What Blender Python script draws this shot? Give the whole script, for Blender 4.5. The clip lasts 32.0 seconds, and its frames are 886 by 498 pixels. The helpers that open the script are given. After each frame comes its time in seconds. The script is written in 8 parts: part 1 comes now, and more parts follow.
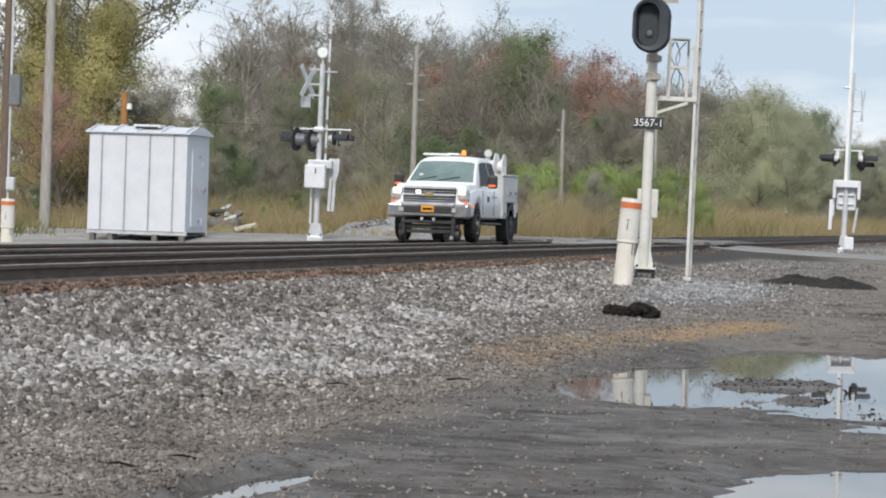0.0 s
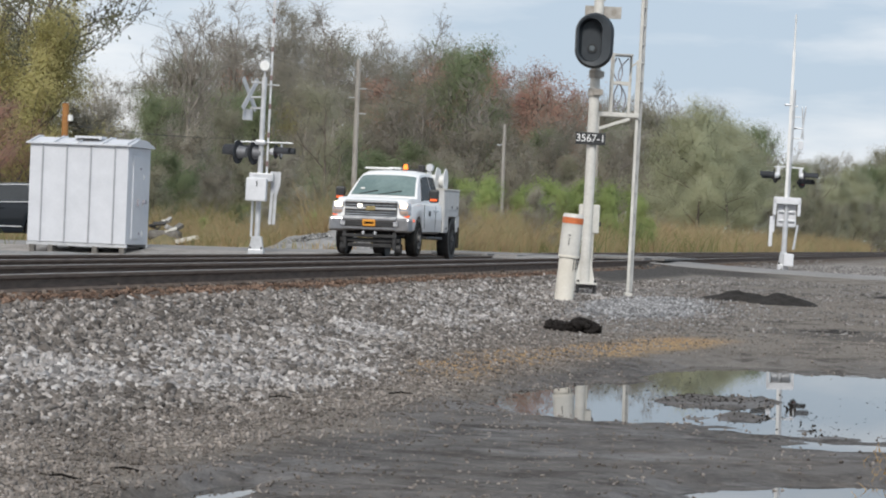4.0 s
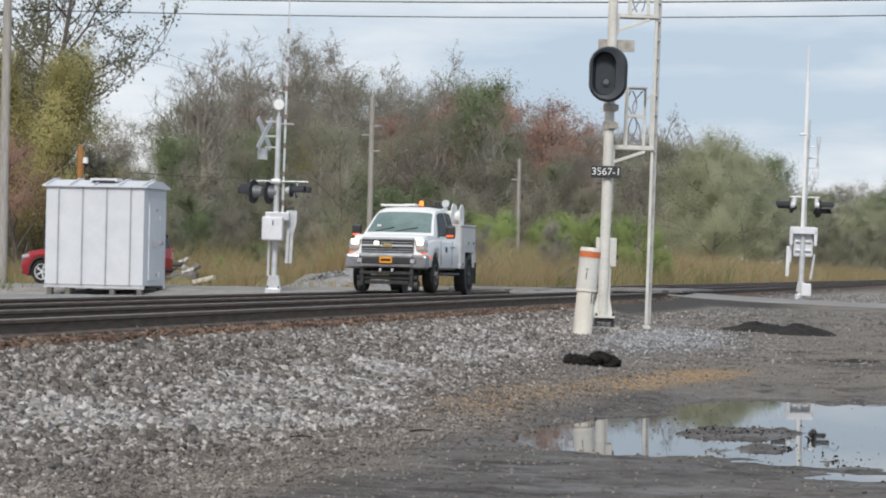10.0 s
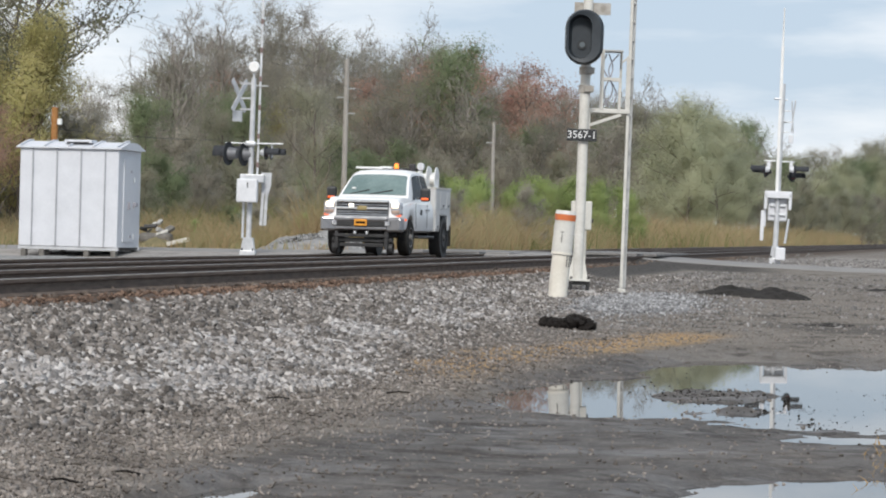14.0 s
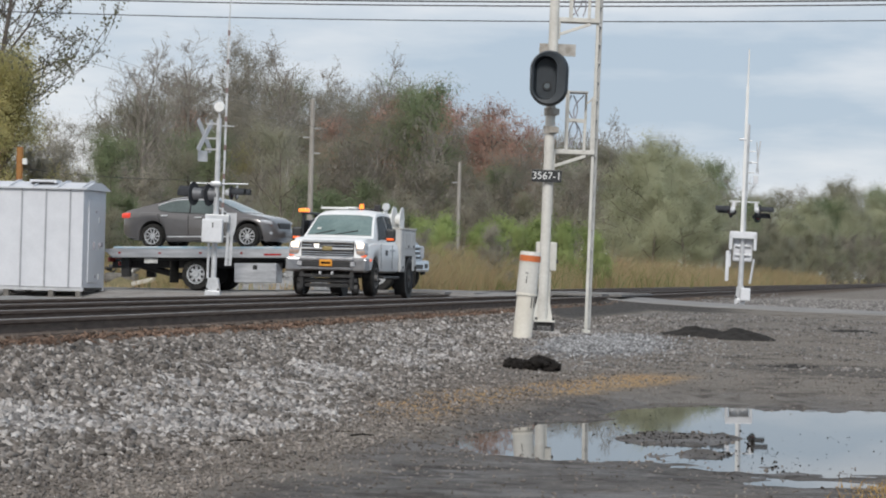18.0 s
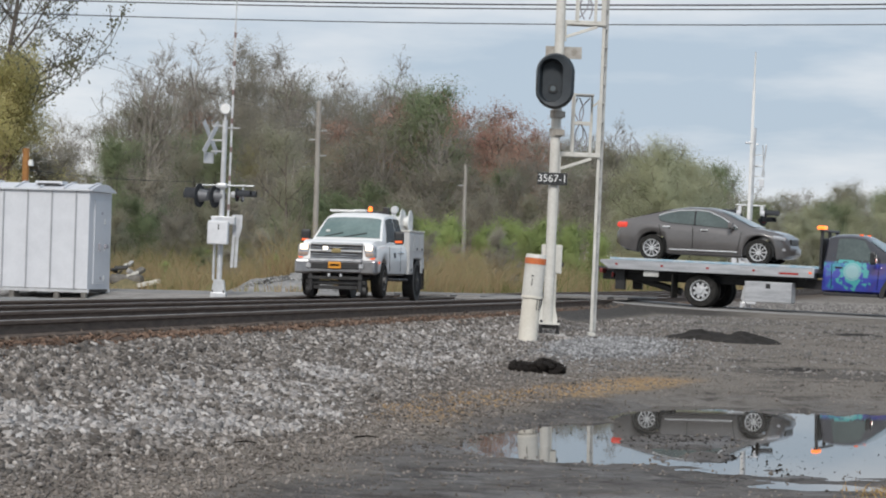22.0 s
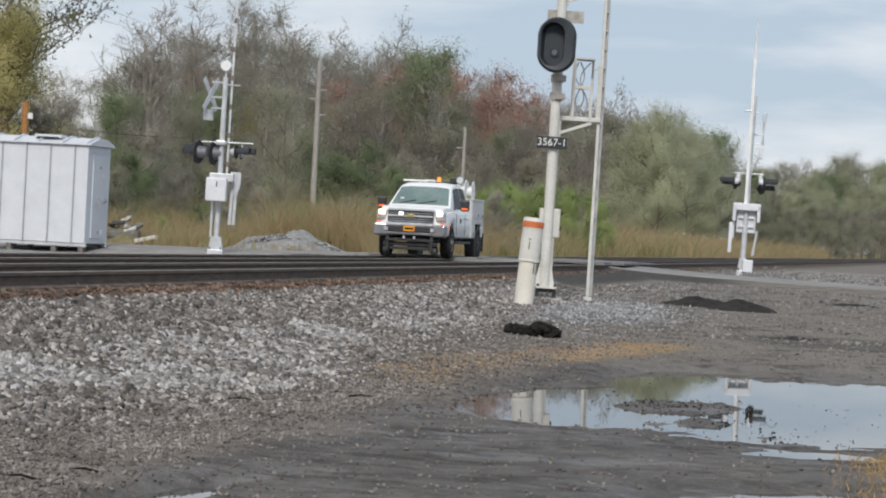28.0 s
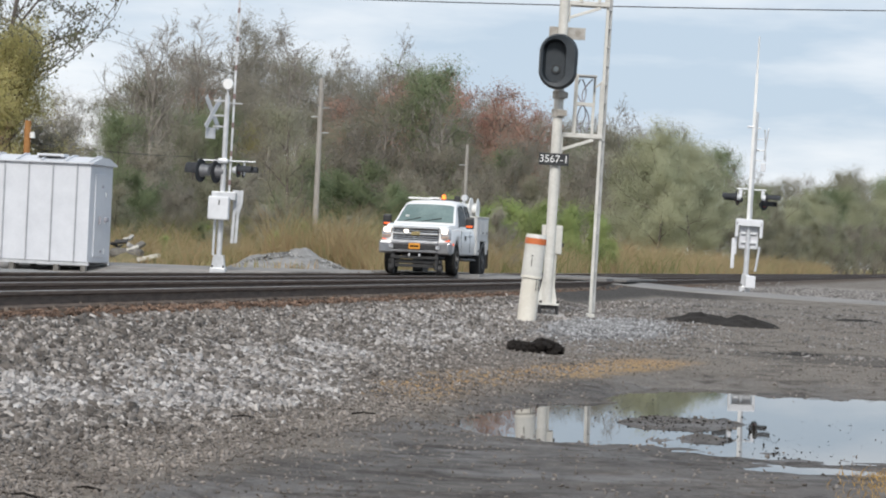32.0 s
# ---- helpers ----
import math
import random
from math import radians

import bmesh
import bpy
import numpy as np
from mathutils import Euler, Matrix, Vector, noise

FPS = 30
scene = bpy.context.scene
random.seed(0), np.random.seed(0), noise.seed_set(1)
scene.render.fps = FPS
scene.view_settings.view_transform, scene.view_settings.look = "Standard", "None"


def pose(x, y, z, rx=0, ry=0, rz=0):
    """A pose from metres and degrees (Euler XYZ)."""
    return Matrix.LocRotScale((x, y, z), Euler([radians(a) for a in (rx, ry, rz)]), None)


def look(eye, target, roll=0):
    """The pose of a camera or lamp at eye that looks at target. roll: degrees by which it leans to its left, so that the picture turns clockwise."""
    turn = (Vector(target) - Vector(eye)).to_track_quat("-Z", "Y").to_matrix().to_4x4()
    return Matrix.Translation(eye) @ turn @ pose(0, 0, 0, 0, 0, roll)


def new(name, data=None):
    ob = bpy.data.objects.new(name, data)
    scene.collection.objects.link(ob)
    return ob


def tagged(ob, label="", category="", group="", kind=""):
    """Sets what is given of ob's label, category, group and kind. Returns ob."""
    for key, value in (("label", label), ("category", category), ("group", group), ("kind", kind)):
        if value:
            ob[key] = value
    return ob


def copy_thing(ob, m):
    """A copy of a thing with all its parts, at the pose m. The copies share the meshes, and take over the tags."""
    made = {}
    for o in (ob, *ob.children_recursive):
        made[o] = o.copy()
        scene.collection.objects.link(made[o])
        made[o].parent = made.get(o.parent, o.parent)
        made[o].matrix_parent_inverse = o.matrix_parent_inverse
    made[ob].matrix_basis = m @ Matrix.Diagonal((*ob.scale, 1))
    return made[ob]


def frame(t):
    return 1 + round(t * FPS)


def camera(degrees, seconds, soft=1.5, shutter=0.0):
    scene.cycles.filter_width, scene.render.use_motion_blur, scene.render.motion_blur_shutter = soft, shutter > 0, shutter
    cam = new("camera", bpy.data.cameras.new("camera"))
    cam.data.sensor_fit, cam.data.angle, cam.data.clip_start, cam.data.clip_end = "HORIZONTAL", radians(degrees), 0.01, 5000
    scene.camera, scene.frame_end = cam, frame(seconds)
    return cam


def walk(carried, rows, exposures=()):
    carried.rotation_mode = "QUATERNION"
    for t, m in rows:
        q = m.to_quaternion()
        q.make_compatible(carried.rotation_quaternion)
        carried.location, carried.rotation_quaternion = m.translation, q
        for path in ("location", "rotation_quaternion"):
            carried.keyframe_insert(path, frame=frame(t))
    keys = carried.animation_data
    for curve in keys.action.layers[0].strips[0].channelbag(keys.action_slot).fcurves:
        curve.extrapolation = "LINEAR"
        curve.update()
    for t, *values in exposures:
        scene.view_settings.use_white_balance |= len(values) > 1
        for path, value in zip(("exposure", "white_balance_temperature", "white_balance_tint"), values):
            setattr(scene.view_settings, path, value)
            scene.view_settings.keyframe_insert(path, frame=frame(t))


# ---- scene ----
cam = camera(16.522, 32.0, soft=2.0)
walk(cam, [
    (0, pose(0.048, -0.015, 1.458, 89.293, -1.900, 12.001)),
    (0.5, pose(0.045, -0.012, 1.464, 89.264, -2.220, 11.155)),
    (1, pose(0.041, -0.006, 1.466, 89.401, -2.248, 11.429)),
    (1.5, pose(0.030, -0.005, 1.471, 89.792, -2.326, 11.145)),
    (2, pose(0.018, -0.008, 1.465, 89.683, -2.189, 11.157)),
    (2.5, pose(0.049, -0.010, 1.456, 89.805, -2.154, 11.073)),
    (3, pose(0.022, -0.013, 1.468, 89.624, -2.249, 10.813)),
    (3.5, pose(0.027, -0.014, 1.457, 89.538, -2.329, 10.893)),
    (5.5, pose(-0.006, -0.016, 1.453, 89.962, -1.932, 11.061)),
    (6, pose(0.024, -0.016, 1.447, 89.604, -2.206, 11.932)),
    (6.5, pose(0.030, -0.016, 1.447, 90.243, -1.955, 11.266)),
    (7, pose(-0.007, -0.021, 1.454, 90.021, -1.466, 11.189)),
    (7.5, pose(0.017, -0.023, 1.448, 90.007, -1.054, 11.577)),
    (8, pose(0.010, -0.020, 1.453, 90.117, -1.038, 11.071)),
    (8.5, pose(0.008, -0.018, 1.456, 90.193, -1.138, 10.891)),
    (9, pose(-0.003, -0.015, 1.466, 90.162, -1.097, 11.147)),
    (9.5, pose(0.008, -0.019, 1.453, 90.086, -1.463, 11.117)),
    (10, pose(0.006, -0.022, 1.466, 90.258, -1.295, 11.180)),
    (10.5, pose(-0.016, -0.024, 1.450, 90.185, -1.415, 11.182)),
    (11, pose(-0.018, -0.014, 1.453, 89.985, -1.233, 11.663)),
    (11.5, pose(-0.017, 0.012, 1.456, 90.041, -1.165, 11.868)),
    (12, pose(-0.039, 0.037, 1.444, 89.394, -1.811, 11.572)),
    (12.5, pose(-0.009, 0.035, 1.454, 89.368, -1.956, 11.457)),
    (13, pose(0.018, 0.002, 1.445, 89.478, -1.874, 11.467)),
    (13.5, pose(-0.006, -0.005, 1.453, 89.422, -1.698, 11.115)),
    (14, pose(-0.026, -0.008, 1.454, 89.581, -1.515, 10.683)),
    (14.5, pose(-0.017, -0.012, 1.447, 89.200, -1.377, 10.438)),
    (15, pose(-0.019, -0.009, 1.460, 89.817, -1.685, 10.097)),
    (15.5, pose(-0.015, -0.009, 1.455, 90.057, -1.362, 10.133)),
    (17.5, pose(-0.025, -0.001, 1.481, 90.177, -1.450, 9.775)),
    (18, pose(-0.007, 0.004, 1.479, 90.337, -1.546, 10.047)),
    (18.5, pose(-0.012, 0.006, 1.481, 90.298, -1.679, 9.999)),
    (19, pose(-0.028, 0.006, 1.486, 90.395, -1.471, 9.921)),
    (19.5, pose(-0.013, 0.008, 1.476, 90.410, -1.446, 10.001)),
    (20, pose(-0.019, 0.008, 1.479, 90.330, -1.619, 10.123)),
    (20.5, pose(-0.012, 0.009, 1.473, 90.377, -1.765, 10.037)),
    (21, pose(-0.015, 0.009, 1.475, 90.389, -1.730, 10.085)),
    (21.5, pose(-0.001, 0.010, 1.477, 90.526, -1.568, 10.283)),
    (22, pose(-0.003, 0.013, 1.472, 90.387, -1.722, 10.155)),
    (22.5, pose(0.004, 0.011, 1.475, 90.350, -1.603, 10.203)),
    (23, pose(0.002, 0.008, 1.474, 90.330, -1.576, 10.303)),
    (23.5, pose(-0.005, 0.007, 1.474, 90.184, -1.808, 10.146)),
    (24, pose(-0.001, 0.007, 1.470, 90.149, -1.725, 10.151)),
    (24.5, pose(-0.004, 0.009, 1.472, 90.121, -1.835, 10.151)),
    (26.5, pose(-0.019, 0.010, 1.469, 89.997, -2.315, 9.925)),
    (27, pose(-0.010, 0.012, 1.467, 89.835, -2.608, 9.872)),
    (27.5, pose(-0.010, 0.013, 1.463, 89.719, -2.865, 9.962)),
    (28, pose(-0.008, 0.012, 1.462, 89.678, -2.938, 10.103)),
    (28.5, pose(-0.013, 0.009, 1.459, 89.477, -3.269, 10.507)),
    (29, pose(-0.002, 0.009, 1.451, 89.319, -3.654, 10.979)),
    (29.5, pose(-0.007, 0.015, 1.457, 89.301, -3.609, 10.928)),
    (30, pose(-0.010, 0.016, 1.459, 89.215, -3.614, 10.940)),
    (30.5, pose(0.000, 0.017, 1.467, 89.155, -3.530, 11.049)),
    (31, pose(0.002, 0.018, 1.470, 89.430, -3.055, 10.246)),
    (31.5, pose(0.008, 0.022, 1.470, 89.779, -2.968, 9.917)),
    (32, pose(-0.004, 0.016, 1.458, 90.003, -2.669, 10.154)),
], exposures=[(0, 0.26), (1.5, 0.18), (3.5, 0.14), (5.5, 0.08), (9, 0.1), (11, 0.14), (13, 0.24), (15.5, 0.16), (17.5, 0.0), (21, -0.04), (24, 0.03), (26.5, 0.03), (28, 0.03), (29, 0.12), (30, 0.22), (32, 0.22)])

# ---- sky and sun: a bright, mostly clouded autumn afternoon ----
SUN_EL, SUN_AZ = radians(38), radians(172)
world = bpy.data.worlds.new("sky")
scene.world = world
world.use_nodes = True
wn, wl = world.node_tree.nodes, world.node_tree.links
wn.clear()
w_out = wn.new("ShaderNodeOutputWorld")
w_bg = wn.new("ShaderNodeBackground")
w_sky = wn.new("ShaderNodeTexSky")
w_sky.sky_type = "NISHITA"
w_sky.sun_disc = False
w_sky.sun_elevation, w_sky.sun_rotation = SUN_EL, SUN_AZ
w_sky.dust_density, w_sky.ozone_density = 0.4, 2.5
w_tc = wn.new("ShaderNodeTexCoord")
w_map = wn.new("ShaderNodeMapping")
w_map.inputs["Scale"].default_value = (2.2, 2.2, 11.0)
w_map.inputs["Location"].default_value = (0.0, 0.0, 0.42)
w_noise = wn.new("ShaderNodeTexNoise")
w_noise.inputs["Scale"].default_value = 1.9
w_noise.inputs["Detail"].default_value = 7.0
w_noise.inputs["Roughness"].default_value = 0.55
w_ramp = wn.new("ShaderNodeValToRGB")
w_ramp.color_ramp.elements[0].position, w_ramp.color_ramp.elements[1].position = 0.41, 0.64
w_ramp.color_ramp.elements[0].color = (3.85, 4.65, 5.6, 1)
w_ramp.color_ramp.elements[1].color = (7.6, 7.62, 7.75, 1)
w_mix = wn.new("ShaderNodeMix")
w_mix.data_type = "RGBA"
w_mix.inputs[0].default_value = 0.94
w_bg.inputs["Strength"].default_value = 0.121
wl.new(w_tc.outputs["Generated"], w_map.inputs["Vector"])
wl.new(w_map.outputs["Vector"], w_noise.inputs["Vector"])
w_sep = wn.new("ShaderNodeSeparateXYZ")
wl.new(w_tc.outputs["Generated"], w_sep.inputs[0])
w_west = wn.new("ShaderNodeMath")
w_west.operation = "MULTIPLY_ADD"
w_west.inputs[1].default_value, w_west.inputs[2].default_value = -0.45, -0.085
wl.new(w_sep.outputs["X"], w_west.inputs[0])
w_low = wn.new("ShaderNodeMapRange")
w_low.interpolation_type = "SMOOTHSTEP"
w_low.inputs["From Min"].default_value, w_low.inputs["From Max"].default_value = 0.055, 0.02
w_low.inputs["To Max"].default_value = 0.13
wl.new(w_sep.outputs["Z"], w_low.inputs["Value"])
w_sum = wn.new("ShaderNodeMath")
wl.new(w_west.outputs[0], w_sum.inputs[0])
wl.new(w_low.outputs["Result"], w_sum.inputs[1])
w_fac = wn.new("ShaderNodeMath")
wl.new(w_noise.outputs["Fac"], w_fac.inputs[0])
wl.new(w_sum.outputs[0], w_fac.inputs[1])
wl.new(w_fac.outputs[0], w_ramp.inputs["Fac"])
wl.new(w_ramp.outputs["Color"], w_mix.inputs[7])
wl.new(w_sky.outputs["Color"], w_mix.inputs[6])
wl.new(w_mix.outputs[2], w_bg.inputs["Color"])
wl.new(w_bg.outputs["Background"], w_out.inputs["Surface"])

sun_data = bpy.data.lights.new("sun", "SUN")
sun_data.energy, sun_data.angle, sun_data.color = 2.5, radians(12), (1.0, 0.955, 0.9)
sun = new("sun", sun_data)
# the sky's sun_rotation turns clockwise from +y
_s = Vector((math.sin(SUN_AZ) * math.cos(SUN_EL), math.cos(SUN_AZ) * math.cos(SUN_EL), math.sin(SUN_EL)))
sun.matrix_world = look(_s * 50, (0, 0, 0))

# ---- materials ----
def mat(name, col, col2=None, rough=0.6, metal=0.0, scale=8.0, bump=0.15, detail=5.0, stretch=(1, 1, 1), spread=0.35,
        per_object=0.0, per_island=0.0, emit=None, strength=0.0, coat=0.0, fine=None, trans=0.0):
    """A surface of two noise-mixed colours with a second, finer grain, bump and uneven gloss."""
    m = bpy.data.materials.new(name)
    m.use_nodes = True
    n, l = m.node_tree.nodes, m.node_tree.links
    b = n["Principled BSDF"]
    col2 = col2 or tuple(c * 0.75 for c in col)
    tc = n.new("ShaderNodeTexCoord")
    mp = n.new("ShaderNodeMapping")
    mp.inputs["Scale"].default_value = stretch
    l.new(tc.outputs["Object"], mp.inputs["Vector"])
    big = n.new("ShaderNodeTexNoise")
    big.inputs["Scale"].default_value, big.inputs["Detail"].default_value = scale, detail
    small = n.new("ShaderNodeTexNoise")
    small.inputs["Scale"].default_value, small.inputs["Detail"].default_value = fine or scale * 9, 3
    for t in (big, small):
        l.new(mp.outputs["Vector"], t.inputs["Vector"])
    ramp = n.new("ShaderNodeValToRGB")
    ramp.color_ramp.elements[0].position, ramp.color_ramp.elements[1].position = 0.5 - spread / 2, 0.5 + spread / 2
    ramp.color_ramp.elements[0].color, ramp.color_ramp.elements[1].color = (*col2, 1), (*col, 1)
    add = n.new("ShaderNodeMath")
    add.operation = "MULTIPLY_ADD"
    add.inputs[1].default_value, add.inputs[2].default_value = 0.5, -0.25
    l.new(small.outputs["Fac"], add.inputs[0])
    tot = n.new("ShaderNodeMath")
    l.new(big.outputs["Fac"], tot.inputs[0])
    l.new(add.outputs[0], tot.inputs[1])
    l.new(tot.outputs[0], ramp.inputs["Fac"])
    out = ramp.outputs["Color"]
    if per_object or per_island:
        hsv = n.new("ShaderNodeHueSaturation")
        rnd = n.new("ShaderNodeMapRange")
        amount = per_object or per_island
        rnd.inputs["To Min"].default_value, rnd.inputs["To Max"].default_value = 1 - amount, 1 + amount
        src = n.new("ShaderNodeObjectInfo").outputs["Random"] if per_object else n.new("ShaderNodeNewGeometry").outputs["Random Per Island"]
        l.new(src, rnd.inputs["Value"])
        l.new(rnd.outputs["Result"], hsv.inputs["Value"])
        l.new(out, hsv.inputs["Color"])
        out = hsv.outputs["Color"]
    l.new(out, b.inputs["Base Color"])
    rr = n.new("ShaderNodeMapRange")
    rr.inputs["To Min"].default_value, rr.inputs["To Max"].default_value = max(0.02, rough - 0.12), min(1, rough + 0.12)
    l.new(big.outputs["Fac"], rr.inputs["Value"])
    l.new(rr.outputs["Result"], b.inputs["Roughness"])
    b.inputs["Metallic"].default_value = metal
    b.inputs["Specular IOR Level"].default_value = 0.5 if rough < 0.7 else 0.08
    b.inputs["Coat Weight"].default_value = coat
    b.inputs["Coat Roughness"].default_value = 0.08
    b.inputs["Transmission Weight"].default_value = trans
    if bump:
        bp = n.new("ShaderNodeBump")
        bp.inputs["Strength"].default_value, bp.inputs["Distance"].default_value = bump, 0.02
        l.new(small.outputs["Fac"], bp.inputs["Height"])
        l.new(bp.outputs["Normal"], b.inputs["Normal"])
    if emit:
        b.inputs["Emission Color"].default_value, b.inputs["Emission Strength"].default_value = (*emit, 1), strength
    return m


M_WHITE = mat("white_paint", (0.8, 0.8, 0.79), (0.68, 0.68, 0.66), 0.42, scale=3, bump=0.04, spread=0.6)
M_DIRTYWHITE = mat("weathered_white_paint", (0.68, 0.665, 0.62), (0.5, 0.485, 0.44), 0.5, scale=2.5, bump=0.08, spread=0.5)
M_SILVER = mat("aluminium_paint", (0.62, 0.63, 0.65), (0.48, 0.49, 0.5), 0.42, 0.35, scale=4, bump=0.05)
M_GREYWHITE = mat("pale_grey_sheet", (0.62, 0.635, 0.67), (0.53, 0.545, 0.58), 0.48, 0.0, scale=2, bump=0.05, spread=0.6)
M_BLACK = mat("black_paint", (0.03, 0.031, 0.032), (0.018, 0.018, 0.019), 0.4, scale=6, bump=0.05)
M_RUBBER = mat("tyre_rubber", (0.022, 0.022, 0.022), (0.04, 0.038, 0.035), 0.8, scale=14, bump=0.25)
M_DARKSTEEL = mat("dark_steel", (0.05, 0.05, 0.052), (0.03, 0.029, 0.028), 0.55, 0.4, scale=7, bump=0.2)
M_BUMPER = mat("bumper_chrome", (0.36, 0.36, 0.37), (0.27, 0.27, 0.28), 0.32, 0.85, scale=6, bump=0.02)
M_COOLWHITE = mat("cool_white_paint", (0.7, 0.71, 0.735), (0.54, 0.55, 0.57), 0.5, scale=3, bump=0.06, spread=0.5)
M_CHROME = mat("chrome", (0.78, 0.79, 0.8), (0.66, 0.67, 0.68), 0.12, 1.0, scale=6, bump=0.02)
M_RIM = mat("alloy_rim", (0.78, 0.79, 0.8), (0.6, 0.61, 0.62), 0.35, 0.5, scale=8, bump=0.03)
M_GLASS = mat("vehicle_glass", (0.055, 0.068, 0.068), (0.035, 0.043, 0.044), 0.13, 0.0, scale=2, bump=0.0)
M_GLASS.node_tree.nodes["Principled BSDF"].inputs["Specular IOR Level"].default_value = 0.04
# paler base colour stands in for the bright background seen through the glass
M_SIDEGLASS = mat("car_side_glass", (0.1, 0.128, 0.124), (0.06, 0.078, 0.078), 0.13, 0.0, scale=1.6, bump=0.0, spread=0.5)
M_TINTED = mat("dark_tinted_glass", (0.03, 0.036, 0.04), (0.018, 0.022, 0.025), 0.1, 0.0, scale=1.6, bump=0.0, spread=0.5, coat=0.3)
# lifted base colour stands in for sky reflected in the windscreen
M_SCREEN = mat("windscreen_glass", (0.15, 0.21, 0.2), (0.1, 0.15, 0.14), 0.12, 0.0, scale=1.5, bump=0.0, coat=0.4)
M_ORANGE = mat("orange_band", (0.62, 0.17, 0.05), (0.5, 0.13, 0.04), 0.5, scale=9, bump=0.05)
M_CREAM = mat("cream_plastic", (0.74, 0.7, 0.62), (0.64, 0.6, 0.52), 0.5, scale=3, bump=0.04)
M_WOOD = mat("weathered_pole_wood", (0.4, 0.38, 0.35), (0.27, 0.25, 0.23), 0.85, scale=5, bump=0.4, stretch=(6, 6, 0.5))
M_BROWNWOOD = mat("brown_pole_wood", (0.2, 0.15, 0.12), (0.12, 0.09, 0.07), 0.85, scale=5, bump=0.4, stretch=(6, 6, 0.5))
M_RAILSIDE = mat("brown_rail_steel", (0.18, 0.142, 0.118), (0.105, 0.083, 0.07), 0.75, 0.1, scale=5, bump=0.25, stretch=(4, 0.6, 4))
M_RAILTOP = mat("polished_rail_head", (0.42, 0.4, 0.38), (0.28, 0.26, 0.245), 0.45, 0.5, scale=3, bump=0.03, stretch=(8, 0.3, 1))
M_TIE = mat("creosoted_tie", (0.2, 0.12, 0.08), (0.09, 0.06, 0.045), 0.85, scale=4, bump=0.5, stretch=(0.6, 5, 5), per_object=0.25)


def stonemat(name, stops):
    """Loose stones, each of its own shade from a list of (share up to, colour), with a fine grain."""
    m = bpy.data.materials.new(name)
    m.use_nodes = True
    n, l = m.node_tree.nodes, m.node_tree.links
    b = n["Principled BSDF"]
    ramp = n.new("ShaderNodeValToRGB")
    el = ramp.color_ramp.elements
    while len(el) < len(stops):
        el.new(0.5)
    for e, (at, c) in zip(el, stops):
        e.position, e.color = at, (*c, 1)
    l.new(n.new("ShaderNodeNewGeometry").outputs["Random Per Island"], ramp.inputs["Fac"])
    grain = n.new("ShaderNodeTexNoise")
    grain.inputs["Scale"].default_value, grain.inputs["Detail"].default_value = 26, 4
    l.new(n.new("ShaderNodeTexCoord").outputs["Object"], grain.inputs["Vector"])
    mr = n.new("ShaderNodeMapRange")
    mr.inputs["From Min"].default_value, mr.inputs["From Max"].default_value = 0.3, 0.7
    mr.inputs["To Min"].default_value, mr.inputs["To Max"].default_value = 0.75, 1.2
    l.new(grain.outputs["Fac"], mr.inputs["Value"])
    hsv = n.new("ShaderNodeHueSaturation")
    l.new(mr.outputs["Result"], hsv.inputs["Value"])
    l.new(ramp.outputs["Color"], hsv.inputs["Color"])
    l.new(hsv.outputs["Color"], b.inputs["Base Color"])
    b.inputs["Roughness"].default_value, b.inputs["Specular IOR Level"].default_value = 0.85, 0.1
    return m


M_STONE = stonemat("ballast_stone", [(0.0, (0.13, 0.121, 0.115)), (0.25, (0.265, 0.249, 0.237)), (0.6, (0.335, 0.315, 0.301)), (1.0, (0.545, 0.518, 0.498))])
M_OLDSTONE = stonemat("old_ballast_stone", [(0.0, (0.08, 0.071, 0.064)), (0.45, (0.17, 0.153, 0.138)), (0.8, (0.265, 0.24, 0.219)), (1.0, (0.49, 0.457, 0.428))])
M_OLDCONCRETE = mat("weathered_concrete", (0.2, 0.19, 0.175), (0.11, 0.104, 0.095), 0.9, scale=4, bump=0.3)
M_CONCRETE = mat("concrete", (0.42, 0.41, 0.39), (0.32, 0.31, 0.3), 0.85, scale=3, bump=0.3)

# ---- building helpers ----
def part(name, bm, material, parent=None, label="", smooth=False, at=None):
    """One mesh object from a bmesh, under a thing or a part."""
    me = bpy.data.meshes.new(name)
    bm.to_mesh(me)
    bm.free()
    mats = material if isinstance(material, (list, tuple)) else [material]
    for m in mats:
        me.materials.append(m)
    if smooth:
        me.shade_smooth()
        me.set_sharp_from_angle(angle=radians(35))
    ob = new(name, me)
    if parent:
        ob.parent = parent
    if at is not None:
        ob.matrix_basis = at
    if label:
        ob["label"] = label
    return ob


def thing(name, label, category, m=None, group="", kind=""):
    """An empty at the base of a thing made of parts."""
    ob = tagged(new(name), label, category, group, kind)
    if m is not None:
        ob.matrix_basis = m
    return ob


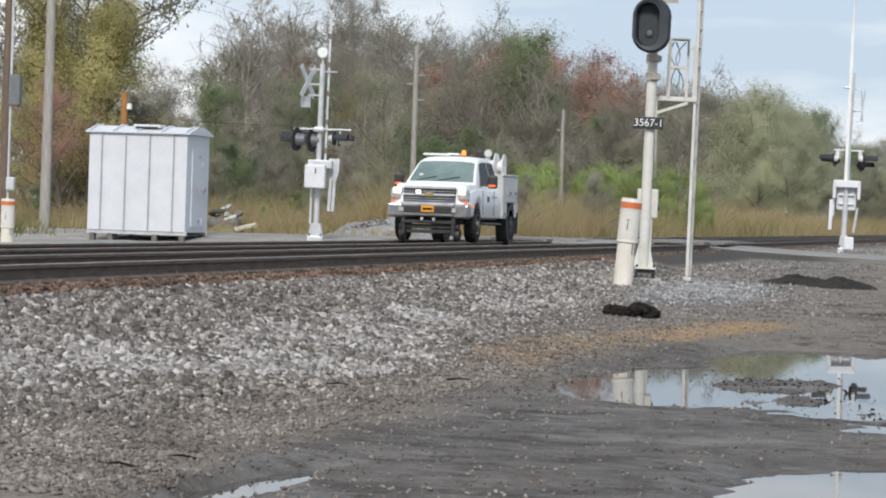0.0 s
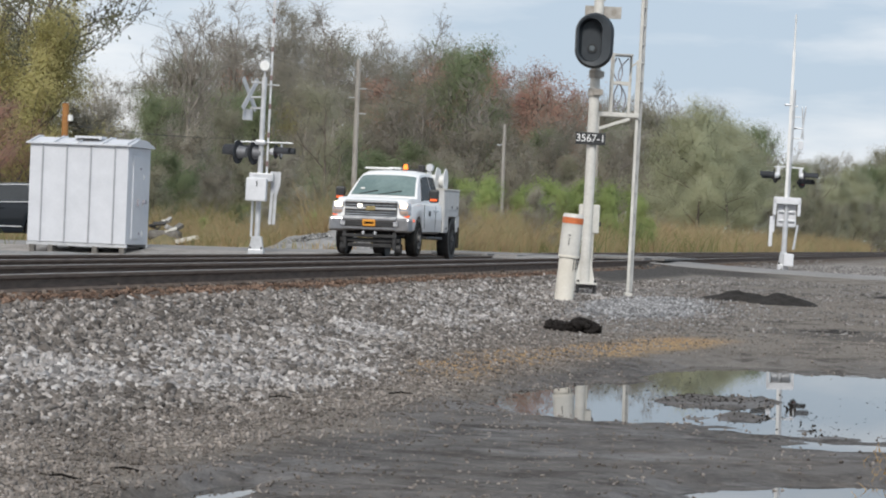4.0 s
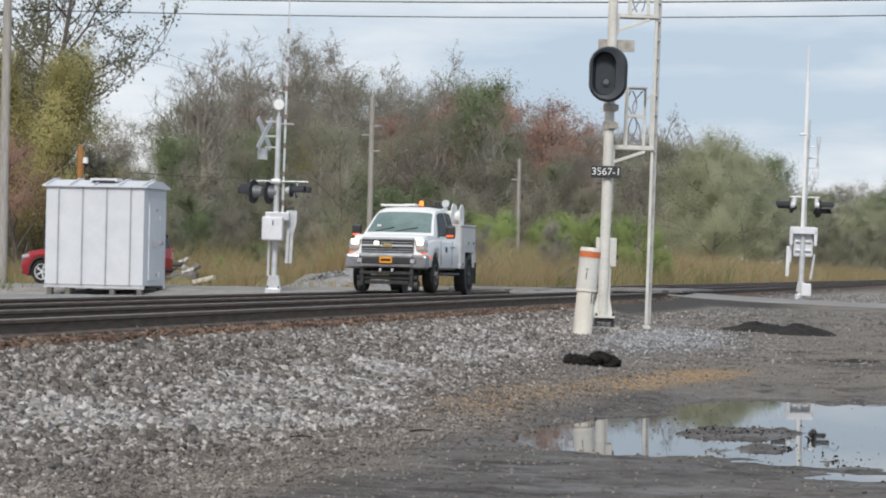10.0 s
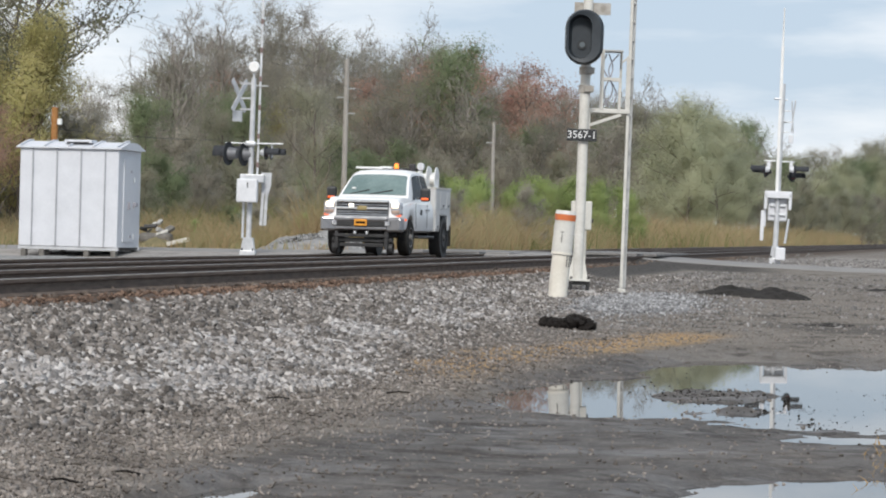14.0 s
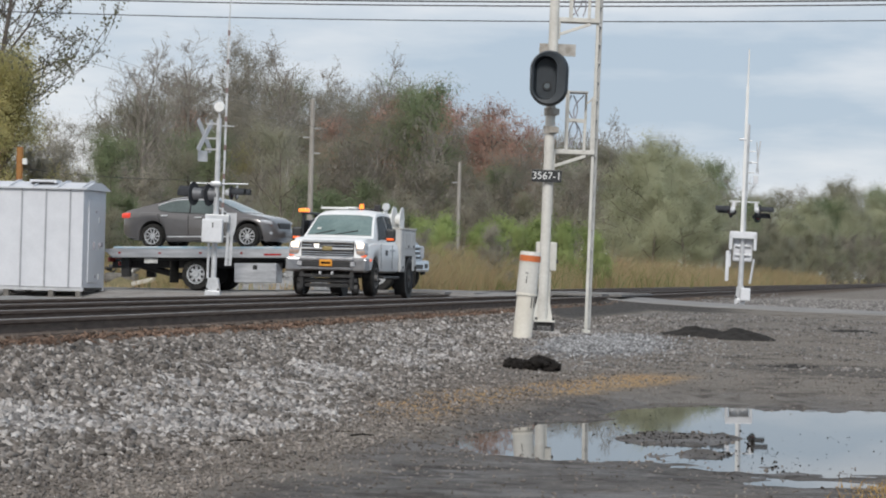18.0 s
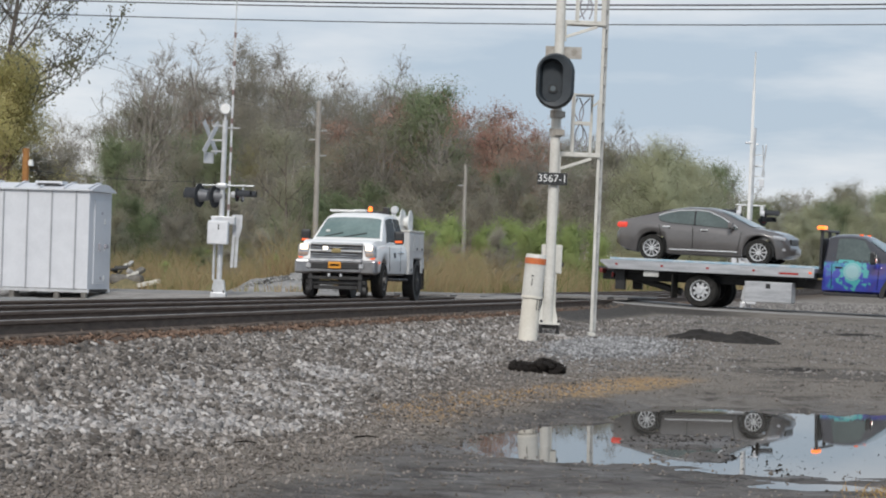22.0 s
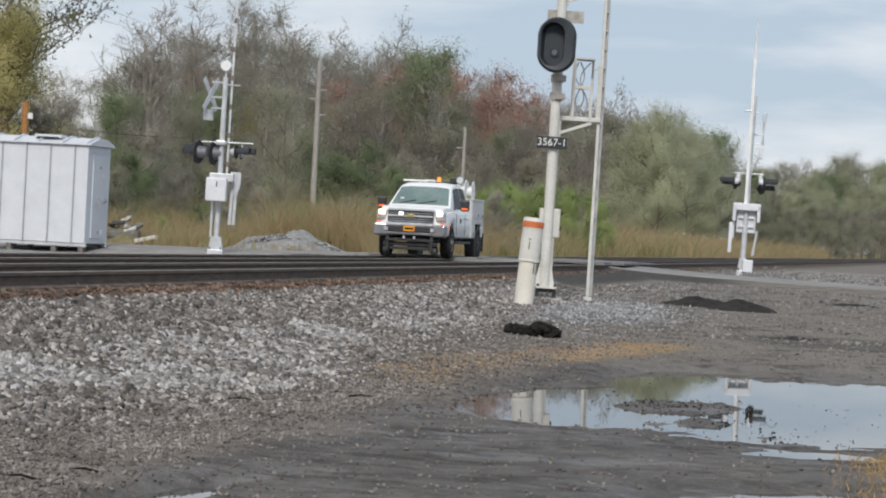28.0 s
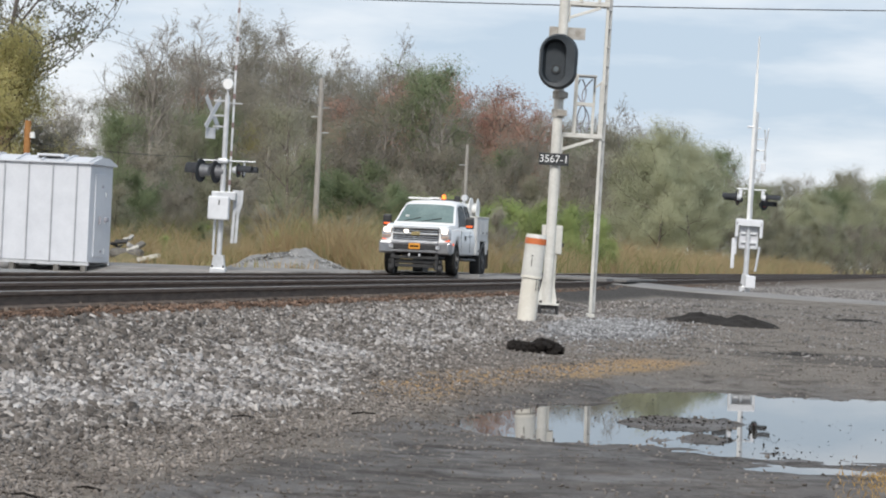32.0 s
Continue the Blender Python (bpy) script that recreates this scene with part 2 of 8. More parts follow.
def box(bm, cx, cy, cz, sx, sy, sz, bevel=0.0, rot=None, mi=0):
    """A box by its centre and full sizes, with bevelled edges."""
    r = bmesh.ops.create_cube(bm, size=1.0)
    vs = r["verts"]
    bmesh.ops.scale(bm, vec=(sx, sy, sz), verts=vs)
    if bevel > 0:
        es = list({e for v in vs for e in v.link_edges})
        g = bmesh.ops.bevel(bm, geom=es, offset=min(bevel, 0.45 * min(sx, sy, sz)), segments=2, affect="EDGES", profile=0.5)
        vs = list({v for f in g["faces"] for v in f.verts} | {v for v in vs if v.is_valid})
    if mi:
        for f in {f for v in vs for f in v.link_faces}:
            f.material_index = mi
    m = Matrix.Translation((cx, cy, cz))
    if rot is not None:
        m = m @ Euler([radians(a) for a in rot]).to_matrix().to_4x4()
    bmesh.ops.transform(bm, matrix=m, verts=vs)
    return bm


def rod(bm, a, b, r1, r2=None, seg=12):
    """A round bar from a to b."""
    a, b = Vector(a), Vector(b)
    d = b - a
    r = bmesh.ops.create_cone(bm, cap_ends=True, segments=seg, radius1=r1, radius2=r1 if r2 is None else r2, depth=d.length)
    m = Matrix.Translation((a + b) / 2) @ d.to_track_quat("Z", "Y").to_matrix().to_4x4()
    bmesh.ops.transform(bm, matrix=m, verts=r["verts"])
    return bm


def prism(bm, pts, axis, lo, hi):
    """A closed outline swept along an axis: pts are pairs in the other two axes, in order."""
    def put(p, h):
        return {"x": (h, p[0], p[1]), "y": (p[0], h, p[1]), "z": (p[0], p[1], h)}[axis]
    a = [bm.verts.new(put(p, lo)) for p in pts]
    b = [bm.verts.new(put(p, hi)) for p in pts]
    k = len(pts)
    fs = [bm.faces.new(a[::-1]), bm.faces.new(b)]
    for i in range(k):
        fs.append(bm.faces.new((a[i], a[(i + 1) % k], b[(i + 1) % k], b[i])))
    bmesh.ops.recalc_face_normals(bm, faces=fs)
    return bm


def B():
    return bmesh.new()


def bx(*a, **k):
    return box(B(), *a, **k)


def rd(*a, **k):
    return rod(B(), *a, **k)


class Soup:
    """Vertices and faces gathered for one mesh."""

    def __init__(self):
        self.v, self.f = [], []

    def tube(self, pts, radii, seg):
        base = len(self.v)
        for k, (p, r) in enumerate(zip(pts, radii)):
            d = (pts[min(k + 1, len(pts) - 1)] - pts[max(k - 1, 0)]).normalized()
            a = d.orthogonal().normalized()
            c = d.cross(a)
            for i in range(seg):
                t = 2 * math.pi * i / seg
                self.v.append(p + a * (math.cos(t) * r) + c * (math.sin(t) * r))
        for k in range(len(pts) - 1):
            for i in range(seg):
                j = (i + 1) % seg
                self.f.append((base + k * seg + i, base + k * seg + j, base + (k + 1) * seg + j, base + (k + 1) * seg + i))

    def leaf(self, p, size, rng, slim=False):
        a = Vector((rng.gauss(0, 1), rng.gauss(0, 1), rng.gauss(1.3 if slim else 0, 1))).normalized()
        c = a.orthogonal().normalized()
        base = len(self.v)
        w = size * (0.045 if slim else rng.uniform(0.4, 0.7))
        self.v += [p - a * size * 0.5 - c * w * 0.5, p - a * size * 0.4 + c * w * 0.5, p + a * size * 0.5]
        self.f.append((base, base + 1, base + 2))

    def mesh(self, name, material, smooth=False):
        me = bpy.data.meshes.new(name)
        me.from_pydata([tuple(p) for p in self.v], [], self.f)
        me.materials.append(material)
        if smooth:
            me.shade_smooth()
        return me

    def crown_mesh(self, name, material):
        """Separate leaves, turned outwards, that take light as the rounded outside of their crown does."""
        v = np.array([tuple(p) for p in self.v]).reshape(-1, 3, 3)
        rng = np.random.RandomState(1)
        mid = v.mean(axis=1)
        long, wide = np.linalg.norm(v[:, 2] - v[:, 0], axis=1)[:, None], np.linalg.norm(v[:, 1] - v[:, 0], axis=1)[:, None]
        high = mid[:, 2:].max()
        out = mid - np.array((0, 0, 1)) * (mid[:, 2:] * 0.86 + 0.06 * high)
        out[:, :2] -= np.median(mid[:, :2], axis=0) * (mid[:, 2:] / high)
        out /= np.linalg.norm(out, axis=1)[:, None]
        shade = out + rng.normal(0, 0.14, mid.shape)
        shade /= np.linalg.norm(shade, axis=1)[:, None]
        face = out + rng.normal(0, 0.5, mid.shape)
        face /= np.linalg.norm(face, axis=1)[:, None]
        along = np.cross(face, rng.normal(0, 1, mid.shape))
        along /= np.linalg.norm(along, axis=1)[:, None]
        side = np.cross(face, along)
        p = np.stack([mid - along * long * 0.45 - side * wide * 0.5, mid - along * long * 0.35 + side * wide * 0.5, mid + along * long * 0.55], 1)
        k = np.arange(len(p)) * 3
        up = np.einsum("ij,ij->i", np.cross(p[:, 1] - p[:, 0], p[:, 2] - p[:, 0]), face) > 0
        f = np.where(up[:, None], np.stack([k, k + 1, k + 2], 1), np.stack([k, k + 2, k + 1], 1))
        me = bpy.data.meshes.new(name)
        me.from_pydata(p.reshape(-1, 3).tolist(), [], f.tolist())
        me.materials.append(material)
        me.shade_smooth()
        me.normals_split_custom_set(np.repeat(shade, 3, axis=0).tolist())
        return me


def lathe(bm, prof, seg=36):
    """A ring about the y axis from a closed profile of (radius, y)."""
    rows = []
    for i in range(seg):
        a = 2 * math.pi * i / seg
        rows.append([bm.verts.new((math.cos(a) * r, y, math.sin(a) * r)) for r, y in prof])
    k = len(prof)
    for i in range(seg):
        p, q = rows[i], rows[(i + 1) % seg]
        for j in range(k):
            bm.faces.new((p[j], p[(j + 1) % k], q[(j + 1) % k], q[j]))
    bmesh.ops.recalc_face_normals(bm, faces=bm.faces)
    return bm


def wave(x, y, s=1.0, seed=0.0):
    return noise.noise(Vector((x * s + seed, y * s - seed, seed * 0.7)))

# ---- plan: the tracks run along y; the crossing road runs nearly along x ----
NEAR_C, FAR_C = -10.22, -14.4          # centre lines of the two tracks
NEAR_Z, FAR_Z = 0.845, 0.78            # rail tops
ROAD_SLOPE = -0.17                     # the road's centre line: y = 80.6 + ROAD_SLOPE * (x + 8.6)


def road_y(x):
    return 80.6 + ROAD_SLOPE * (x + 8.6)


def lerp(v, *pts):
    for (a, b), (c, d) in zip(pts, pts[1:]):
        if v <= c:
            k = min(1, max(0, (v - a) / (c - a)))
            return b + (d - b) * k
    return pts[-1][1]


def road_z(x):
    return lerp(x, (-60, 0.45), (-30, 0.55), (-20, 0.66), (-16.5, 0.76), (-15.2, FAR_Z - 0.01), (-13.6, FAR_Z - 0.01),
                (-11.0, NEAR_Z - 0.01), (-9.45, NEAR_Z - 0.02), (-9.15, 0.775), (-8.6, 0.745), (-7.5, 0.7), (-5, 0.645), (-3, 0.61), (6, 0.5), (40, 0.35))


PUDDLES = ((-1.35, 28.7, 2.3, 5.8), (-3.3, 27.0, 1.17, 3.45), (-3.85, 25.3, 0.55, 1.15), (-3.0, 32.0, 0.85, 3.2), (-1.12, 21.7, 0.5, 0.55), (-4.12, 15.1, 0.2, 1.15), (-0.8, 16.6, 1.0, 1.9))
ISLANDS = ((-2.66, 27.2, 0.5, 1.2), (-2.2, 24.9, 0.22, 0.5), (-1.5, 22.5, 0.4, 0.2))


def dip(x, y):
    """How deep the ground sinks at the puddles (positive is under water)."""
    best = -1.0
    for cx, cy, rx, ry in PUDDLES:
        best = max(best, 1 - math.hypot((x - cx) / rx, (y - cy) / ry))
    for cx, cy, rx, ry in ISLANDS:
        best = min(best, max(-0.13, math.hypot((x - cx) / rx, (y - cy) / ry) - 1.0))
    return best


def shoulder_z(x):
    return lerp(x, (-8.75, 0.66), (-8.2, 0.52), (-7.6, 0.38), (-7.0, 0.27), (-6.3, 0.18), (-5.4, 0.09), (-4.2, 0.0), (-2, -0.1))


def ground_z(x, y):
    lot = lerp(y, (20, 0.02), (34, 0.05), (40, 0.12), (50, 0.40), (60, 0.44), (70, 0.47), (76, 0.5), (95, 0.56), (140, 0.4))
    right = lerp(x, (-6, 1.0), (0, 0.8), (12, 0.6))
    z = lot * right + 0.02
    shoulder = shoulder_z(x)
    if x > -8.75:
        k = 0.08
        d = shoulder - z
        z = z + 0.5 * (d + math.sqrt(d * d + k * k))
    elif x > -17.0:
        z = lerp(x, (-17.0, 0.62), (-15.9, 0.60), (-12.4, 0.62), (-11.6, 0.67), (-8.75, 0.67))
    else:
        z = lerp(x, (-60, 0.25), (-26, 0.4), (-22.5, 0.46), (-20.3, 0.56), (-17.0, 0.62))
        z = z + (lot - 0.66) * 0.2
    if y > 92:
        z = z + (0.5 - z) * lerp(y, (92, 0), (130, 0.7)) * lerp(x, (-19.5, 1), (-17.6, 0), (-8.7, 0), (-7.4, 1))
    r = abs(y - road_y(x))
    if r < 9:
        k = lerp(r, (0, 1), (3.7, 1), (6.2, 0))
        z = z * (1 - k) + (road_z(x) - 0.03) * k
    if y < 42 and x > -6.5:
        z += 0.012 * wave(x, y, 0.5) + 0.006 * wave(x, y, 1.9, 3.1) + 0.004 * wave(x, y, 6.0, 5.0)
        p = dip(x, y)
        if p > -0.45:
            p += 0.1 * wave(x, y, 1.3, 8.0) + 0.16 * wave(x, y, 3.2, 2.0) + 0.14 * wave(x, y, 6.5, 5.0)
            k = lerp(p, (-0.45, 0.0), (-0.1, 1.0))
            z = z * (1 - k) - 0.1 * p * k
    else:
        z += 0.014 * wave(x, y, 0.7) + 0.004 * wave(x, y, 3.0, 3.1)
    return z


def spaced(*runs):
    out = []
    for a, b, s in runs:
        out += list(np.arange(a, b, s))
    return out + [runs[-1][1]]


gx = spaced((-3000, -400, 400), (-400, -80, 40), (-80, -20, 3), (-20, -8.8, 0.4), (-8.8, 2.4, 0.11), (2.4, 12, 1.0), (12, 80, 8), (80, 400, 40), (400, 3000, 400))
gy = spaced((-2000, -200, 300), (-200, 8, 16), (8, 13, 1), (13, 38, 0.14), (38, 60, 0.3), (60, 100, 0.6), (100, 160, 5), (160, 600, 40), (600, 4000, 400))
gv = [(x, y, ground_z(x, y)) for y in gy for x in gx]
nx = len(gx)
gf = [(j * nx + i, j * nx + i + 1, (j + 1) * nx + i + 1, (j + 1) * nx + i) for j in range(len(gy) - 1) for i in range(nx - 1)]
ground_me = bpy.data.meshes.new("ground")
ground_me.from_pydata(gv, [], gf)
ground_me.shade_smooth()


def ground_material():
    m = bpy.data.materials.new("wet_gravel_lot")
    m.use_nodes = True
    n, l = m.node_tree.nodes, m.node_tree.links
    b = n["Principled BSDF"]
    tc = n.new("ShaderNodeTexCoord")
    sep = n.new("ShaderNodeSeparateXYZ")
    l.new(tc.outputs["Object"], sep.inputs[0])

    def tex(scale, detail=6, rough=0.6):
        t = n.new("ShaderNodeTexNoise")
        t.inputs["Scale"].default_value, t.inputs["Detail"].default_value, t.inputs["Roughness"].default_value = scale, detail, rough
        l.new(tc.outputs["Object"], t.inputs["Vector"])
        return t.outputs["Fac"]

    def math_(op, a, c=None, d=None):
        t = n.new("ShaderNodeMath")
        t.operation = op
        for i, v in enumerate((a, c, d)):
            if v is None:
                continue
            if isinstance(v, (int, float)):
                t.inputs[i].default_value = v
            else:
                l.new(v, t.inputs[i])
        return t.outputs[0]

    def span(v, lo, hi):
        t = n.new("ShaderNodeMapRange")
        t.interpolation_type = "SMOOTHSTEP"
        t.inputs["From Min"].default_value, t.inputs["From Max"].default_value = lo, hi
        l.new(v, t.inputs["Value"])
        return t.outputs["Result"]

    def mix(f, a, c):
        t = n.new("ShaderNodeMix")
        t.data_type = "RGBA"
        for i, v in ((0, f), (6, a), (7, c)):
            if isinstance(v, tuple):
                t.inputs[i].default_value = (*v, 1)
            else:
                l.new(v, t.inputs[i])
        return t.outputs[2]

    x, y, z = sep.outputs
    big, mid, fine, grit = tex(0.35), tex(1.7), tex(14, 4, 0.7), tex(45, 3, 0.7)
    vor = n.new("ShaderNodeTexVoronoi")
    vor.inputs["Scale"].default_value = 22
    l.new(tc.outputs["Object"], vor.inputs["Vector"])
    # dark, damp, rutted dirt of the lot
    mud = mix(span(mid, 0.35, 0.65), (0.048, 0.044, 0.042), (0.098, 0.089, 0.083))
    mud = mix(span(big, 0.42, 0.66), mud, (0.118, 0.107, 0.099))
    clump = tex(4.5, 5, 0.65)
    mud = mix(math_("MULTIPLY", span(clump, 0.5, 0.66), 0.8), mud, (0.05, 0.044, 0.041))
    mud = mix(math_("MULTIPLY", span(clump, 0.48, 0.34), 0.6), mud, (0.17, 0.149, 0.132))
    mud = mix(span(grit, 0.56, 0.72), mud, (0.19, 0.17, 0.15))
    speck = n.new("ShaderNodeTexVoronoi")
    speck.inputs["Scale"].default_value = 34
    l.new(tc.outputs["Object"], speck.inputs["Vector"])
    sp = n.new("ShaderNodeSeparateColor")
    l.new(speck.outputs["Color"], sp.inputs[0])
    mud = mix(math_("MULTIPLY", span(sp.outputs[0], 0.45, 0.9), 0.3), mud, (0.19, 0.172, 0.155))
    mud = mix(math_("MULTIPLY", span(sp.outputs[1], 0.6, 0.9), 0.25), mud, (0.035, 0.031, 0.028))
    # pale crushed stone
    stone = mix(span(fine, 0.36, 0.62), (0.177, 0.16, 0.142), (0.335, 0.307, 0.276))
    stone = mix(span(vor.outputs["Distance"], 0.1, 0.5), stone, (0.19, 0.171, 0.15))
    # earth and stone dust between the loose ballast, darkened for the gaps' shade
    bed = mix(span(fine, 0.36, 0.62), (0.087, 0.078, 0.071), (0.193, 0.175, 0.159))
    # tan gravelly earth between the ballast and the lot
    tan = mix(span(fine, 0.36, 0.62), (0.135, 0.117, 0.098), (0.25, 0.22, 0.187))
    # dry straw-coloured weeds
    straw = mix(span(fine, 0.4, 0.6), (0.25, 0.17, 0.095), (0.4, 0.28, 0.155))
    # distance from the track shoulder, bent by noise
    edge = math_("ADD", x, math_("MULTIPLY_ADD", big, 2.2, -1.1))
    near_track = span(edge, -5.3, -6.2)
    tan_m = math_("MULTIPLY", span(edge, -4.2, -4.9), span(y, 36.0, 31.0))
    far_lot = span(math_("ADD", y, math_("MULTIPLY_ADD", big, 8.0, -4.0)), 32.0, 38.5)
    gravel = math_("MULTIPLY", far_lot, span(mid, 0.3, 0.52))
    col = mix(gravel, mud, stone)
    col = mix(math_("MULTIPLY", tan_m, 0.85), col, tan)
    col = mix(math_("MULTIPLY", near_track, span(y, 58.0, 44.0)), col, bed)
    # the straw lies in a bent strip at the foot of the shoulder
    strip = math_("SUBTRACT", math_("ADD", x, math_("MULTIPLY_ADD", mid, 0.9, -0.45)), math_("MULTIPLY_ADD", span(y, 30.0, 40.0), 1.35, -5.5))
    strip = span(math_("ABSOLUTE", strip), 0.8, 0.25)
    s2 = math_("MULTIPLY", span(y, 25.5, 29.0), span(y, 41.0, 38.5))
    straw_m = math_("MULTIPLY", math_("MULTIPLY", strip, s2), span(clump, 0.3, 0.5))
    col = mix(straw_m, col, straw)
    # brown earth and rust dust under the tracks
    rust = math_("MULTIPLY", span(x, -8.2, -8.9), span(x, -18.5, -17.0))
    col = mix(math_("MULTIPLY", rust, span(mid, 0.1, 0.4)), col, (0.1, 0.078, 0.064))
    # dark bank below the road's edge
    bank = math_("ADD", y, math_("MULTIPLY_ADD", x, 0.17, 1.46 - 80.6))
    bank_m = math_("MULTIPLY", span(bank, -6.6, -5.2), span(bank, -3.4, -4.0))
    foot = math_("MULTIPLY", math_("MULTIPLY", span(x, -7.8, -8.3), span(x, -9.7, -9.2)), math_("MULTIPLY", span(y, 57.0, 62.0), span(bank, -3.2, -3.8)))
    col = mix(math_("MAXIMUM", math_("MULTIPLY", bank_m, span(x, -5.2, -7.0)), foot), col, mix(span(fine, 0.35, 0.65), (0.045, 0.042, 0.04), (0.105, 0.097, 0.09)))
    # broad dark stain across the lot
    stain = math_("ADD", math_("POWER", math_("MULTIPLY_ADD", x, 0.62, 1.24), 2.0), math_("POWER", math_("MULTIPLY_ADD", y, 0.62, -26.4), 2.0))
    stain = span(math_("ADD", stain, math_("MULTIPLY_ADD", clump, 3.0, -1.5)), 1.1, 0.5)
    col = mix(math_("MULTIPLY", stain, 0.6), col, (0.07, 0.066, 0.063))
    # pale stone beside the tracks beyond the road and before the equipment house
    pale = math_("MULTIPLY", span(bank, 4.2, 6.0), math_("MULTIPLY", span(x, -8.6, -7.8), span(y, 160.0, 120.0)))
    col = mix(math_("MULTIPLY", math_("MAXIMUM", pale, span(x, -17.6, -18.6)), span(fine, 0.2, 0.5)), col, mix(span(mid, 0.3, 0.7), (0.27, 0.25, 0.232), (0.38, 0.358, 0.335)))
    # field soil beyond
    field = math_("MAXIMUM", math_("MULTIPLY", span(x, -19.0, -23.0), math_("MAXIMUM", span(y, 79.5, 82.5), span(x, -33.0, -40.0))), math_("MULTIPLY", span(y, 88.0, 94.0), span(x, -17.2, -18.2)))
    col = mix(field, col, mix(span(mid, 0.35, 0.65), (0.2, 0.17, 0.085), (0.29, 0.23, 0.12)))
    l.new(col, b.inputs["Base Color"])
    wet = math_("MULTIPLY", span(z, 0.12, 0.02), span(x, -5.6, -4.6))
    r = math_("MULTIPLY_ADD", fine, 0.25, 0.72)
    r = math_("SUBTRACT", r, math_("MULTIPLY", wet, span(mid, 0.3, 0.7)))
    rough = n.new("ShaderNodeClamp")
    rough.inputs["Min"].default_value = 0.5
    l.new(r, rough.inputs["Value"])
    l.new(rough.outputs[0], b.inputs["Roughness"])
    # damp patches of the lot shine a little
    damp = math_("MULTIPLY", span(tex(0.8, 5), 0.52, 0.62), span(x, -4.6, -4.1))
    damp = math_("MULTIPLY", damp, span(y, 36.0, 30.0))
    l.new(math_("MULTIPLY_ADD", damp, 0.3, 0.04), b.inputs["Specular IOR Level"])
    bp = n.new("ShaderNodeBump")
    bp.inputs["Strength"].default_value, bp.inputs["Distance"].default_value = 0.8, 0.035
    l.new(math_("ADD", fine, math_("MULTIPLY", grit, 0.5)), bp.inputs["Height"])
    l.new(bp.outputs["Normal"], b.inputs["Normal"])
    return m


M_GROUND = ground_material()
ground_me.materials.append(M_GROUND)
ground = tagged(new("ground", ground_me), "damp dark gravel lot rising to a stone-covered track shoulder", "ground", kind="structure")

# ---- standing water ----
M_WATER = bpy.data.materials.new("puddle_water")
M_WATER.use_nodes = True
_b = M_WATER.node_tree.nodes["Principled BSDF"]
_b.inputs["Base Color"].default_value = (0.05, 0.05, 0.05, 1)
_b.inputs["Roughness"].default_value, _b.inputs["IOR"].default_value = 0.012, 1.33
_b.inputs["Specular IOR Level"].default_value = 0.5
_n = M_WATER.node_tree.nodes.new("ShaderNodeTexNoise")
_n.inputs["Scale"].default_value = 3.0
_bp = M_WATER.node_tree.nodes.new("ShaderNodeBump")
_bp.inputs["Strength"].default_value, _bp.inputs["Distance"].default_value = 0.02, 0.004
M_WATER.node_tree.links.new(_n.outputs["Fac"], _bp.inputs["Height"])
M_WATER.node_tree.links.new(_bp.outputs["Normal"], _b.inputs["Normal"])
_d = M_WATER.node_tree.nodes.new("ShaderNodeBsdfDiffuse")
_d.inputs["Color"].default_value = (0.11, 0.1, 0.085, 1)
_mx = M_WATER.node_tree.nodes.new("ShaderNodeMixShader")
_mx.inputs[0].default_value = 0.18
M_WATER.node_tree.links.new(_b.outputs[0], _mx.inputs[1])
M_WATER.node_tree.links.new(_d.outputs[0], _mx.inputs[2])
M_WATER.node_tree.links.new(_mx.outputs[0], M_WATER.node_tree.nodes["Material Output"].inputs["Surface"])


def puddle(x0, x1, y0, y1):
    bm = B()
    bm.faces.new([bm.verts.new(p) for p in ((x0, y0, 0), (x1, y0, 0), (x1, y1, 0), (x0, y1, 0))])
    tagged(part("puddle", bm, M_WATER), "still rain puddle mirroring the sky on dark dirt", "puddle", "puddles on the lot", "structure")


puddle(-5.0, 2.2, 20.6, 36.5)
puddle(-5.0, -3.2, 12.6, 17.0)
puddle(-2.3, 1.8, 14.6, 19.2)

# ---- crossing road ----
def road_material():
    return mat("worn_asphalt", (0.27, 0.262, 0.255), (0.19, 0.185, 0.18), 0.8, scale=0.7, bump=0.35, fine=30, spread=0.5)


M_ROAD = road_material()
HALF = 3.7


def road_strip(x0, x1, step=0.8):
    bm = B()
    rows = []
    for x in list(np.arange(x0, x1, step)) + [x1]:
        z = road_z(x)
        y = road_y(x)
        e = 0.25 * wave(x, 4.0, 0.5)
        rows.append([bm.verts.new((x, y + s * HALF + (e if abs(s) == 1 else 0), z + dz)) for s, dz in ((-1, -0.1), (-0.96, 0), (0, 0.04), (0.96, 0), (1, -0.1))])
    for a, c in zip(rows, rows[1:]):
        for i in range(4):
            bm.faces.new((a[i], a[i + 1], c[i + 1], c[i]))
    bmesh.ops.recalc_face_normals(bm, faces=bm.faces)
    return bm


road = tagged(part("road", road_strip(-90, 70), M_ROAD, smooth=True), "worn grey asphalt road over the railway crossing", "road", kind="structure")

# ---- tracks ----
def rail_profile(h):
    return [(-0.07, h - 0.172), (0.07, h - 0.172), (0.07, h - 0.16), (0.014, h - 0.135), (0.012, h - 0.05), (0.037, h - 0.036), (0.037, h - 0.006),
            (0.03, h), (-0.03, h), (-0.037, h - 0.006), (-0.037, h - 0.036), (-0.012, h - 0.05), (-0.014, h - 0.135), (-0.07, h - 0.16)]


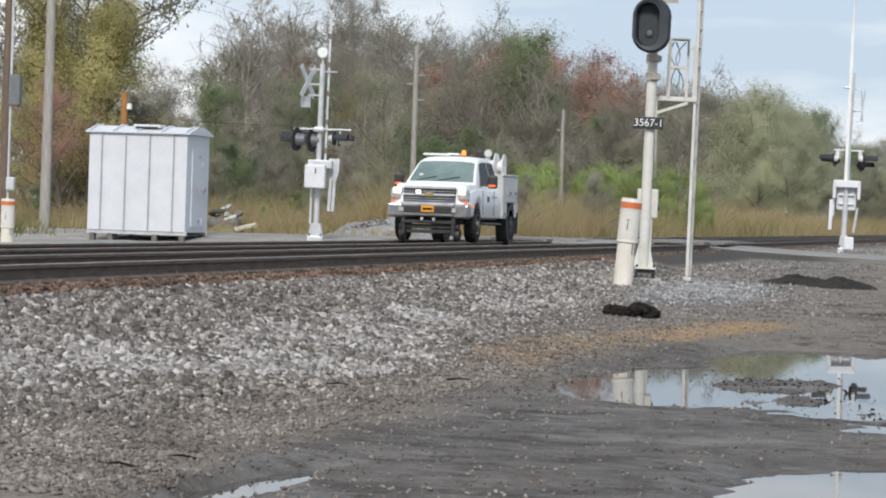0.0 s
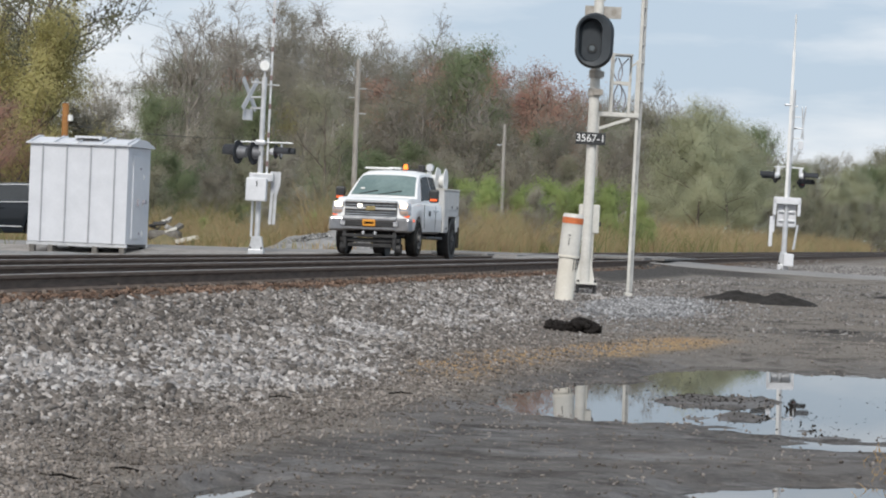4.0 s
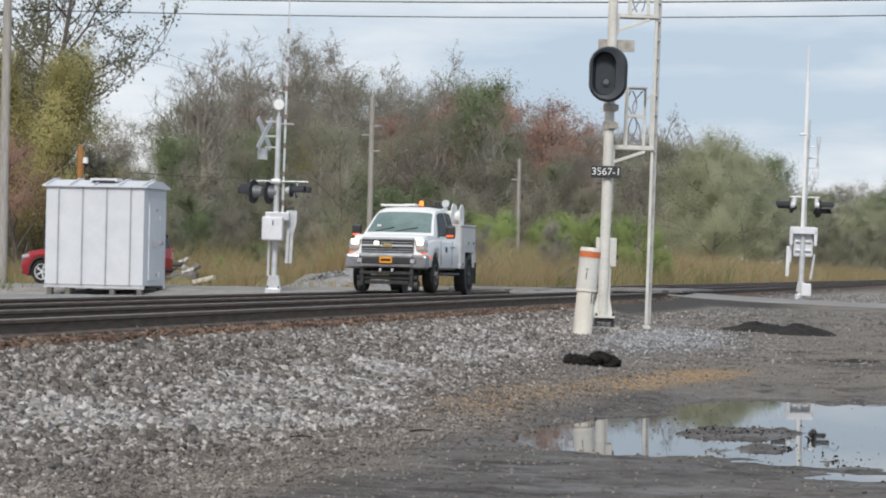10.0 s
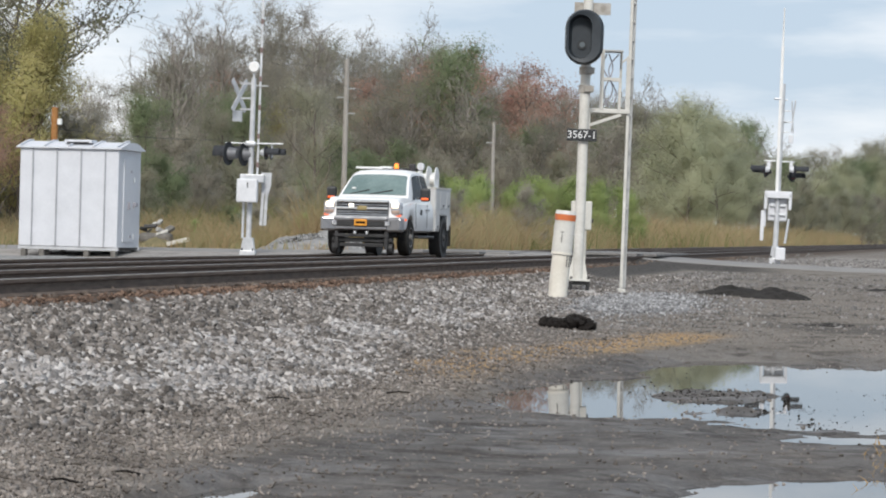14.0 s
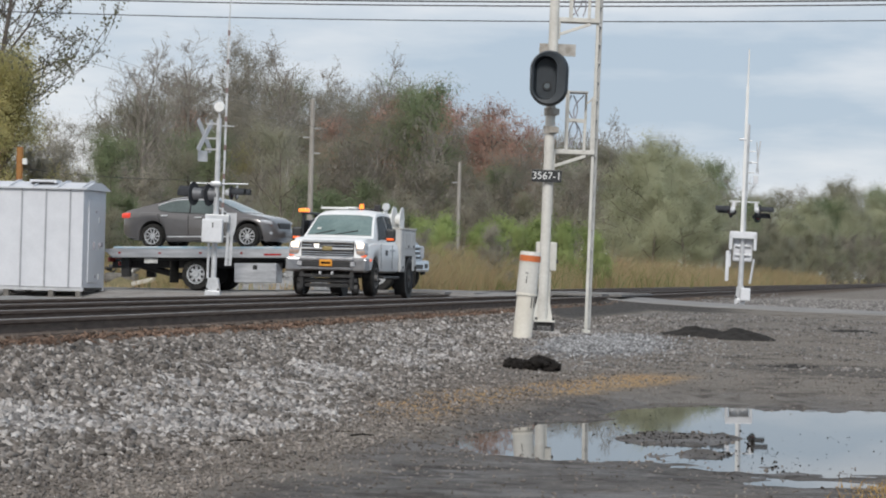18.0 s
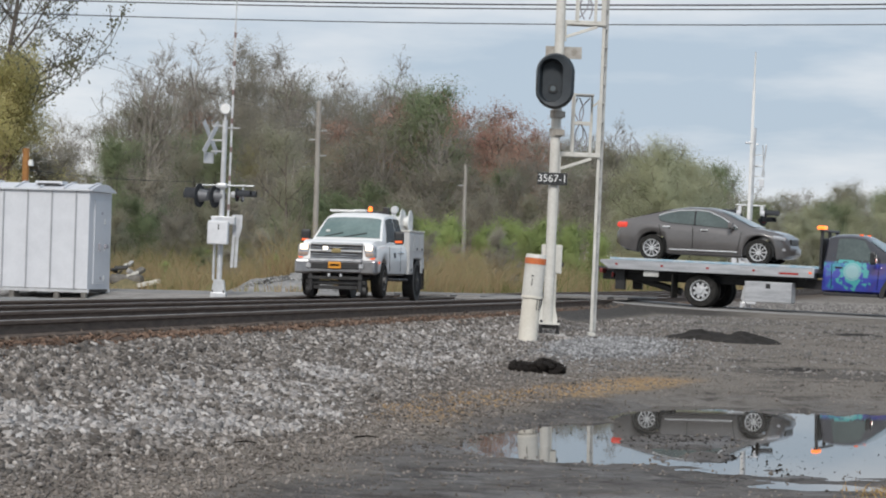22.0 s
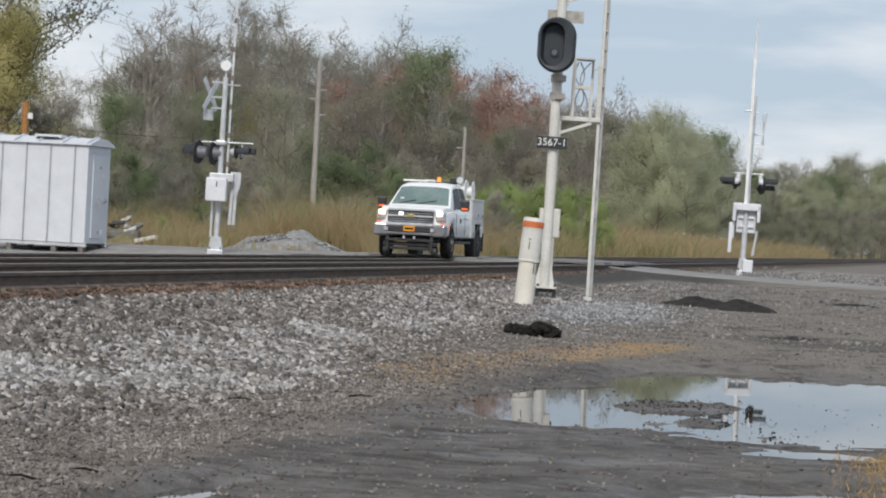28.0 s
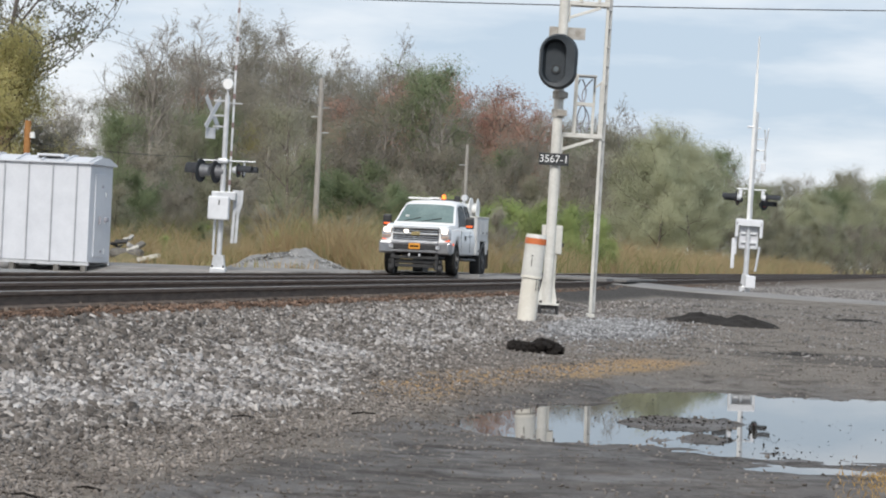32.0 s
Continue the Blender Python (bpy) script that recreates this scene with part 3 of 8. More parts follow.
def rail(track, x, h, y0=-60, y1=600):
    r = part("rail", prism(B(), [(x + a, c) for a, c in rail_profile(h)], "y", y0, y1), M_RAILSIDE, track, "brown steel rail")
    part("rail_head", prism(B(), [(x - 0.027, h - 0.004), (x + 0.03, h - 0.004), (x + 0.03, h + 0.003), (x - 0.027, h + 0.003)], "y", y0, y1), M_RAILTOP, r, "polished running surface")
    return r


def make_track(cx, h, label):
    t = thing("railway_track", label, "track", kind="structure")
    for s in (-1, 1):
        rail(t, cx + s * 0.755, h)
    return t


track_near = make_track(NEAR_C, NEAR_Z, "railway track with brown steel rails on wooden ties")
track_far = make_track(FAR_C, FAR_Z, "second railway track with brown rails on wooden ties")

_bm = bx(0, 0, 0, 2.6, 0.23, 0.17, 0.015)
tie_me = bpy.data.meshes.new("tie")
_bm.to_mesh(tie_me)
_bm.free()
tie_me.materials.append(M_TIE)


def ties(track, cx, h, y0, y1):
    rng = random.Random(7)
    y = y0
    while y < y1:
        if abs(y - road_y(cx)) > HALF + 0.2:
            o = new("tie", tie_me)
            o.parent = track
            o.matrix_basis = pose(cx + rng.uniform(-0.05, 0.05), y, h - 0.172 - 0.083 + rng.uniform(-0.006, 0.006), 0, 0, rng.uniform(-1, 1))
        y += 0.53


# crossing panels between and beside the rails
M_PANEL = mat("crossing_panel", (0.24, 0.23, 0.22), (0.15, 0.145, 0.14), 0.8, scale=2, bump=0.3, per_object=0.12)


def crossing_panels():
    for t, cx, h in ((track_near, NEAR_C, NEAR_Z), (track_far, FAR_C, FAR_Z)):
        for k in range(4):
            y = road_y(cx) - HALF + 0.95 + k * 1.85
            for off, w in ((0, 1.3), (-1.13, 0.6), (1.0 if cx > -12 else 1.13, 0.34 if cx > -12 else 0.6)):
                part("crossing_panel", bx(cx + off, y, h + 0.02, w, 1.82, 0.06, 0.01), M_PANEL, t)


crossing_panels()

# ---- signal equipment house beside the crossing ----
# ribs are coloured darker than the wall to stand in for their shading
M_RIBSHADE = mat("shaded_rib_grey", (0.36, 0.37, 0.4), (0.28, 0.29, 0.31), 0.5, scale=4, bump=0.03)


M_DULLSTEEL = mat("dull_galvanised_steel", (0.36, 0.35, 0.38), (0.25, 0.24, 0.27), 0.6, 0.3, scale=8, bump=0.1)


def equipment_house():
    t = thing("equipment_house", "pale grey sheet-metal railway equipment house on short skids", "hut", pose(-24.60, 78.06, 0.47))
    W, D, H = 2.7, 2.06, 2.58
    part("body", bx(0, 0, 0.2 + H / 2, W, D, H, 0.02), M_GREYWHITE, t)
    for i in range(5):
        x = -W / 2 + 0.25 + i * (W - 0.5) / 4
        if i < 4:
            part("seam_rib", bx(-W / 2 + 0.36 + i * 0.66, -D / 2 - 0.02, 0.2 + H / 2, 0.035, 0.045, H - 0.02, 0.008), M_RIBSHADE, t)
    # gently hipped roof with raised standing seams
    bm = B()
    e, z0, z1 = 0.09, 0.2 + H, 0.2 + H + 0.2
    lo = [bm.verts.new(p) for p in ((-W / 2 - e, -D / 2 - e, z0), (W / 2 + e, -D / 2 - e, z0), (W / 2 + e, D / 2 + e, z0), (-W / 2 - e, D / 2 + e, z0))]
    l2 = [bm.verts.new((v.co.x, v.co.y, z0 + 0.035)) for v in lo]
    hi = [bm.verts.new(p) for p in ((-W / 2 - e, -0.35, z1), (W / 2 + e, -0.35, z1), (W / 2 + e, 0.35, z1), (-W / 2 - e, 0.35, z1))]
    bm.faces.new(lo[::-1])
    bm.faces.new(hi)
    for a, c in ((lo, l2), (l2, hi)):
        for i in range(4):
            bm.faces.new((a[i], a[(i + 1) % 4], c[(i + 1) % 4], c[i]))
    roof = part("roof", bm, M_GREYWHITE, t, "shallow sheet-metal roof")
    for i in range(5):
        x = -W / 2 + 0.02 + i * (W - 0.04) / 4
        part("roof_seam", prism(B(), [(-D / 2 - e, z0 + 0.04), (-0.35, z1 + 0.005), (0, z1 + 0.01), (0, z1 + 0.05), (-0.35, z1 + 0.045), (-D / 2 - e, z0 + 0.08)], "x", x - 0.02, x + 0.02), M_GREYWHITE, roof)
    v = part("roof_vent", bx(0.15, -0.55, z1 - 0.0, 0.75, 0.5, 0.09, 0.02), M_GREYWHITE, roof, "raised vent hood with dark slot")
    part("slot", bx(0.15, -0.805, z1 - 0.035, 0.6, 0.02, 0.04), M_BLACK, roof)
    # door in the side wall that faces the tracks
    d = part("door", bx(W / 2 + 0.012, -0.1, 0.2 + 1.25, 0.03, 0.95, 2.2, 0.01), M_GREYWHITE, t, "flush metal door")
    part("handle", bx(W / 2 + 0.06, -0.2, 1.32, 0.06, 0.05, 0.2, 0.01), M_DULLSTEEL, d)
    part("hasp", rod(bx(W / 2 + 0.06, 0.4, 1.35, 0.08, 0.2, 0.12, 0.02), (W / 2 + 0.08, 0.25, 1.32), (W / 2 + 0.08, 0.52, 1.34), 0.025), M_DULLSTEEL, d, "dull padlock hasp")
    for z in (0.5, 1.3, 2.0):
        part("hinge", bx(W / 2 + 0.035, 0.36, z, 0.03, 0.06, 0.14, 0.005), M_SILVER, d)
    part("louver", bx(W / 2 + 0.03, 0.05, 2.22, 0.02, 0.14, 0.07, 0.01), M_DULLSTEEL, d)
    part("plate", bx(W / 2 + 0.03, 0.05, 0.5, 0.02, 0.14, 0.08, 0.01), M_DULLSTEEL, d)
    part("base_rail", bx(0, -D / 2 + 0.08, 0.16, W + 0.04, 0.1, 0.1, 0.01), M_SILVER, t)
    part("base_rail", bx(0, D / 2 - 0.08, 0.16, W + 0.04, 0.1, 0.1, 0.01), M_SILVER, t)
    for x in (-1.22, -0.72, 0.5, 1.24):
        for y in (-D / 2 + 0.12, D / 2 - 0.12):
            part("footing", bx(x, y, -0.02, 0.14, 0.2, 0.3, 0.02), M_OLDCONCRETE, t, "dark weathered footing")
    return t


equipment_house()


# ---- crossing signal masts ----
M_HOOD = mat("weathered_black_paint", (0.055, 0.058, 0.064), (0.035, 0.037, 0.041), 0.7, scale=8, bump=0.1)


def light_unit(parent, x, y, z, turn, k=1.0, back=None):
    """One flashing-light head: round dark background, housing, lens and hood; turn 0 looks along +x, in degrees to the left."""
    bg = part("background", rd((0, 0, 0), (0.03, 0, 0), 0.25 * k, seg=28), M_HOOD, parent, "round black signal background", True, pose(x, y, z, 0, 0, turn))
    part("housing", rd((-0.02, 0, 0), (-0.2 * k, 0, 0), 0.14 * k, 0.1 * k, seg=18), back or M_SILVER, bg, "", True)
    lens = bpy.data.materials["dark_red_lens"] if "dark_red_lens" in bpy.data.materials else mat("dark_red_lens", (0.1, 0.015, 0.015), rough=0.15, bump=0)
    part("lens", rd((0.03, 0, 0), (0.05, 0, 0), 0.15 * k, seg=24), lens, bg, "", True)
    bm = B()
    ring = []
    for i in range(15):
        a = radians(-20 + 220 * i / 14)
        ring.append([(d, math.cos(a) * r, math.sin(a) * r) for r, d in ((0.165 * k, 0.03), (0.165 * k, 0.4), (0.155 * k, 0.4), (0.155 * k, 0.03))])
    vv = [[bm.verts.new(p) for p in q] for q in ring]
    for a, c in zip(vv, vv[1:]):
        for i in range(4):
            bm.faces.new((a[i], a[(i + 1) % 4], c[(i + 1) % 4], c[i]))
    part("hood", bm, M_HOOD, bg, "", True)
    return bg


M_LAMPBACK = mat("dull_lamp_housing", (0.2, 0.205, 0.215), (0.12, 0.122, 0.13), 0.5, 0.3, scale=7, bump=0.1)


def crossing_mast(name, label, m, wide):
    """Mast on a flared base with a bell, crossbuck, flashing lights, gate motor box, counterweights and a raised gate arm."""
    t = thing(name, label, "crossing signal", m, "crossing signals")
    bm = B()
    box(bm, 0, 0, -0.04, 0.42 * wide, 0.4 * wide, 0.22, 0.02)
    prism(bm, [(-0.19 * wide, 0.06), (0.19 * wide, 0.06), (0.13 * wide, 0.42), (-0.13 * wide, 0.42)], "y", -0.15 * wide, 0.15 * wide)
    base = part("base", bm, M_SILVER, t, "flared cast base")
    for s in (-1, 1):
        part("anchor_bolt", rd((s * 0.15 * wide, -0.17 * wide, 0.05), (s * 0.15 * wide, -0.17 * wide, 0.14), 0.02, seg=8), M_DARKSTEEL, base)
    part("mast", rd((0, 0, 0.4), (0, 0, 4.75), 0.075, 0.068, seg=20), M_SILVER, t, "silver-painted tubular mast", True)
    return t


def mast_left():
    t = crossing_mast("crossing_signal", "silver crossing signal mast with raised gate and white bell", pose(-19.85, 77.6, 0.63, 0, 0.55, 8) @ Matrix.Scale(0.9646, 4), 1.0)
    part("bell", rd((0, 0.0, 5.05), (0, -0.1, 5.05), 0.155, 0.13, 24), M_WHITE, t, "round white warning bell", True, pose(0, -0.03, 0))
    part("bell_bracket", rd((0, 0, 4.7), (0, 0, 5.05), 0.03), M_SILVER, t)
    cb = part("crossbuck", bx(0, 0.0, 0, 0.17, 0.02, 1.12, 0.005, rot=(0, 42, 0)), M_SILVER, t, "crossbuck seen from behind", at=pose(-0.4, 0.28, 4.28, 0, 0, 66))
    part("blade", bx(0, 0.025, 0, 0.17, 0.02, 1.12, 0.005, rot=(0, -42, 0)), M_SILVER, cb)
    part("number_sign", bx(-0.45, 0.3, 3.72, 0.32, 0.02, 0.3, 0.01, rot=(0, 0, 40)), M_SILVER, t)
    for z in (3.9, 4.2, 4.6):
        part("clamp", bx(-0.2, 0.12, z, 0.42, 0.04, 0.05, 0.01, rot=(0, 0, -32)), M_SILVER, t)
    part("light_crossarm", rd((-0.72, 0.05, 2.97), (0.85, 0.05, 2.99), 0.022), M_SILVER, t)
    part("junction_box", bx(-0.02, -0.05, 2.97, 0.3, 0.24, 0.14, 0.05), M_SILVER, t)
    light_unit(t, -0.6, -0.1, 2.68, 160, 1.28, M_LAMPBACK)
    light_unit(t, -0.2, 0.12, 2.68, 160, 1.28, M_LAMPBACK)
    light_unit(t, 0.4, -0.1, 2.74, -12, 0.75)
    light_unit(t, 0.5, 0.3, 2.74, -4, 0.75)
    part("light_hanger", rd((-0.62, 0.05, 2.6), (-0.62, 0.05, 2.95), 0.025), M_SILVER, t)
    part("light_hanger", rd((0.55, 0.05, 2.6), (0.55, 0.05, 2.95), 0.025), M_SILVER, t)
    box_ = part("gate_motor", bx(-0.04, -0.3, 1.69, 0.56, 0.36, 0.64, 0.04), M_COOLWHITE, t, "grey-white gate motor box")
    part("latch", bx(-0.02, -0.49, 1.84, 0.03, 0.02, 0.14, 0.008), M_DARKSTEEL, box_)
    part("motor_support", bx(0.06, -0.05, 2.03, 0.66, 0.3, 0.22, 0.02), M_SILVER, t)
    for x in (0.32, 0.42):
        part("counterweight_arm", prism(B(), [(x - 0.05, 0.76), (x + 0.03, 0.76), (x + 0.05, 1.55), (x + 0.13, 1.85), (x + 0.13, 2.2), (x - 0.05, 2.2), (x - 0.02, 1.8)], "y", 0.05 + x * 0.3, 0.1 + x * 0.3), M_SILVER, t)
    part("conduit", rd((-0.15, -0.1, 0.4), (-0.15, -0.1, 1.5), 0.035), M_SILVER, t)
    gate = part("gate_arm", bx(0.17, 0.1, 4.7, 0.06, 0.03, 5.4, 0.01), M_SILVER, t, "raised grey gate arm with faded bands")
    for k in range(7):
        part("stripe", bx(0.17, 0.1, 2.4 + k * 0.78, 0.066, 0.036, 0.14), mat("faded_red_band", (0.22, 0.15, 0.14), rough=0.6) if k == 0 else bpy.data.materials["faded_red_band"], gate)
    part("gate_tip", rd((0.17, 0.1, 7.3), (0.2, 0.1, 9.3), 0.02, 0.012), M_SILVER, gate)
    part("whip_clamp", bx(0.2, 0.05, 4.55, 0.42, 0.03, 0.03), M_SILVER, t)


mast_left()


def mast_right():
    t = crossing_mast("crossing_signal", "silver crossing signal mast with raised gate beside the road", pose(-6.745, 86.0, 0.74, 0, 1.3, 6), 0.72)
    part("relay_box", bx(0.14, -0.2, 0.2, 0.28, 0.3, 0.36, 0.03), M_COOLWHITE, t, "small box on the base")
    part("motor_frame", bx(0.01, -0.05, 1.86, 0.76, 0.3, 0.2, 0.02), M_COOLWHITE, t)
    for x in (-0.33, 0.35):
        part("counterweight", bx(x, -0.05, 1.67, 0.09, 0.3, 0.46, 0.02), M_COOLWHITE, t)
    box_ = part("gate_motor", bx(0.02, 0.2, 1.45, 0.54, 0.36, 0.66, 0.04), M_COOLWHITE, t, "grey-white gate motor box")
    for z in (1.35, 1.6):
        part("strap", bx(0.02, -0.02, z - 0.05, 0.44, 0.06, 0.05, 0.01), M_SILVER, box_)
    part("arm_weight", bx(-0.4, -0.12, 0.98, 0.1, 0.06, 0.85, 0.015), M_COOLWHITE, t)
    part("arm_weight", bx(-0.33, 0.0, 1.2, 0.06, 0.06, 0.5, 0.015), M_COOLWHITE, t)
    part("conduit", rd((0.26, 0, 0.5), (0.34, 0, 1.2), 0.035), M_SILVER, t)
    part("light_crossarm", rd((-0.42, 0.05, 2.8), (0.42, 0.05, 2.8), 0.02), M_SILVER, t)
    light_unit(t, -0.4, -0.1, 2.56, 176, 0.62, M_COOLWHITE)
    light_unit(t, -0.34, 0.3, 2.5, 200, 0.62, M_DARKSTEEL)
    light_unit(t, 0.42, -0.1, 2.58, 4, 0.62, M_COOLWHITE)
    light_unit(t, 0.38, 0.3, 2.4, -40, 0.62, M_DARKSTEEL)
    for x in (-0.3, 0.33):
        part("light_bracket", bx(x, -0.05, 2.66, 0.1, 0.14, 0.22, 0.02), M_COOLWHITE, t)
    part("mast_top", rd((0, 0, 4.7), (0.01, 0, 4.98), 0.068, 0.06, seg=16), M_SILVER, t, "", True)
    gate = part("gate_arm", bx(-0.05, -0.1, 3.9, 0.085, 0.04, 4.3, 0.01, rot=(0, -0.4, 0)), M_WHITE, t, "raised gate arm beside the mast")
    part("gate_tip", rd((-0.062, -0.1, 6.0), (-0.07, -0.1, 7.1), 0.03, 0.02), M_WHITE, gate)
    for k in range(5):
        part("gate_light_arm", rd((0.0, 0.05, 3.32 + 0.3 * k), (0.24 if k % 2 else 0.15, 0.05, 3.33 + 0.3 * k), 0.016), M_SILVER, gate)
    part("gate_light", bx(-0.14, -0.1, 4.55, 0.2, 0.08, 0.06, 0.02), M_SILVER, gate)
    cb = part("crossbuck", bx(0.33, 0.1, 4.08, 0.035, 0.2, 0.9, 0.01, rot=(0, 5, 0)), M_SILVER, t, "crossbuck seen edge-on")
    part("blade", bx(0.31, 0.12, 4.06, 0.03, 0.2, 0.9, 0.01, rot=(0, -5, 0)), M_SILVER, cb)
    part("sign_hanger", bx(0.29, 0.1, 3.44, 0.14, 0.04, 0.24, 0.02), M_COOLWHITE, t)
    part("sign_arm", rd((0, 0.1, 3.9), (0.31, 0.1, 3.92), 0.018), M_SILVER, t)


mast_right()


# ---- block signal with ladder ----
def oval(rx, rz, seg=40, straight=0.0):
    pts = []
    for i in range(seg):
        a = 2 * math.pi * i / seg
        pts.append((math.cos(a) * rx, math.sin(a) * rx + math.copysign(rz - rx, math.sin(a))))
    return pts


def digits(parent, text, size, x, y, z, material, name="number"):
    cu = bpy.data.curves.new(name, "FONT")
    cu.body, cu.size, cu.extrude, cu.align_x, cu.align_y = text, size, 0.004, "CENTER", "CENTER"
    tmp = new("tmp_text", cu)
    bpy.context.view_layer.update()
    me = bpy.data.meshes.new_from_object(tmp.evaluated_get(bpy.context.evaluated_depsgraph_get()))
    bpy.data.objects.remove(tmp)
    me.materials.append(material)
    ob = new(name, me)
    ob.parent = parent
    ob.matrix_basis = pose(x, y, z, 90, 0, 0)
    return ob


M_STAINED = mat("grime_stained_paint", (0.45, 0.43, 0.4), (0.26, 0.235, 0.2), 0.6, scale=7, bump=0.1)
M_NAVY = mat("blue_black_paint", (0.03, 0.038, 0.046), (0.02, 0.026, 0.032), 0.5, scale=6, bump=0.05)
M_GALV = mat("galvanised_steel", (0.5, 0.5, 0.49), (0.36, 0.36, 0.35), 0.55, 0.3, scale=5, bump=0.05)


def block_signal():
    t = thing("block_signal", "silver-white railway block signal with oval black head", "railway signal", pose(-7.155, 49.85, 0.42, 0, 0.75, 11))
    part("foundation", bx(0.02, 0, -0.03, 0.55, 0.55, 0.16, 0.02), M_CONCRETE, t, "concrete foundation")
    base = part("base", bx(0.02, 0, 0.165, 0.24, 0.22, 0.06, 0.01), M_DARKSTEEL, t, "dark bolted base casting")
    part("base_plate", bx(0.03, 0, 0.215, 0.34, 0.32, 0.035, 0.005), M_DIRTYWHITE, base)
    for bx_, by_ in ((-0.11, -0.13), (0.17, -0.13), (-0.11, 0.13), (0.17, 0.13)):
        part("anchor_bolt", rd((bx_, by_, 0.04), (bx_, by_, 0.27), 0.022, seg=8), M_DARKSTEEL, base)
    for s in (-1, 1):
        part("gusset", prism(B(), [(0.0, 0.23), (s * 0.17, 0.23), (s * 0.08, 0.66), (0, 0.66)], "y", -0.02, 0.02), M_DIRTYWHITE, t)
    part("mast", rd((0, 0, 0.12), (0, 0, 6.6), 0.085, 0.078, seg=24), M_DIRTYWHITE, t, "tubular white mast", True)
    for z in (3.3, 3.6):
        c = part("mast_collar", rd((0, 0, z), (0, 0, z + 0.13), 0.108, seg=20), M_STAINED, t, "grime-stained clamp", True)
        part("clamp_ear", bx(0.06, -0.1, z + 0.065, 0.16, 0.08, 0.1, 0.01), M_STAINED, c)
    # deep oval hood that opens towards the track
    hz, hx = 4.19, -0.065
    rings = ((oval(0.31, 0.45), 0.0, -0.3), (oval(0.318, 0.458), 0.0, -0.4), (oval(0.31, 0.45), -0.005, -0.52), (oval(0.28, 0.42), -0.02, -0.57),
             (oval(0.19, 0.36), -0.075, -0.56), (oval(0.175, 0.345), -0.06, -0.42), (oval(0.16, 0.33), -0.04, -0.34))
    bm = B()
    loops = [[bm.verts.new((hx + dx + p[0], y, hz + p[1])) for p in o] for o, dx, y in rings]
    k = len(loops[0])
    for a, c in zip(loops, loops[1:]):
        for i in range(k):
            bm.faces.new((a[i], a[(i + 1) % k], c[(i + 1) % k], c[i]))
    bm.faces.new(loops[0][::-1])
    bm.faces.new(loops[-1])
    bmesh.ops.recalc_face_normals(bm, faces=bm.faces)
    head = part("signal_head", bm, M_NAVY, t, "deep blue-black oval signal hood", True)
    lens = mat("unlit_lens", (0.16, 0.18, 0.19), (0.1, 0.12, 0.13), rough=0.15, bump=0)
    part("lens", rd((hx - 0.03, -0.35, hz - 0.12), (hx - 0.03, -0.37, hz - 0.12), 0.045, seg=20), lens, head, "small grey unlit lens", True)
    part("lens_ring", lathe(B(), [(0.05, 0.0), (0.075, 0.0), (0.075, -0.02), (0.05, -0.02)], 24), M_BLACK, head, "", True, Matrix.Translation((hx - 0.03, -0.345, hz - 0.12)))
    part("head_housing", rd((hx, -0.32, hz), (0, -0.06, hz), 0.2, 0.14, 20), M_NAVY, head, "", True)
    pl = part("number_plate", bx(-0.03, -0.13, 2.6, 0.49, 0.02, 0.2, 0.005), M_BLACK, t, "black number plate with white figures")
    digits(pl, "3567-1", 0.172, -0.03, -0.146, 2.6, M_WHITE)
    jb = part("junction_box", bx(0.03, 0.2, 1.28, 0.34, 0.22, 0.48, 0.02), M_DIRTYWHITE, t, "grey-white junction box")
    part("box_latch", bx(0.215, 0.14, 1.2, 0.03, 0.06, 0.07, 0.01), M_DARKSTEEL, jb)
    part("conduit", rd((0.1, 0.12, 0.2), (0.1, 0.14, 1.06), 0.025, seg=10), M_DIRTYWHITE, t, "", True)
    part("back_plate", bx(0.08, 0.12, 4.7, 0.6, 0.012, 0.2, 0.004, rot=(0, 0, -4)), M_STAINED, t, "grey sheet plate behind the mast")
    # ladder and its stand-off brackets
    part("ladder_foot", bx(0.76, 0.55, 0.06, 0.12, 0.42, 0.06, 0.01), M_DIRTYWHITE, t)
    for s in (0, 1):
        part("ladder_rail", bx(0.745 + 0.075 * s, 0.35 + s * 0.36, 3.7, 0.05, 0.045, 7.2, 0.008), M_DIRTYWHITE if s == 0 else M_GALV, t)
    for i in range(22):
        rung = part("rung", rd((0.745, 0.35, 0.5 + i * 0.31), (0.82, 0.71, 0.5 + i * 0.31), 0.012, seg=8), M_GALV, t)
        part("rung_bolt", bx(0.79, 0.33, 0.5 + i * 0.31, 0.03, 0.03, 0.035, 0.004), M_GALV, rung)
    for z in (3.03, 5.22):
        deck = part("platform", bx(0.42, 0.45, z + 0.03, 0.62, 0.3, 0.02, 0.004), M_GALV, t, "narrow steel standing platform")
        for y in (0.3, 0.6):
            part("platform_bracket", bx(0.42, y, z, 0.7, 0.045, 0.07, 0.008), M_DIRTYWHITE, t)
        part("hanger_strap", bx(0.1, 0.28, z - 0.16, 0.045, 0.03, 0.32, 0.005), M_DIRTYWHITE, t)
        part("knee_brace", bx(0.37, 0.3, z - 0.15, 0.54, 0.03, 0.05, 0.006, rot=(0, -20, 0)), M_DIRTYWHITE, t)
        for x, y, h in ((0.3, 0.28, 1.0), (0.3, 0.66, 1.0), (0.59, 0.28, 0.53), (0.62, 0.66, 1.0), (0.71, 0.3, 0.9)):
            part("cage_post", bx(x, y, z + 0.02 + h / 2, 0.042, 0.042, h, 0.006), M_DIRTYWHITE, t)
        part("cage_rail", bx(0.45, 0.28, z + 0.53, 0.32, 0.04, 0.045), M_DIRTYWHITE, t)
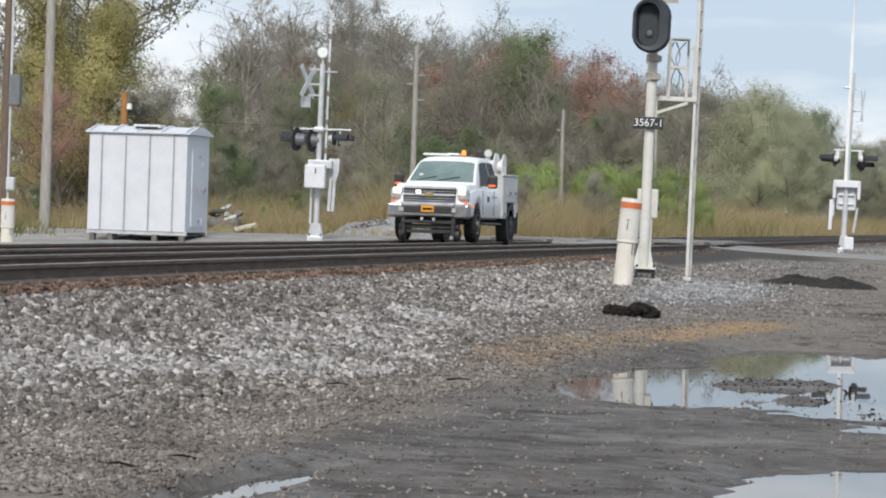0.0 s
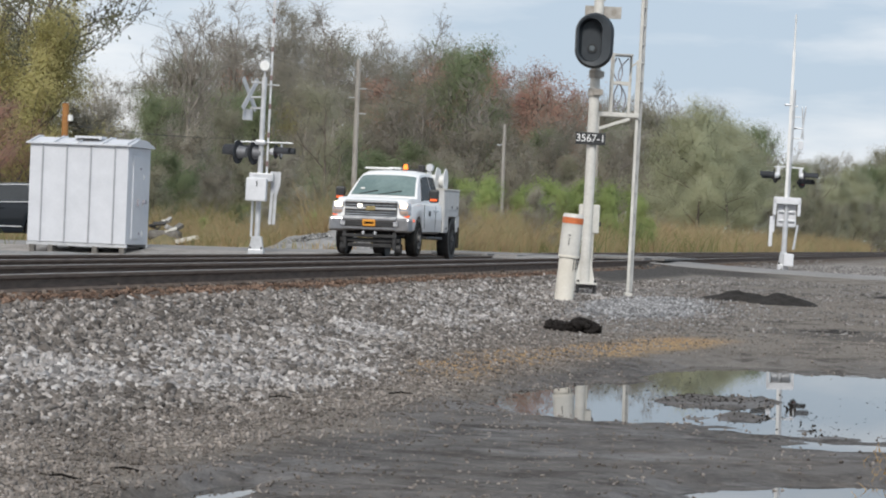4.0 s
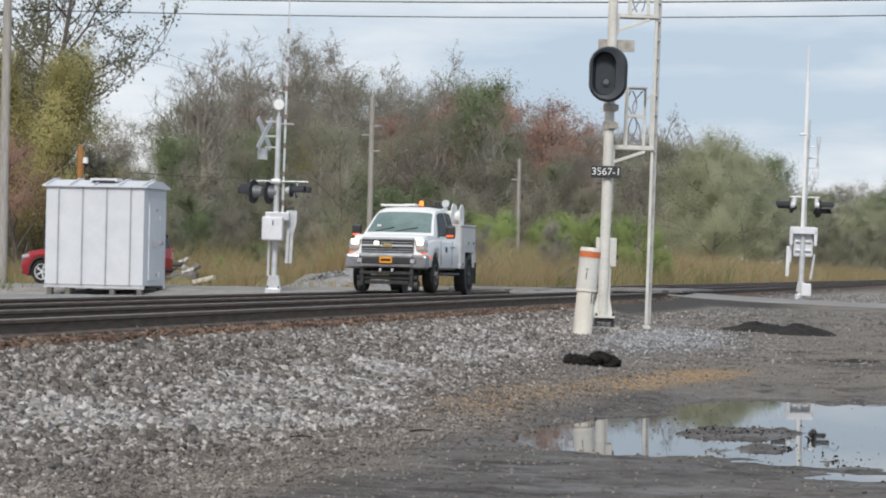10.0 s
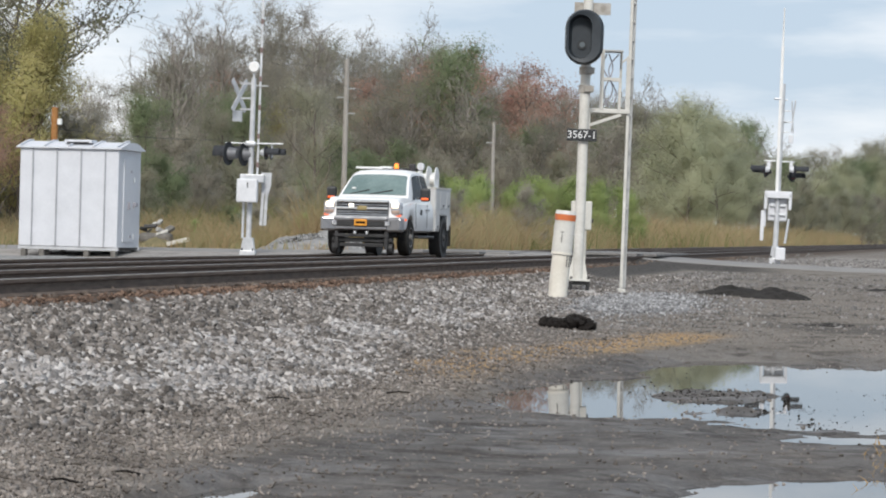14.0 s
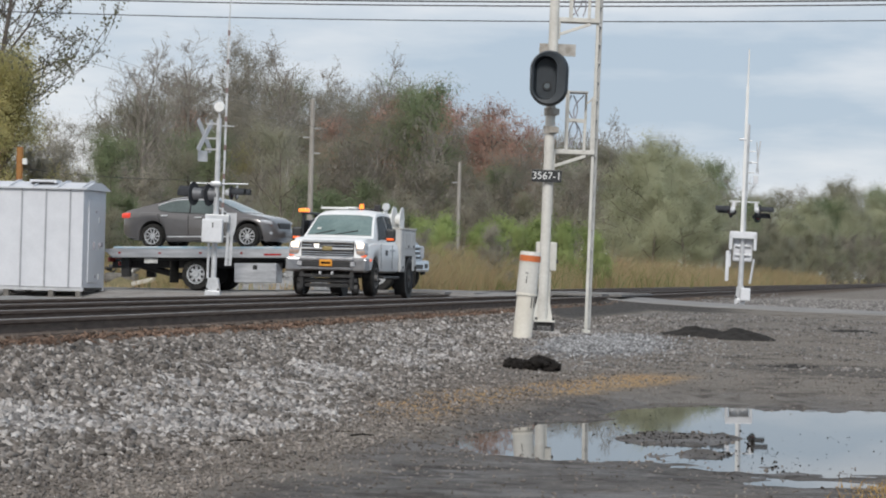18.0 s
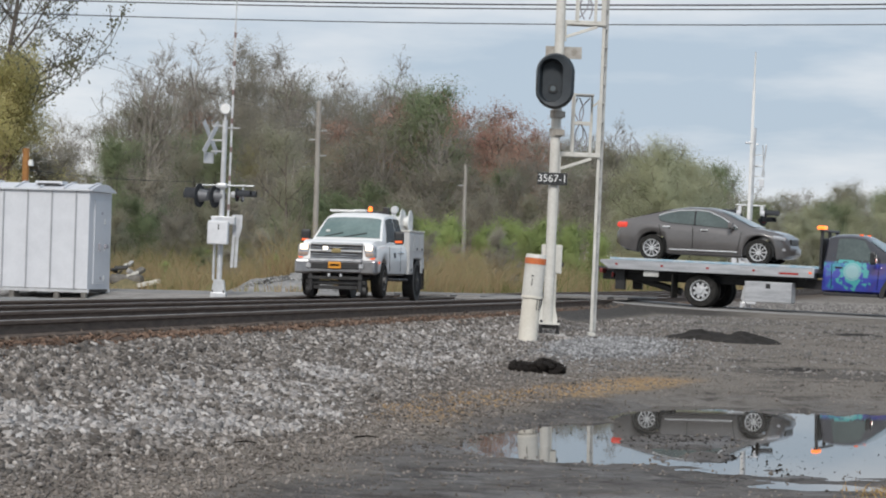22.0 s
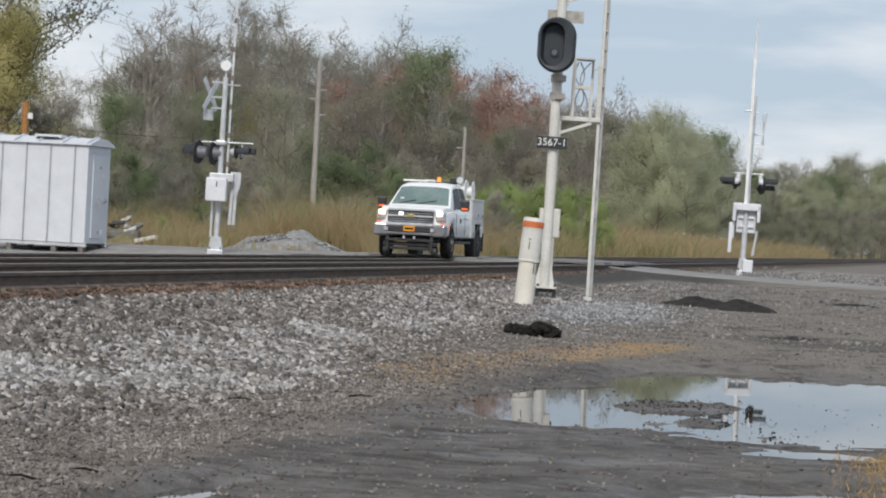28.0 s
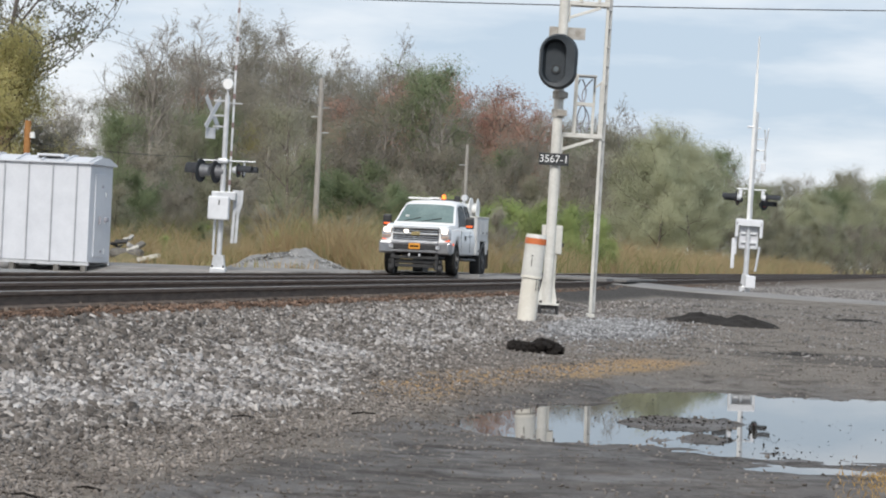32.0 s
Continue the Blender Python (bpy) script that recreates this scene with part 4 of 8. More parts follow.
        part("cage_rail", bx(0.46, 0.66, z + 0.53, 0.34, 0.04, 0.045), M_DIRTYWHITE, t)
        part("cage_top", bx(0.46, 0.47, z + 1.0, 0.34, 0.4, 0.03, 0.005), M_GALV, t, "grey top frame of the cage")
        part("cage_tie", bx(0.67, 0.35, z + 0.86, 0.14, 0.03, 0.03, 0.004, rot=(0, -40, 0)), M_DIRTYWHITE, t)
        for k, (x0, x1, y0, bend) in enumerate(((0.32, 0.56, 0.4, 0.09), (0.42, 0.4, 0.5, -0.07), (0.5, 0.36, 0.45, 0.08))):
            sp = Soup()
            pts = [Vector((x0 + (x1 - x0) * i / 10 + bend * math.sin(i * 0.63), y0 + 0.04 * math.sin(i), z + 0.08 + 0.87 * i / 10)) for i in range(11)]
            sp.tube(pts, [0.011] * 11, 6)
            cable = new("cage_cable", sp.mesh("cage_cable", M_DULLSTEEL, True))
            cable.parent = t


block_signal()


# ---- marker posts ----
def marker_post(m, label):
    t = thing("marker_post", label, "marker post", m, "marker posts")
    part("lower_tube", rd((0, 0, -0.1), (0.0, 0, 0.62), 0.15, 0.147, 28), M_CREAM, t, "cream lower tube", True)
    part("lower_rim", rd((0, 0, 0.6), (0, 0, 0.635), 0.17, seg=28), M_CREAM, t, "", True)
    part("upper_tube", rd((0, 0, 0.6), (0, 0, 1.16), 0.165, 0.16, 28), M_DIRTYWHITE, t, "white upper sleeve", True)
    part("band", rd((0, 0, 1.135), (0, 0, 1.23), 0.167, seg=28), M_ORANGE, t, "orange band", True)
    cap = part("cap", rd((0, 0, 1.23), (0, 0, 1.29), 0.168, 0.15, 28), M_DIRTYWHITE, t, "domed white cap", True)
    part("notice", bx(-0.03, -0.168, 0.85, 0.012, 0.006, 0.12), M_DARKSTEEL, t, "unreadable dark marking")
    part("notice", bx(-0.03, -0.17, 0.95, 0.04, 0.006, 0.012), M_DARKSTEEL, t)
    part("notice", bx(0.125, -0.11, 0.5, 0.012, 0.006, 0.17), M_DARKSTEEL, t)
    part("notice", bx(0.085, -0.14, 0.5, 0.012, 0.006, 0.17), M_DARKSTEEL, t)
    return t


marker_post(pose(-7.11, 47.4, 0.47, 0, 4.4, 11), "leaning cream and white marker post with an orange band")

# ---- loose stone ----
def stones(name, label, material, pts, sizes, seed):
    """Angular stones in one mesh: pts are ground places, sizes half widths."""
    rng = np.random.RandomState(seed)
    base = np.array([(a, b, c) for a in (-0.68, 0.68) for b in (-0.68, 0.68) for c in (-0.68, 0.68)])
    quads = ((0, 1, 3, 2), (4, 6, 7, 5), (0, 4, 5, 1), (2, 3, 7, 6), (0, 2, 6, 4), (1, 5, 7, 3))
    faces = np.array([t for a, b, c, d in quads for t in ((a, b, c), (a, c, d))])
    k, n = len(base), len(pts)
    shapes = base[None] * (1 + rng.uniform(-0.5, 0.4, (32, k, 3))) * rng.uniform(0.75, 1.2, (32, 1, 3)) * np.array((1.45, 0.95, 0.5))
    which = rng.randint(0, 32, n)
    yaw, lean = rng.uniform(0, 6.283, n), rng.normal(0, 0.3, (n, 2))
    q = np.stack([np.cos(yaw / 2), lean[:, 0], lean[:, 1], np.sin(yaw / 2)], 1)
    q /= np.linalg.norm(q, axis=1)[:, None]
    w, x, y, z = q.T
    R = np.stack([np.stack([1 - 2 * (y * y + z * z), 2 * (x * y - z * w), 2 * (x * z + y * w)], -1),
                  np.stack([2 * (x * y + z * w), 1 - 2 * (x * x + z * z), 2 * (y * z - x * w)], -1),
                  np.stack([2 * (x * z - y * w), 2 * (y * z + x * w), 1 - 2 * (x * x + y * y)], -1)], 1)
    v = np.einsum("nij,nkj->nki", R, shapes[which]) * np.asarray(sizes)[:, None, None]
    v += np.asarray(pts)[:, None, :]
    f = faces[None] + (np.arange(n) * k)[:, None, None]
    me = bpy.data.meshes.new(name)
    nf = n * len(faces)
    me.vertices.add(n * k)
    me.loops.add(nf * 3)
    me.polygons.add(nf)
    me.vertices.foreach_set("co", v.reshape(-1).astype(np.float32))
    me.loops.foreach_set("vertex_index", f.reshape(-1).astype(np.int32))
    me.polygons.foreach_set("loop_start", np.arange(0, nf * 3, 3, dtype=np.int32))
    me.update(calc_edges=True)
    me.materials.append(material)
    return tagged(new(name, me), label, "stones", kind="stuff")


def fresh(x, y):
    """Whether a stone belongs to the paler, newer ballast that lies in drifts down the shoulder."""
    low = lerp(y, (17, -7.0), (20, -6.5), (22, -5.95), (24.5, -5.2), (27, -5.6), (30, -6.3), (33, -6.7), (34, -7.4))
    drift = lerp(min(x + 7.45, low - x), (-0.25, 0.0), (0.2, 1.0)) if y < 34 else 0.0
    upper = lerp(y, (34, 0), (37, 1), (52, 1), (58, 0)) * lerp(x, (-8.5, 0), (-8.1, 1), (-6.6, 1), (-6.1, 0))
    return 0.72 * drift + 0.5 * upper + 0.55 * wave(x, y, 1.1, 2.0) + 0.35 * wave(x, y, 3.1, 6.0) + 0.8 * wave(x, y, 43.0, 3.0) > 0.66


def ballast():
    rng = random.Random(41)
    pts, sizes = [], []
    while len(pts) < 84000:
        y = 13.5 + 52 * rng.random() ** 1.5
        x = rng.uniform(-8.6, -5.0)
        if x < -0.375 * y - 0.4 or (x < -7.8 and y > 59):
            continue
        edge = lerp(y, (14, -5.95), (20, -5.75), (24.5, -5.4), (28, -5.65), (32, -5.95), (38, -6.35), (46, -6.75), (60, -7.0)) + 0.3 * wave(x, y, 0.6, 7.0) + 0.25 * wave(x, y, 2.0, 1.0)
        if x > edge and rng.random() > 0.4 * math.exp(-(x - edge) * 3.0):
            continue
        s = (0.013 + 0.036 * rng.random() ** 1.6) * (1.0 if x < edge - 0.4 else 0.8 if x < edge else 0.5)
        pts.append((x, y, ground_z(x, y) + s * rng.uniform(-0.1, 0.45)))
        sizes.append(s)
    return pts, sizes


def lot_stones():
    rng = random.Random(42)
    pts, sizes = [], []
    for i in range(13000):
        y = 40 + 36 * rng.random()
        x = rng.uniform(-7.6, 1.5) if i % 4 else rng.uniform(-8.6, -5)
        if abs(y - road_y(x)) < HALF + 2.8 or (x < -7.8 and y > 58) or wave(x, y, 0.6, 3.3) < -0.12:
            continue
        s = 0.012 + 0.03 * rng.random() ** 2
        pts.append((x, y, ground_z(x, y) + s * 0.2))
        sizes.append(s)
    for i in range(6000):
        y = 84 + 50 * rng.random() ** 1.3
        x = rng.uniform(-8.8, 5)
        if abs(y - road_y(x)) < HALF + 0.1:
            continue
        s = 0.02 + 0.04 * rng.random() ** 2
        pts.append((x, y, ground_z(x, y) + s * 0.2))
        sizes.append(s)
    return pts, sizes


def track_bed():
    rng = random.Random(44)
    pts, sizes = [], []
    for i in range(12000):
        y = 18 + 90 * rng.random() ** 1.3
        x = rng.uniform(-17.3, -8.9)
        if x < -0.375 * y - 0.5 or abs(y - road_y(x)) < HALF + 0.3:
            continue
        s = rng.uniform(0.025, 0.045)
        pts.append((x, y, ground_z(x, y) + s * 0.2))
        sizes.append(s)
    return pts, sizes


def rusty():
    rng = random.Random(45)
    pts, sizes = [], []
    for i in range(2600):
        y = 20 + 40 * rng.random() ** 1.2
        x = -8.75 + abs(rng.gauss(0, 0.2)) * rng.choice((-1, 1))
        s = rng.uniform(0.014, 0.034)
        pts.append((x, y, ground_z(x, y) + s * 0.3))
        sizes.append(s)
    return pts, sizes


stones("rusty_stones", "rust-stained stones at the tie ends", mat("rusty_stone", (0.2, 0.135, 0.1), (0.1, 0.068, 0.052), 0.9, scale=2, bump=0.4, per_island=0.5), *rusty(), 15)
stones("lot_stones", "grey crushed stone pressed into the lot near the road", mat("lot_stone", (0.262, 0.248, 0.238), (0.146, 0.138, 0.13), 0.9, scale=1.5, bump=0.3, per_island=0.4), *lot_stones(), 19)
stones("track_ballast", "brown-stained ballast between the rails", mat("stained_stone", (0.19, 0.155, 0.13), (0.075, 0.06, 0.05), 0.9, scale=1.2, bump=0.4, per_island=0.5), *track_bed(), 16)
_pts, _sizes = ballast()
_new = [fresh(p[0], p[1]) for p in _pts]
stones("ballast", "older grey-brown crushed stone ballast on the shoulder", M_OLDSTONE, [p for p, f in zip(_pts, _new) if not f], [s for s, f in zip(_sizes, _new) if not f], 5)
stones("pale_ballast", "drift of pale grey and white crushed stone on the shoulder", M_STONE, [p for p, f in zip(_pts, _new) if f], [s for s, f in zip(_sizes, _new) if f], 25)


def grit():
    rng = random.Random(43)
    pts, sizes = [], []
    for i in range(86000):
        y = 13.5 + 45 * rng.random() ** 1.4
        x = rng.uniform(max(-6.5, -0.37 * y), 0.6)
        if rng.random() > lerp(x, (-6, 1.0), (-4.9, 0.9), (-4.2, 0.25), (-3.4, 0.09), (0.6, 0.07)) + (0.45 if y > 36 else 0):
            continue
        if y > 36 and rng.random() < 0.5:
            continue
        z = ground_z(x, y)
        if z < -0.012:
            continue
        s = rng.uniform(0.005, 0.015) * (1.35 if x < -4.6 else 1) * (1.5 if rng.random() < 0.08 else 1)
        pts.append((x, y, z + s * 0.3))
        sizes.append(s)
    return pts, sizes


stones("gravel", "scattered small gravel on the dirt lot", mat("lot_gravel", (0.275, 0.245, 0.22), (0.125, 0.11, 0.099), 0.85, scale=1.5, bump=0.3, per_island=0.4), *grit(), 6)


def heap(name, label, category, x, y, lx, ly, h, material, seed, turn=0.0, rough=0.25):
    """A low uneven heap that rests on the ground."""
    bm = B()
    n, m_ = 30, 12
    rows = []
    for j in range(m_ + 1):
        r = j / m_
        rows.append([])
        for i in range(n):
            a = 2 * math.pi * i / n
            k = 1 + rough * noise.noise(Vector((math.cos(a) * 1.3 + seed, math.sin(a) * 1.3, seed * 2)))
            px, py = math.cos(a) * r * lx * k, math.sin(a) * r * ly * k
            c, s = math.cos(turn), math.sin(turn)
            qx, qy = x + px * c - py * s, y + px * s + py * c
            hz = h * max(0, 1 - r ** 1.7) * (1 + 0.6 * noise.noise(Vector((px * 2.2 / max(lx, 0.4) + seed, py * 2.2 / max(ly, 0.4), seed)))) + h * 0.22 * noise.noise(Vector((px * 9, py * 9, seed))) * (1 - r)
            rows[j].append(bm.verts.new((qx, qy, ground_z(qx, qy) - 0.015 + hz)))
    for a, c in zip(rows[1:], rows[2:]):
        for i in range(n):
            bm.faces.new((a[i], a[(i + 1) % n], c[(i + 1) % n], c[i]))
    bm.faces.new(rows[1])
    bmesh.ops.recalc_face_normals(bm, faces=bm.faces)
    for v in rows[0]:
        bm.verts.remove(v)
    return tagged(part(name, bm, material, smooth=True), label, category)


def soil_clod():
    """Crumbled lumps of soil heaped together in one ragged clod."""
    bm, rng = B(), random.Random(71)
    for i in range(96):
        x = rng.uniform(-0.3, 0.34)
        y = rng.uniform(-0.16, 0.16)
        r = rng.uniform(0.035, 0.075)
        k = len(bm.verts)
        bmesh.ops.create_icosphere(bm, subdivisions=2, radius=r)
        bm.verts.ensure_lookup_table()
        top = lerp(x, (-0.3, 0.07), (-0.25, 0.12), (-0.17, 0.08), (0.05, 0.14), (0.14, 0.17), (0.28, 0.1), (0.34, 0.12)) - 0.3 * abs(y)
        z = ground_z(-5.78 + x, 39.3 + y) + r * 0.3 + rng.random() * max(0, top)
        for v in bm.verts[k:]:
            n_ = 1 + 0.55 * noise.noise(v.co * (1.6 / r) + Vector((i, 0, 0)))
            v.co = Vector((v.co.x * n_ * 1.2 - 5.78 + x, v.co.y * n_ + 39.3 + y, v.co.z * n_ * 0.85 + z))
    tagged(part("soil_clod", bm, M_CLOD), "black crumbled clod of soil on the gravel", "soil")


M_CLOD = mat("black_soil", (0.028, 0.025, 0.023), (0.014, 0.012, 0.011), 0.95, scale=9, bump=0.9, fine=60)
M_CINDER = mat("dark_cinders", (0.045, 0.041, 0.038), (0.022, 0.02, 0.018), 0.95, scale=6, bump=0.8, fine=40)
M_MOUND = mat("grey_crushed_stone", (0.29, 0.288, 0.283), (0.18, 0.178, 0.174), 0.9, scale=5, bump=0.9, fine=26)
M_FINE = mat("pale_fine_gravel", (0.29, 0.288, 0.292), (0.19, 0.188, 0.19), 0.9, scale=3, bump=0.9, fine=30)
soil_clod()
heap("cinder_mound", "low dark cinder heap at the edge of the lot", "pile", -4.75, 52.1, 0.75, 0.9, 0.16, M_CINDER, 5.0, 0.0)
heap("cinder_mound", "long low dark cinder heap at the edge of the lot", "pile", -3.98, 51.2, 0.64, 0.9, 0.17, M_CINDER, 8.0, 0.0)
heap("cinder_mound", "thin smear of dark cinders on the lot", "pile", -2.5, 60.6, 0.6, 0.8, 0.06, M_CINDER, 11.0, 0.0)
heap("cinder_mound", "flat smear of damp dark cinders on the lot", "pile", -2.6, 43.3, 0.85, 1.1, 0.02, M_CINDER, 21.0, 0.0)
heap("gravel_mound", "grey crushed stone mound beside the road", "gravel", -20.75, 89.5, 2.3, 1.5, 0.64, M_MOUND, 4.0, 0.0, 0.3)
heap("stone_spill", "low spill of pale stone beyond the far track", "gravel", -24.6, 73.0, 3.2, 1.6, 0.07, M_MOUND, 14.0, 0.0, 0.3)
heap("gravel_mound", "low spread of pale grey fine gravel beside the signal", "gravel", -5.75, 47.0, 1.25, 4.6, 0.05, M_FINE, 17.0, 0.0, 0.5)


def mound_stones():
    rng = random.Random(47)
    pts, sizes = [], []
    for i in range(1700):
        a, r = rng.uniform(0, 6.283), math.sqrt(rng.random())
        x, y = -20.75 + math.cos(a) * r * 2.1, 89.5 + math.sin(a) * r * 1.45
        pts.append((x, y, ground_z(x, y) + 0.64 * (1 - r ** 1.7) - 0.01))
        sizes.append(rng.uniform(0.02, 0.05))
    return pts, sizes


def signal_stones():
    rng = random.Random(49)
    pts, sizes = [], []
    for i in range(5200):
        a, r = rng.uniform(0, 6.283), abs(rng.gauss(0, 0.62))
        x, y = -5.75 + math.cos(a) * r * 1.2, 47.0 + math.sin(a) * r * 4.4
        s = rng.uniform(0.008, 0.026)
        pts.append((x, y, ground_z(x, y) + 0.05 * max(0, 1 - r ** 1.7) + s * 0.1))
        sizes.append(s)
    return pts, sizes


stones("fine_gravel", "pale bluish grey fine gravel beside the signal", mat("bluish_gravel", (0.355, 0.353, 0.355), (0.215, 0.213, 0.214), 0.9, scale=2, bump=0.3, per_island=0.55), *signal_stones(), 12)
stones("mound_gravel", "loose grey stones on the mound", mat("mound_stone", (0.33, 0.328, 0.32), (0.2, 0.198, 0.192), 0.9, scale=2, bump=0.3, per_island=0.5), *mound_stones(), 8)


def puddle_bits():
    rng = random.Random(51)
    pts, sizes = [], []
    for cx, cy, r, n in ((-2.7, 27.2, 0.7, 260), (-1.95, 25.4, 0.4, 130), (-3.5, 29.2, 0.8, 80), (-1.5, 23.8, 0.5, 70), (-1.3, 28.3, 0.5, 30), (-0.8, 25.5, 0.7, 18)):
        for i in range(n):
            x, y = cx + rng.gauss(0, r * 0.5), cy + rng.gauss(0, r)
            pts.append((x, y, max(ground_z(x, y), -0.008) + 0.004))
            sizes.append(rng.uniform(0.004, 0.012) * (1.6 if rng.random() < 0.07 else 1))
    return pts, sizes


stones("puddle_debris", "dark clods and stones in the puddle", M_CINDER, *puddle_bits(), 9)
stub = tagged(part("stub", rod(rod(B(), (-1.95, 26.5, -0.05), (-1.94, 26.52, 0.055), 0.02, 0.012, 8), (-1.965, 26.5, -0.01), (-1.985, 26.48, 0.03), 0.014, 0.008, 8), M_CLOD), "dark broken stub standing in the puddle", "stub")


def sticks():
    rng = random.Random(53)
    for x, y, a in ((-5.5, 22.1, 8), (-4.72, 15.0, 165), (-4.6, 15.7, 170), (-5.3, 46.5, 130), (-4.96, 23.9, 15)):
        L = rng.uniform(0.14, 0.2)
        c, s = math.cos(radians(a)) * L, math.sin(radians(a)) * L
        z = ground_z(x, y) + 0.015
        tagged(part("stick", rod(rod(B(), (x, y, z), (x + c * 0.5, y + s * 0.5, z + 0.015), 0.008, 0.007, 7), (x + c * 0.5, y + s * 0.5, z + 0.015), (x + c, y + s * 0.9, z + 0.005), 0.007, 0.004, 7), M_CLOD), "dark dead stick on gravel", "stick", "sticks on the lot")


sticks()

# ---- leaves and grass ----
def leafmat(name, cols, rough=0.7, translucent=0.25, var=0.25, own=1.0, patch=0.5):
    """Leaves whose colour goes by chance, leaf by leaf, through a list of colours, with some light coming through."""
    m = bpy.data.materials.new(name)
    m.use_nodes = True
    n, l = m.node_tree.nodes, m.node_tree.links
    b = n["Principled BSDF"]
    geo = n.new("ShaderNodeNewGeometry")
    ramp = n.new("ShaderNodeValToRGB")
    el = ramp.color_ramp.elements
    while len(el) < len(cols):
        el.new(0.5)
    for i, c in enumerate(cols):
        el[i].position, el[i].color = i / (len(cols) - 1), (*c, 1)
    tc = n.new("ShaderNodeTexCoord")
    ns = n.new("ShaderNodeTexNoise")
    ns.inputs["Scale"].default_value, ns.inputs["Detail"].default_value = patch, 3
    l.new(tc.outputs["Object"], ns.inputs["Vector"])
    add = n.new("ShaderNodeMath")
    add.operation = "MULTIPLY_ADD"
    add.inputs[1].default_value, add.inputs[2].default_value = 1.6, -0.8 + (1 - own) * 0.5
    l.new(ns.outputs["Fac"], add.inputs[0])
    s = n.new("ShaderNodeMath")
    s.operation = "MULTIPLY_ADD"
    s.inputs[1].default_value = own
    l.new(geo.outputs["Random Per Island"], s.inputs[0])
    l.new(add.outputs[0], s.inputs[2])
    l.new(s.outputs[0], ramp.inputs["Fac"])
    hsv = n.new("ShaderNodeHueSaturation")
    info = n.new("ShaderNodeObjectInfo")
    mr = n.new("ShaderNodeMapRange")
    mr.inputs["To Min"].default_value, mr.inputs["To Max"].default_value = 1 - var, 1 + var
    l.new(info.outputs["Random"], mr.inputs["Value"])
    l.new(mr.outputs["Result"], hsv.inputs["Value"])
    l.new(ramp.outputs["Color"], hsv.inputs["Color"])
    l.new(hsv.outputs["Color"], b.inputs["Base Color"])
    b.inputs["Roughness"].default_value = rough
    b.inputs["Specular IOR Level"].default_value = 0.1
    # cupped leaves: each one takes light as a small tuft turned partly upwards
    cup = n.new("ShaderNodeVectorMath")
    cup.operation = "MULTIPLY_ADD"
    cup.inputs[1].default_value, cup.inputs[2].default_value = (0.8, 0.8, 0.8), (0, 0, 0.2)
    l.new(geo.outputs["Normal"], cup.inputs[0])
    unit = n.new("ShaderNodeVectorMath")
    unit.operation = "NORMALIZE"
    l.new(cup.outputs[0], unit.inputs[0])
    l.new(unit.outputs[0], b.inputs["Normal"])
    tr = n.new("ShaderNodeBsdfTranslucent")
    l.new(hsv.outputs["Color"], tr.inputs["Color"])
    mx = n.new("ShaderNodeMixShader")
    mx.inputs[0].default_value = translucent
    l.new(b.outputs[0], mx.inputs[1])
    l.new(tr.outputs[0], mx.inputs[2])
    l.new(mx.outputs[0], n["Material Output"].inputs["Surface"])
    return m


M_BARK = mat("grey_bark", (0.2, 0.172, 0.15), (0.12, 0.102, 0.09), 0.9, scale=3, bump=0.4, stretch=(4, 4, 0.6))
M_DARKBARK = mat("dark_bark", (0.16, 0.14, 0.125), (0.1, 0.088, 0.078), 0.9, scale=3, bump=0.4)
# distance haze is put into the twig and wood-leaf colours, paled and greyed
M_TWIG = mat("grey_brown_twig_bark", (0.3, 0.275, 0.245), (0.22, 0.2, 0.178), 0.9, scale=3, bump=0.2)
M_L_BROWN = leafmat("brown_grey_leaves", [(0.35, 0.315, 0.26), (0.39, 0.36, 0.3), (0.355, 0.345, 0.275), (0.4, 0.355, 0.295)], translucent=0.65, var=0.14, own=0.6)
M_L_OLIVE = leafmat("olive_leaves", [(0.31, 0.315, 0.23), (0.345, 0.345, 0.255), (0.375, 0.36, 0.275), (0.37, 0.335, 0.265)], translucent=0.65, var=0.16, own=0.6)
M_L_GREEN = leafmat("green_leaves", [(0.22, 0.28, 0.165), (0.26, 0.315, 0.185), (0.295, 0.335, 0.2), (0.31, 0.315, 0.205)], translucent=0.65, var=0.16, own=0.6)
M_L_VINE = leafmat("vine_leaves", [(0.3, 0.39, 0.155), (0.35, 0.435, 0.175), (0.42, 0.47, 0.2), (0.36, 0.39, 0.195)], translucent=0.5, var=0.1, own=0.7)
M_L_DARK = leafmat("dark_olive_leaves", [(0.12, 0.13, 0.085), (0.15, 0.155, 0.1), (0.18, 0.175, 0.115), (0.16, 0.15, 0.105)], translucent=0.4, var=0.1, own=0.7)
M_L_YELLOW = leafmat("yellow_green_leaves", [(0.4, 0.385, 0.175), (0.46, 0.43, 0.19), (0.5, 0.45, 0.205), (0.41, 0.35, 0.185)], translucent=0.45, var=0.12, own=0.8)
M_L_RED = leafmat("red_leaves", [(0.4, 0.225, 0.185), (0.44, 0.25, 0.2), (0.42, 0.305, 0.24), (0.45, 0.275, 0.215)], translucent=0.45, var=0.15, own=0.7)
M_L_WILLOW = leafmat("willow_leaves", [(0.38, 0.4, 0.27), (0.42, 0.44, 0.3), (0.46, 0.465, 0.32), (0.41, 0.41, 0.285)], translucent=0.5, var=0.1, own=0.6)
M_GRASS = leafmat("tall_dry_grass", [(0.22, 0.235, 0.12), (0.31, 0.285, 0.15), (0.42, 0.325, 0.185), (0.34, 0.24, 0.145), (0.24, 0.25, 0.13)], translucent=0.45, var=0.05, own=0.55, patch=0.75)
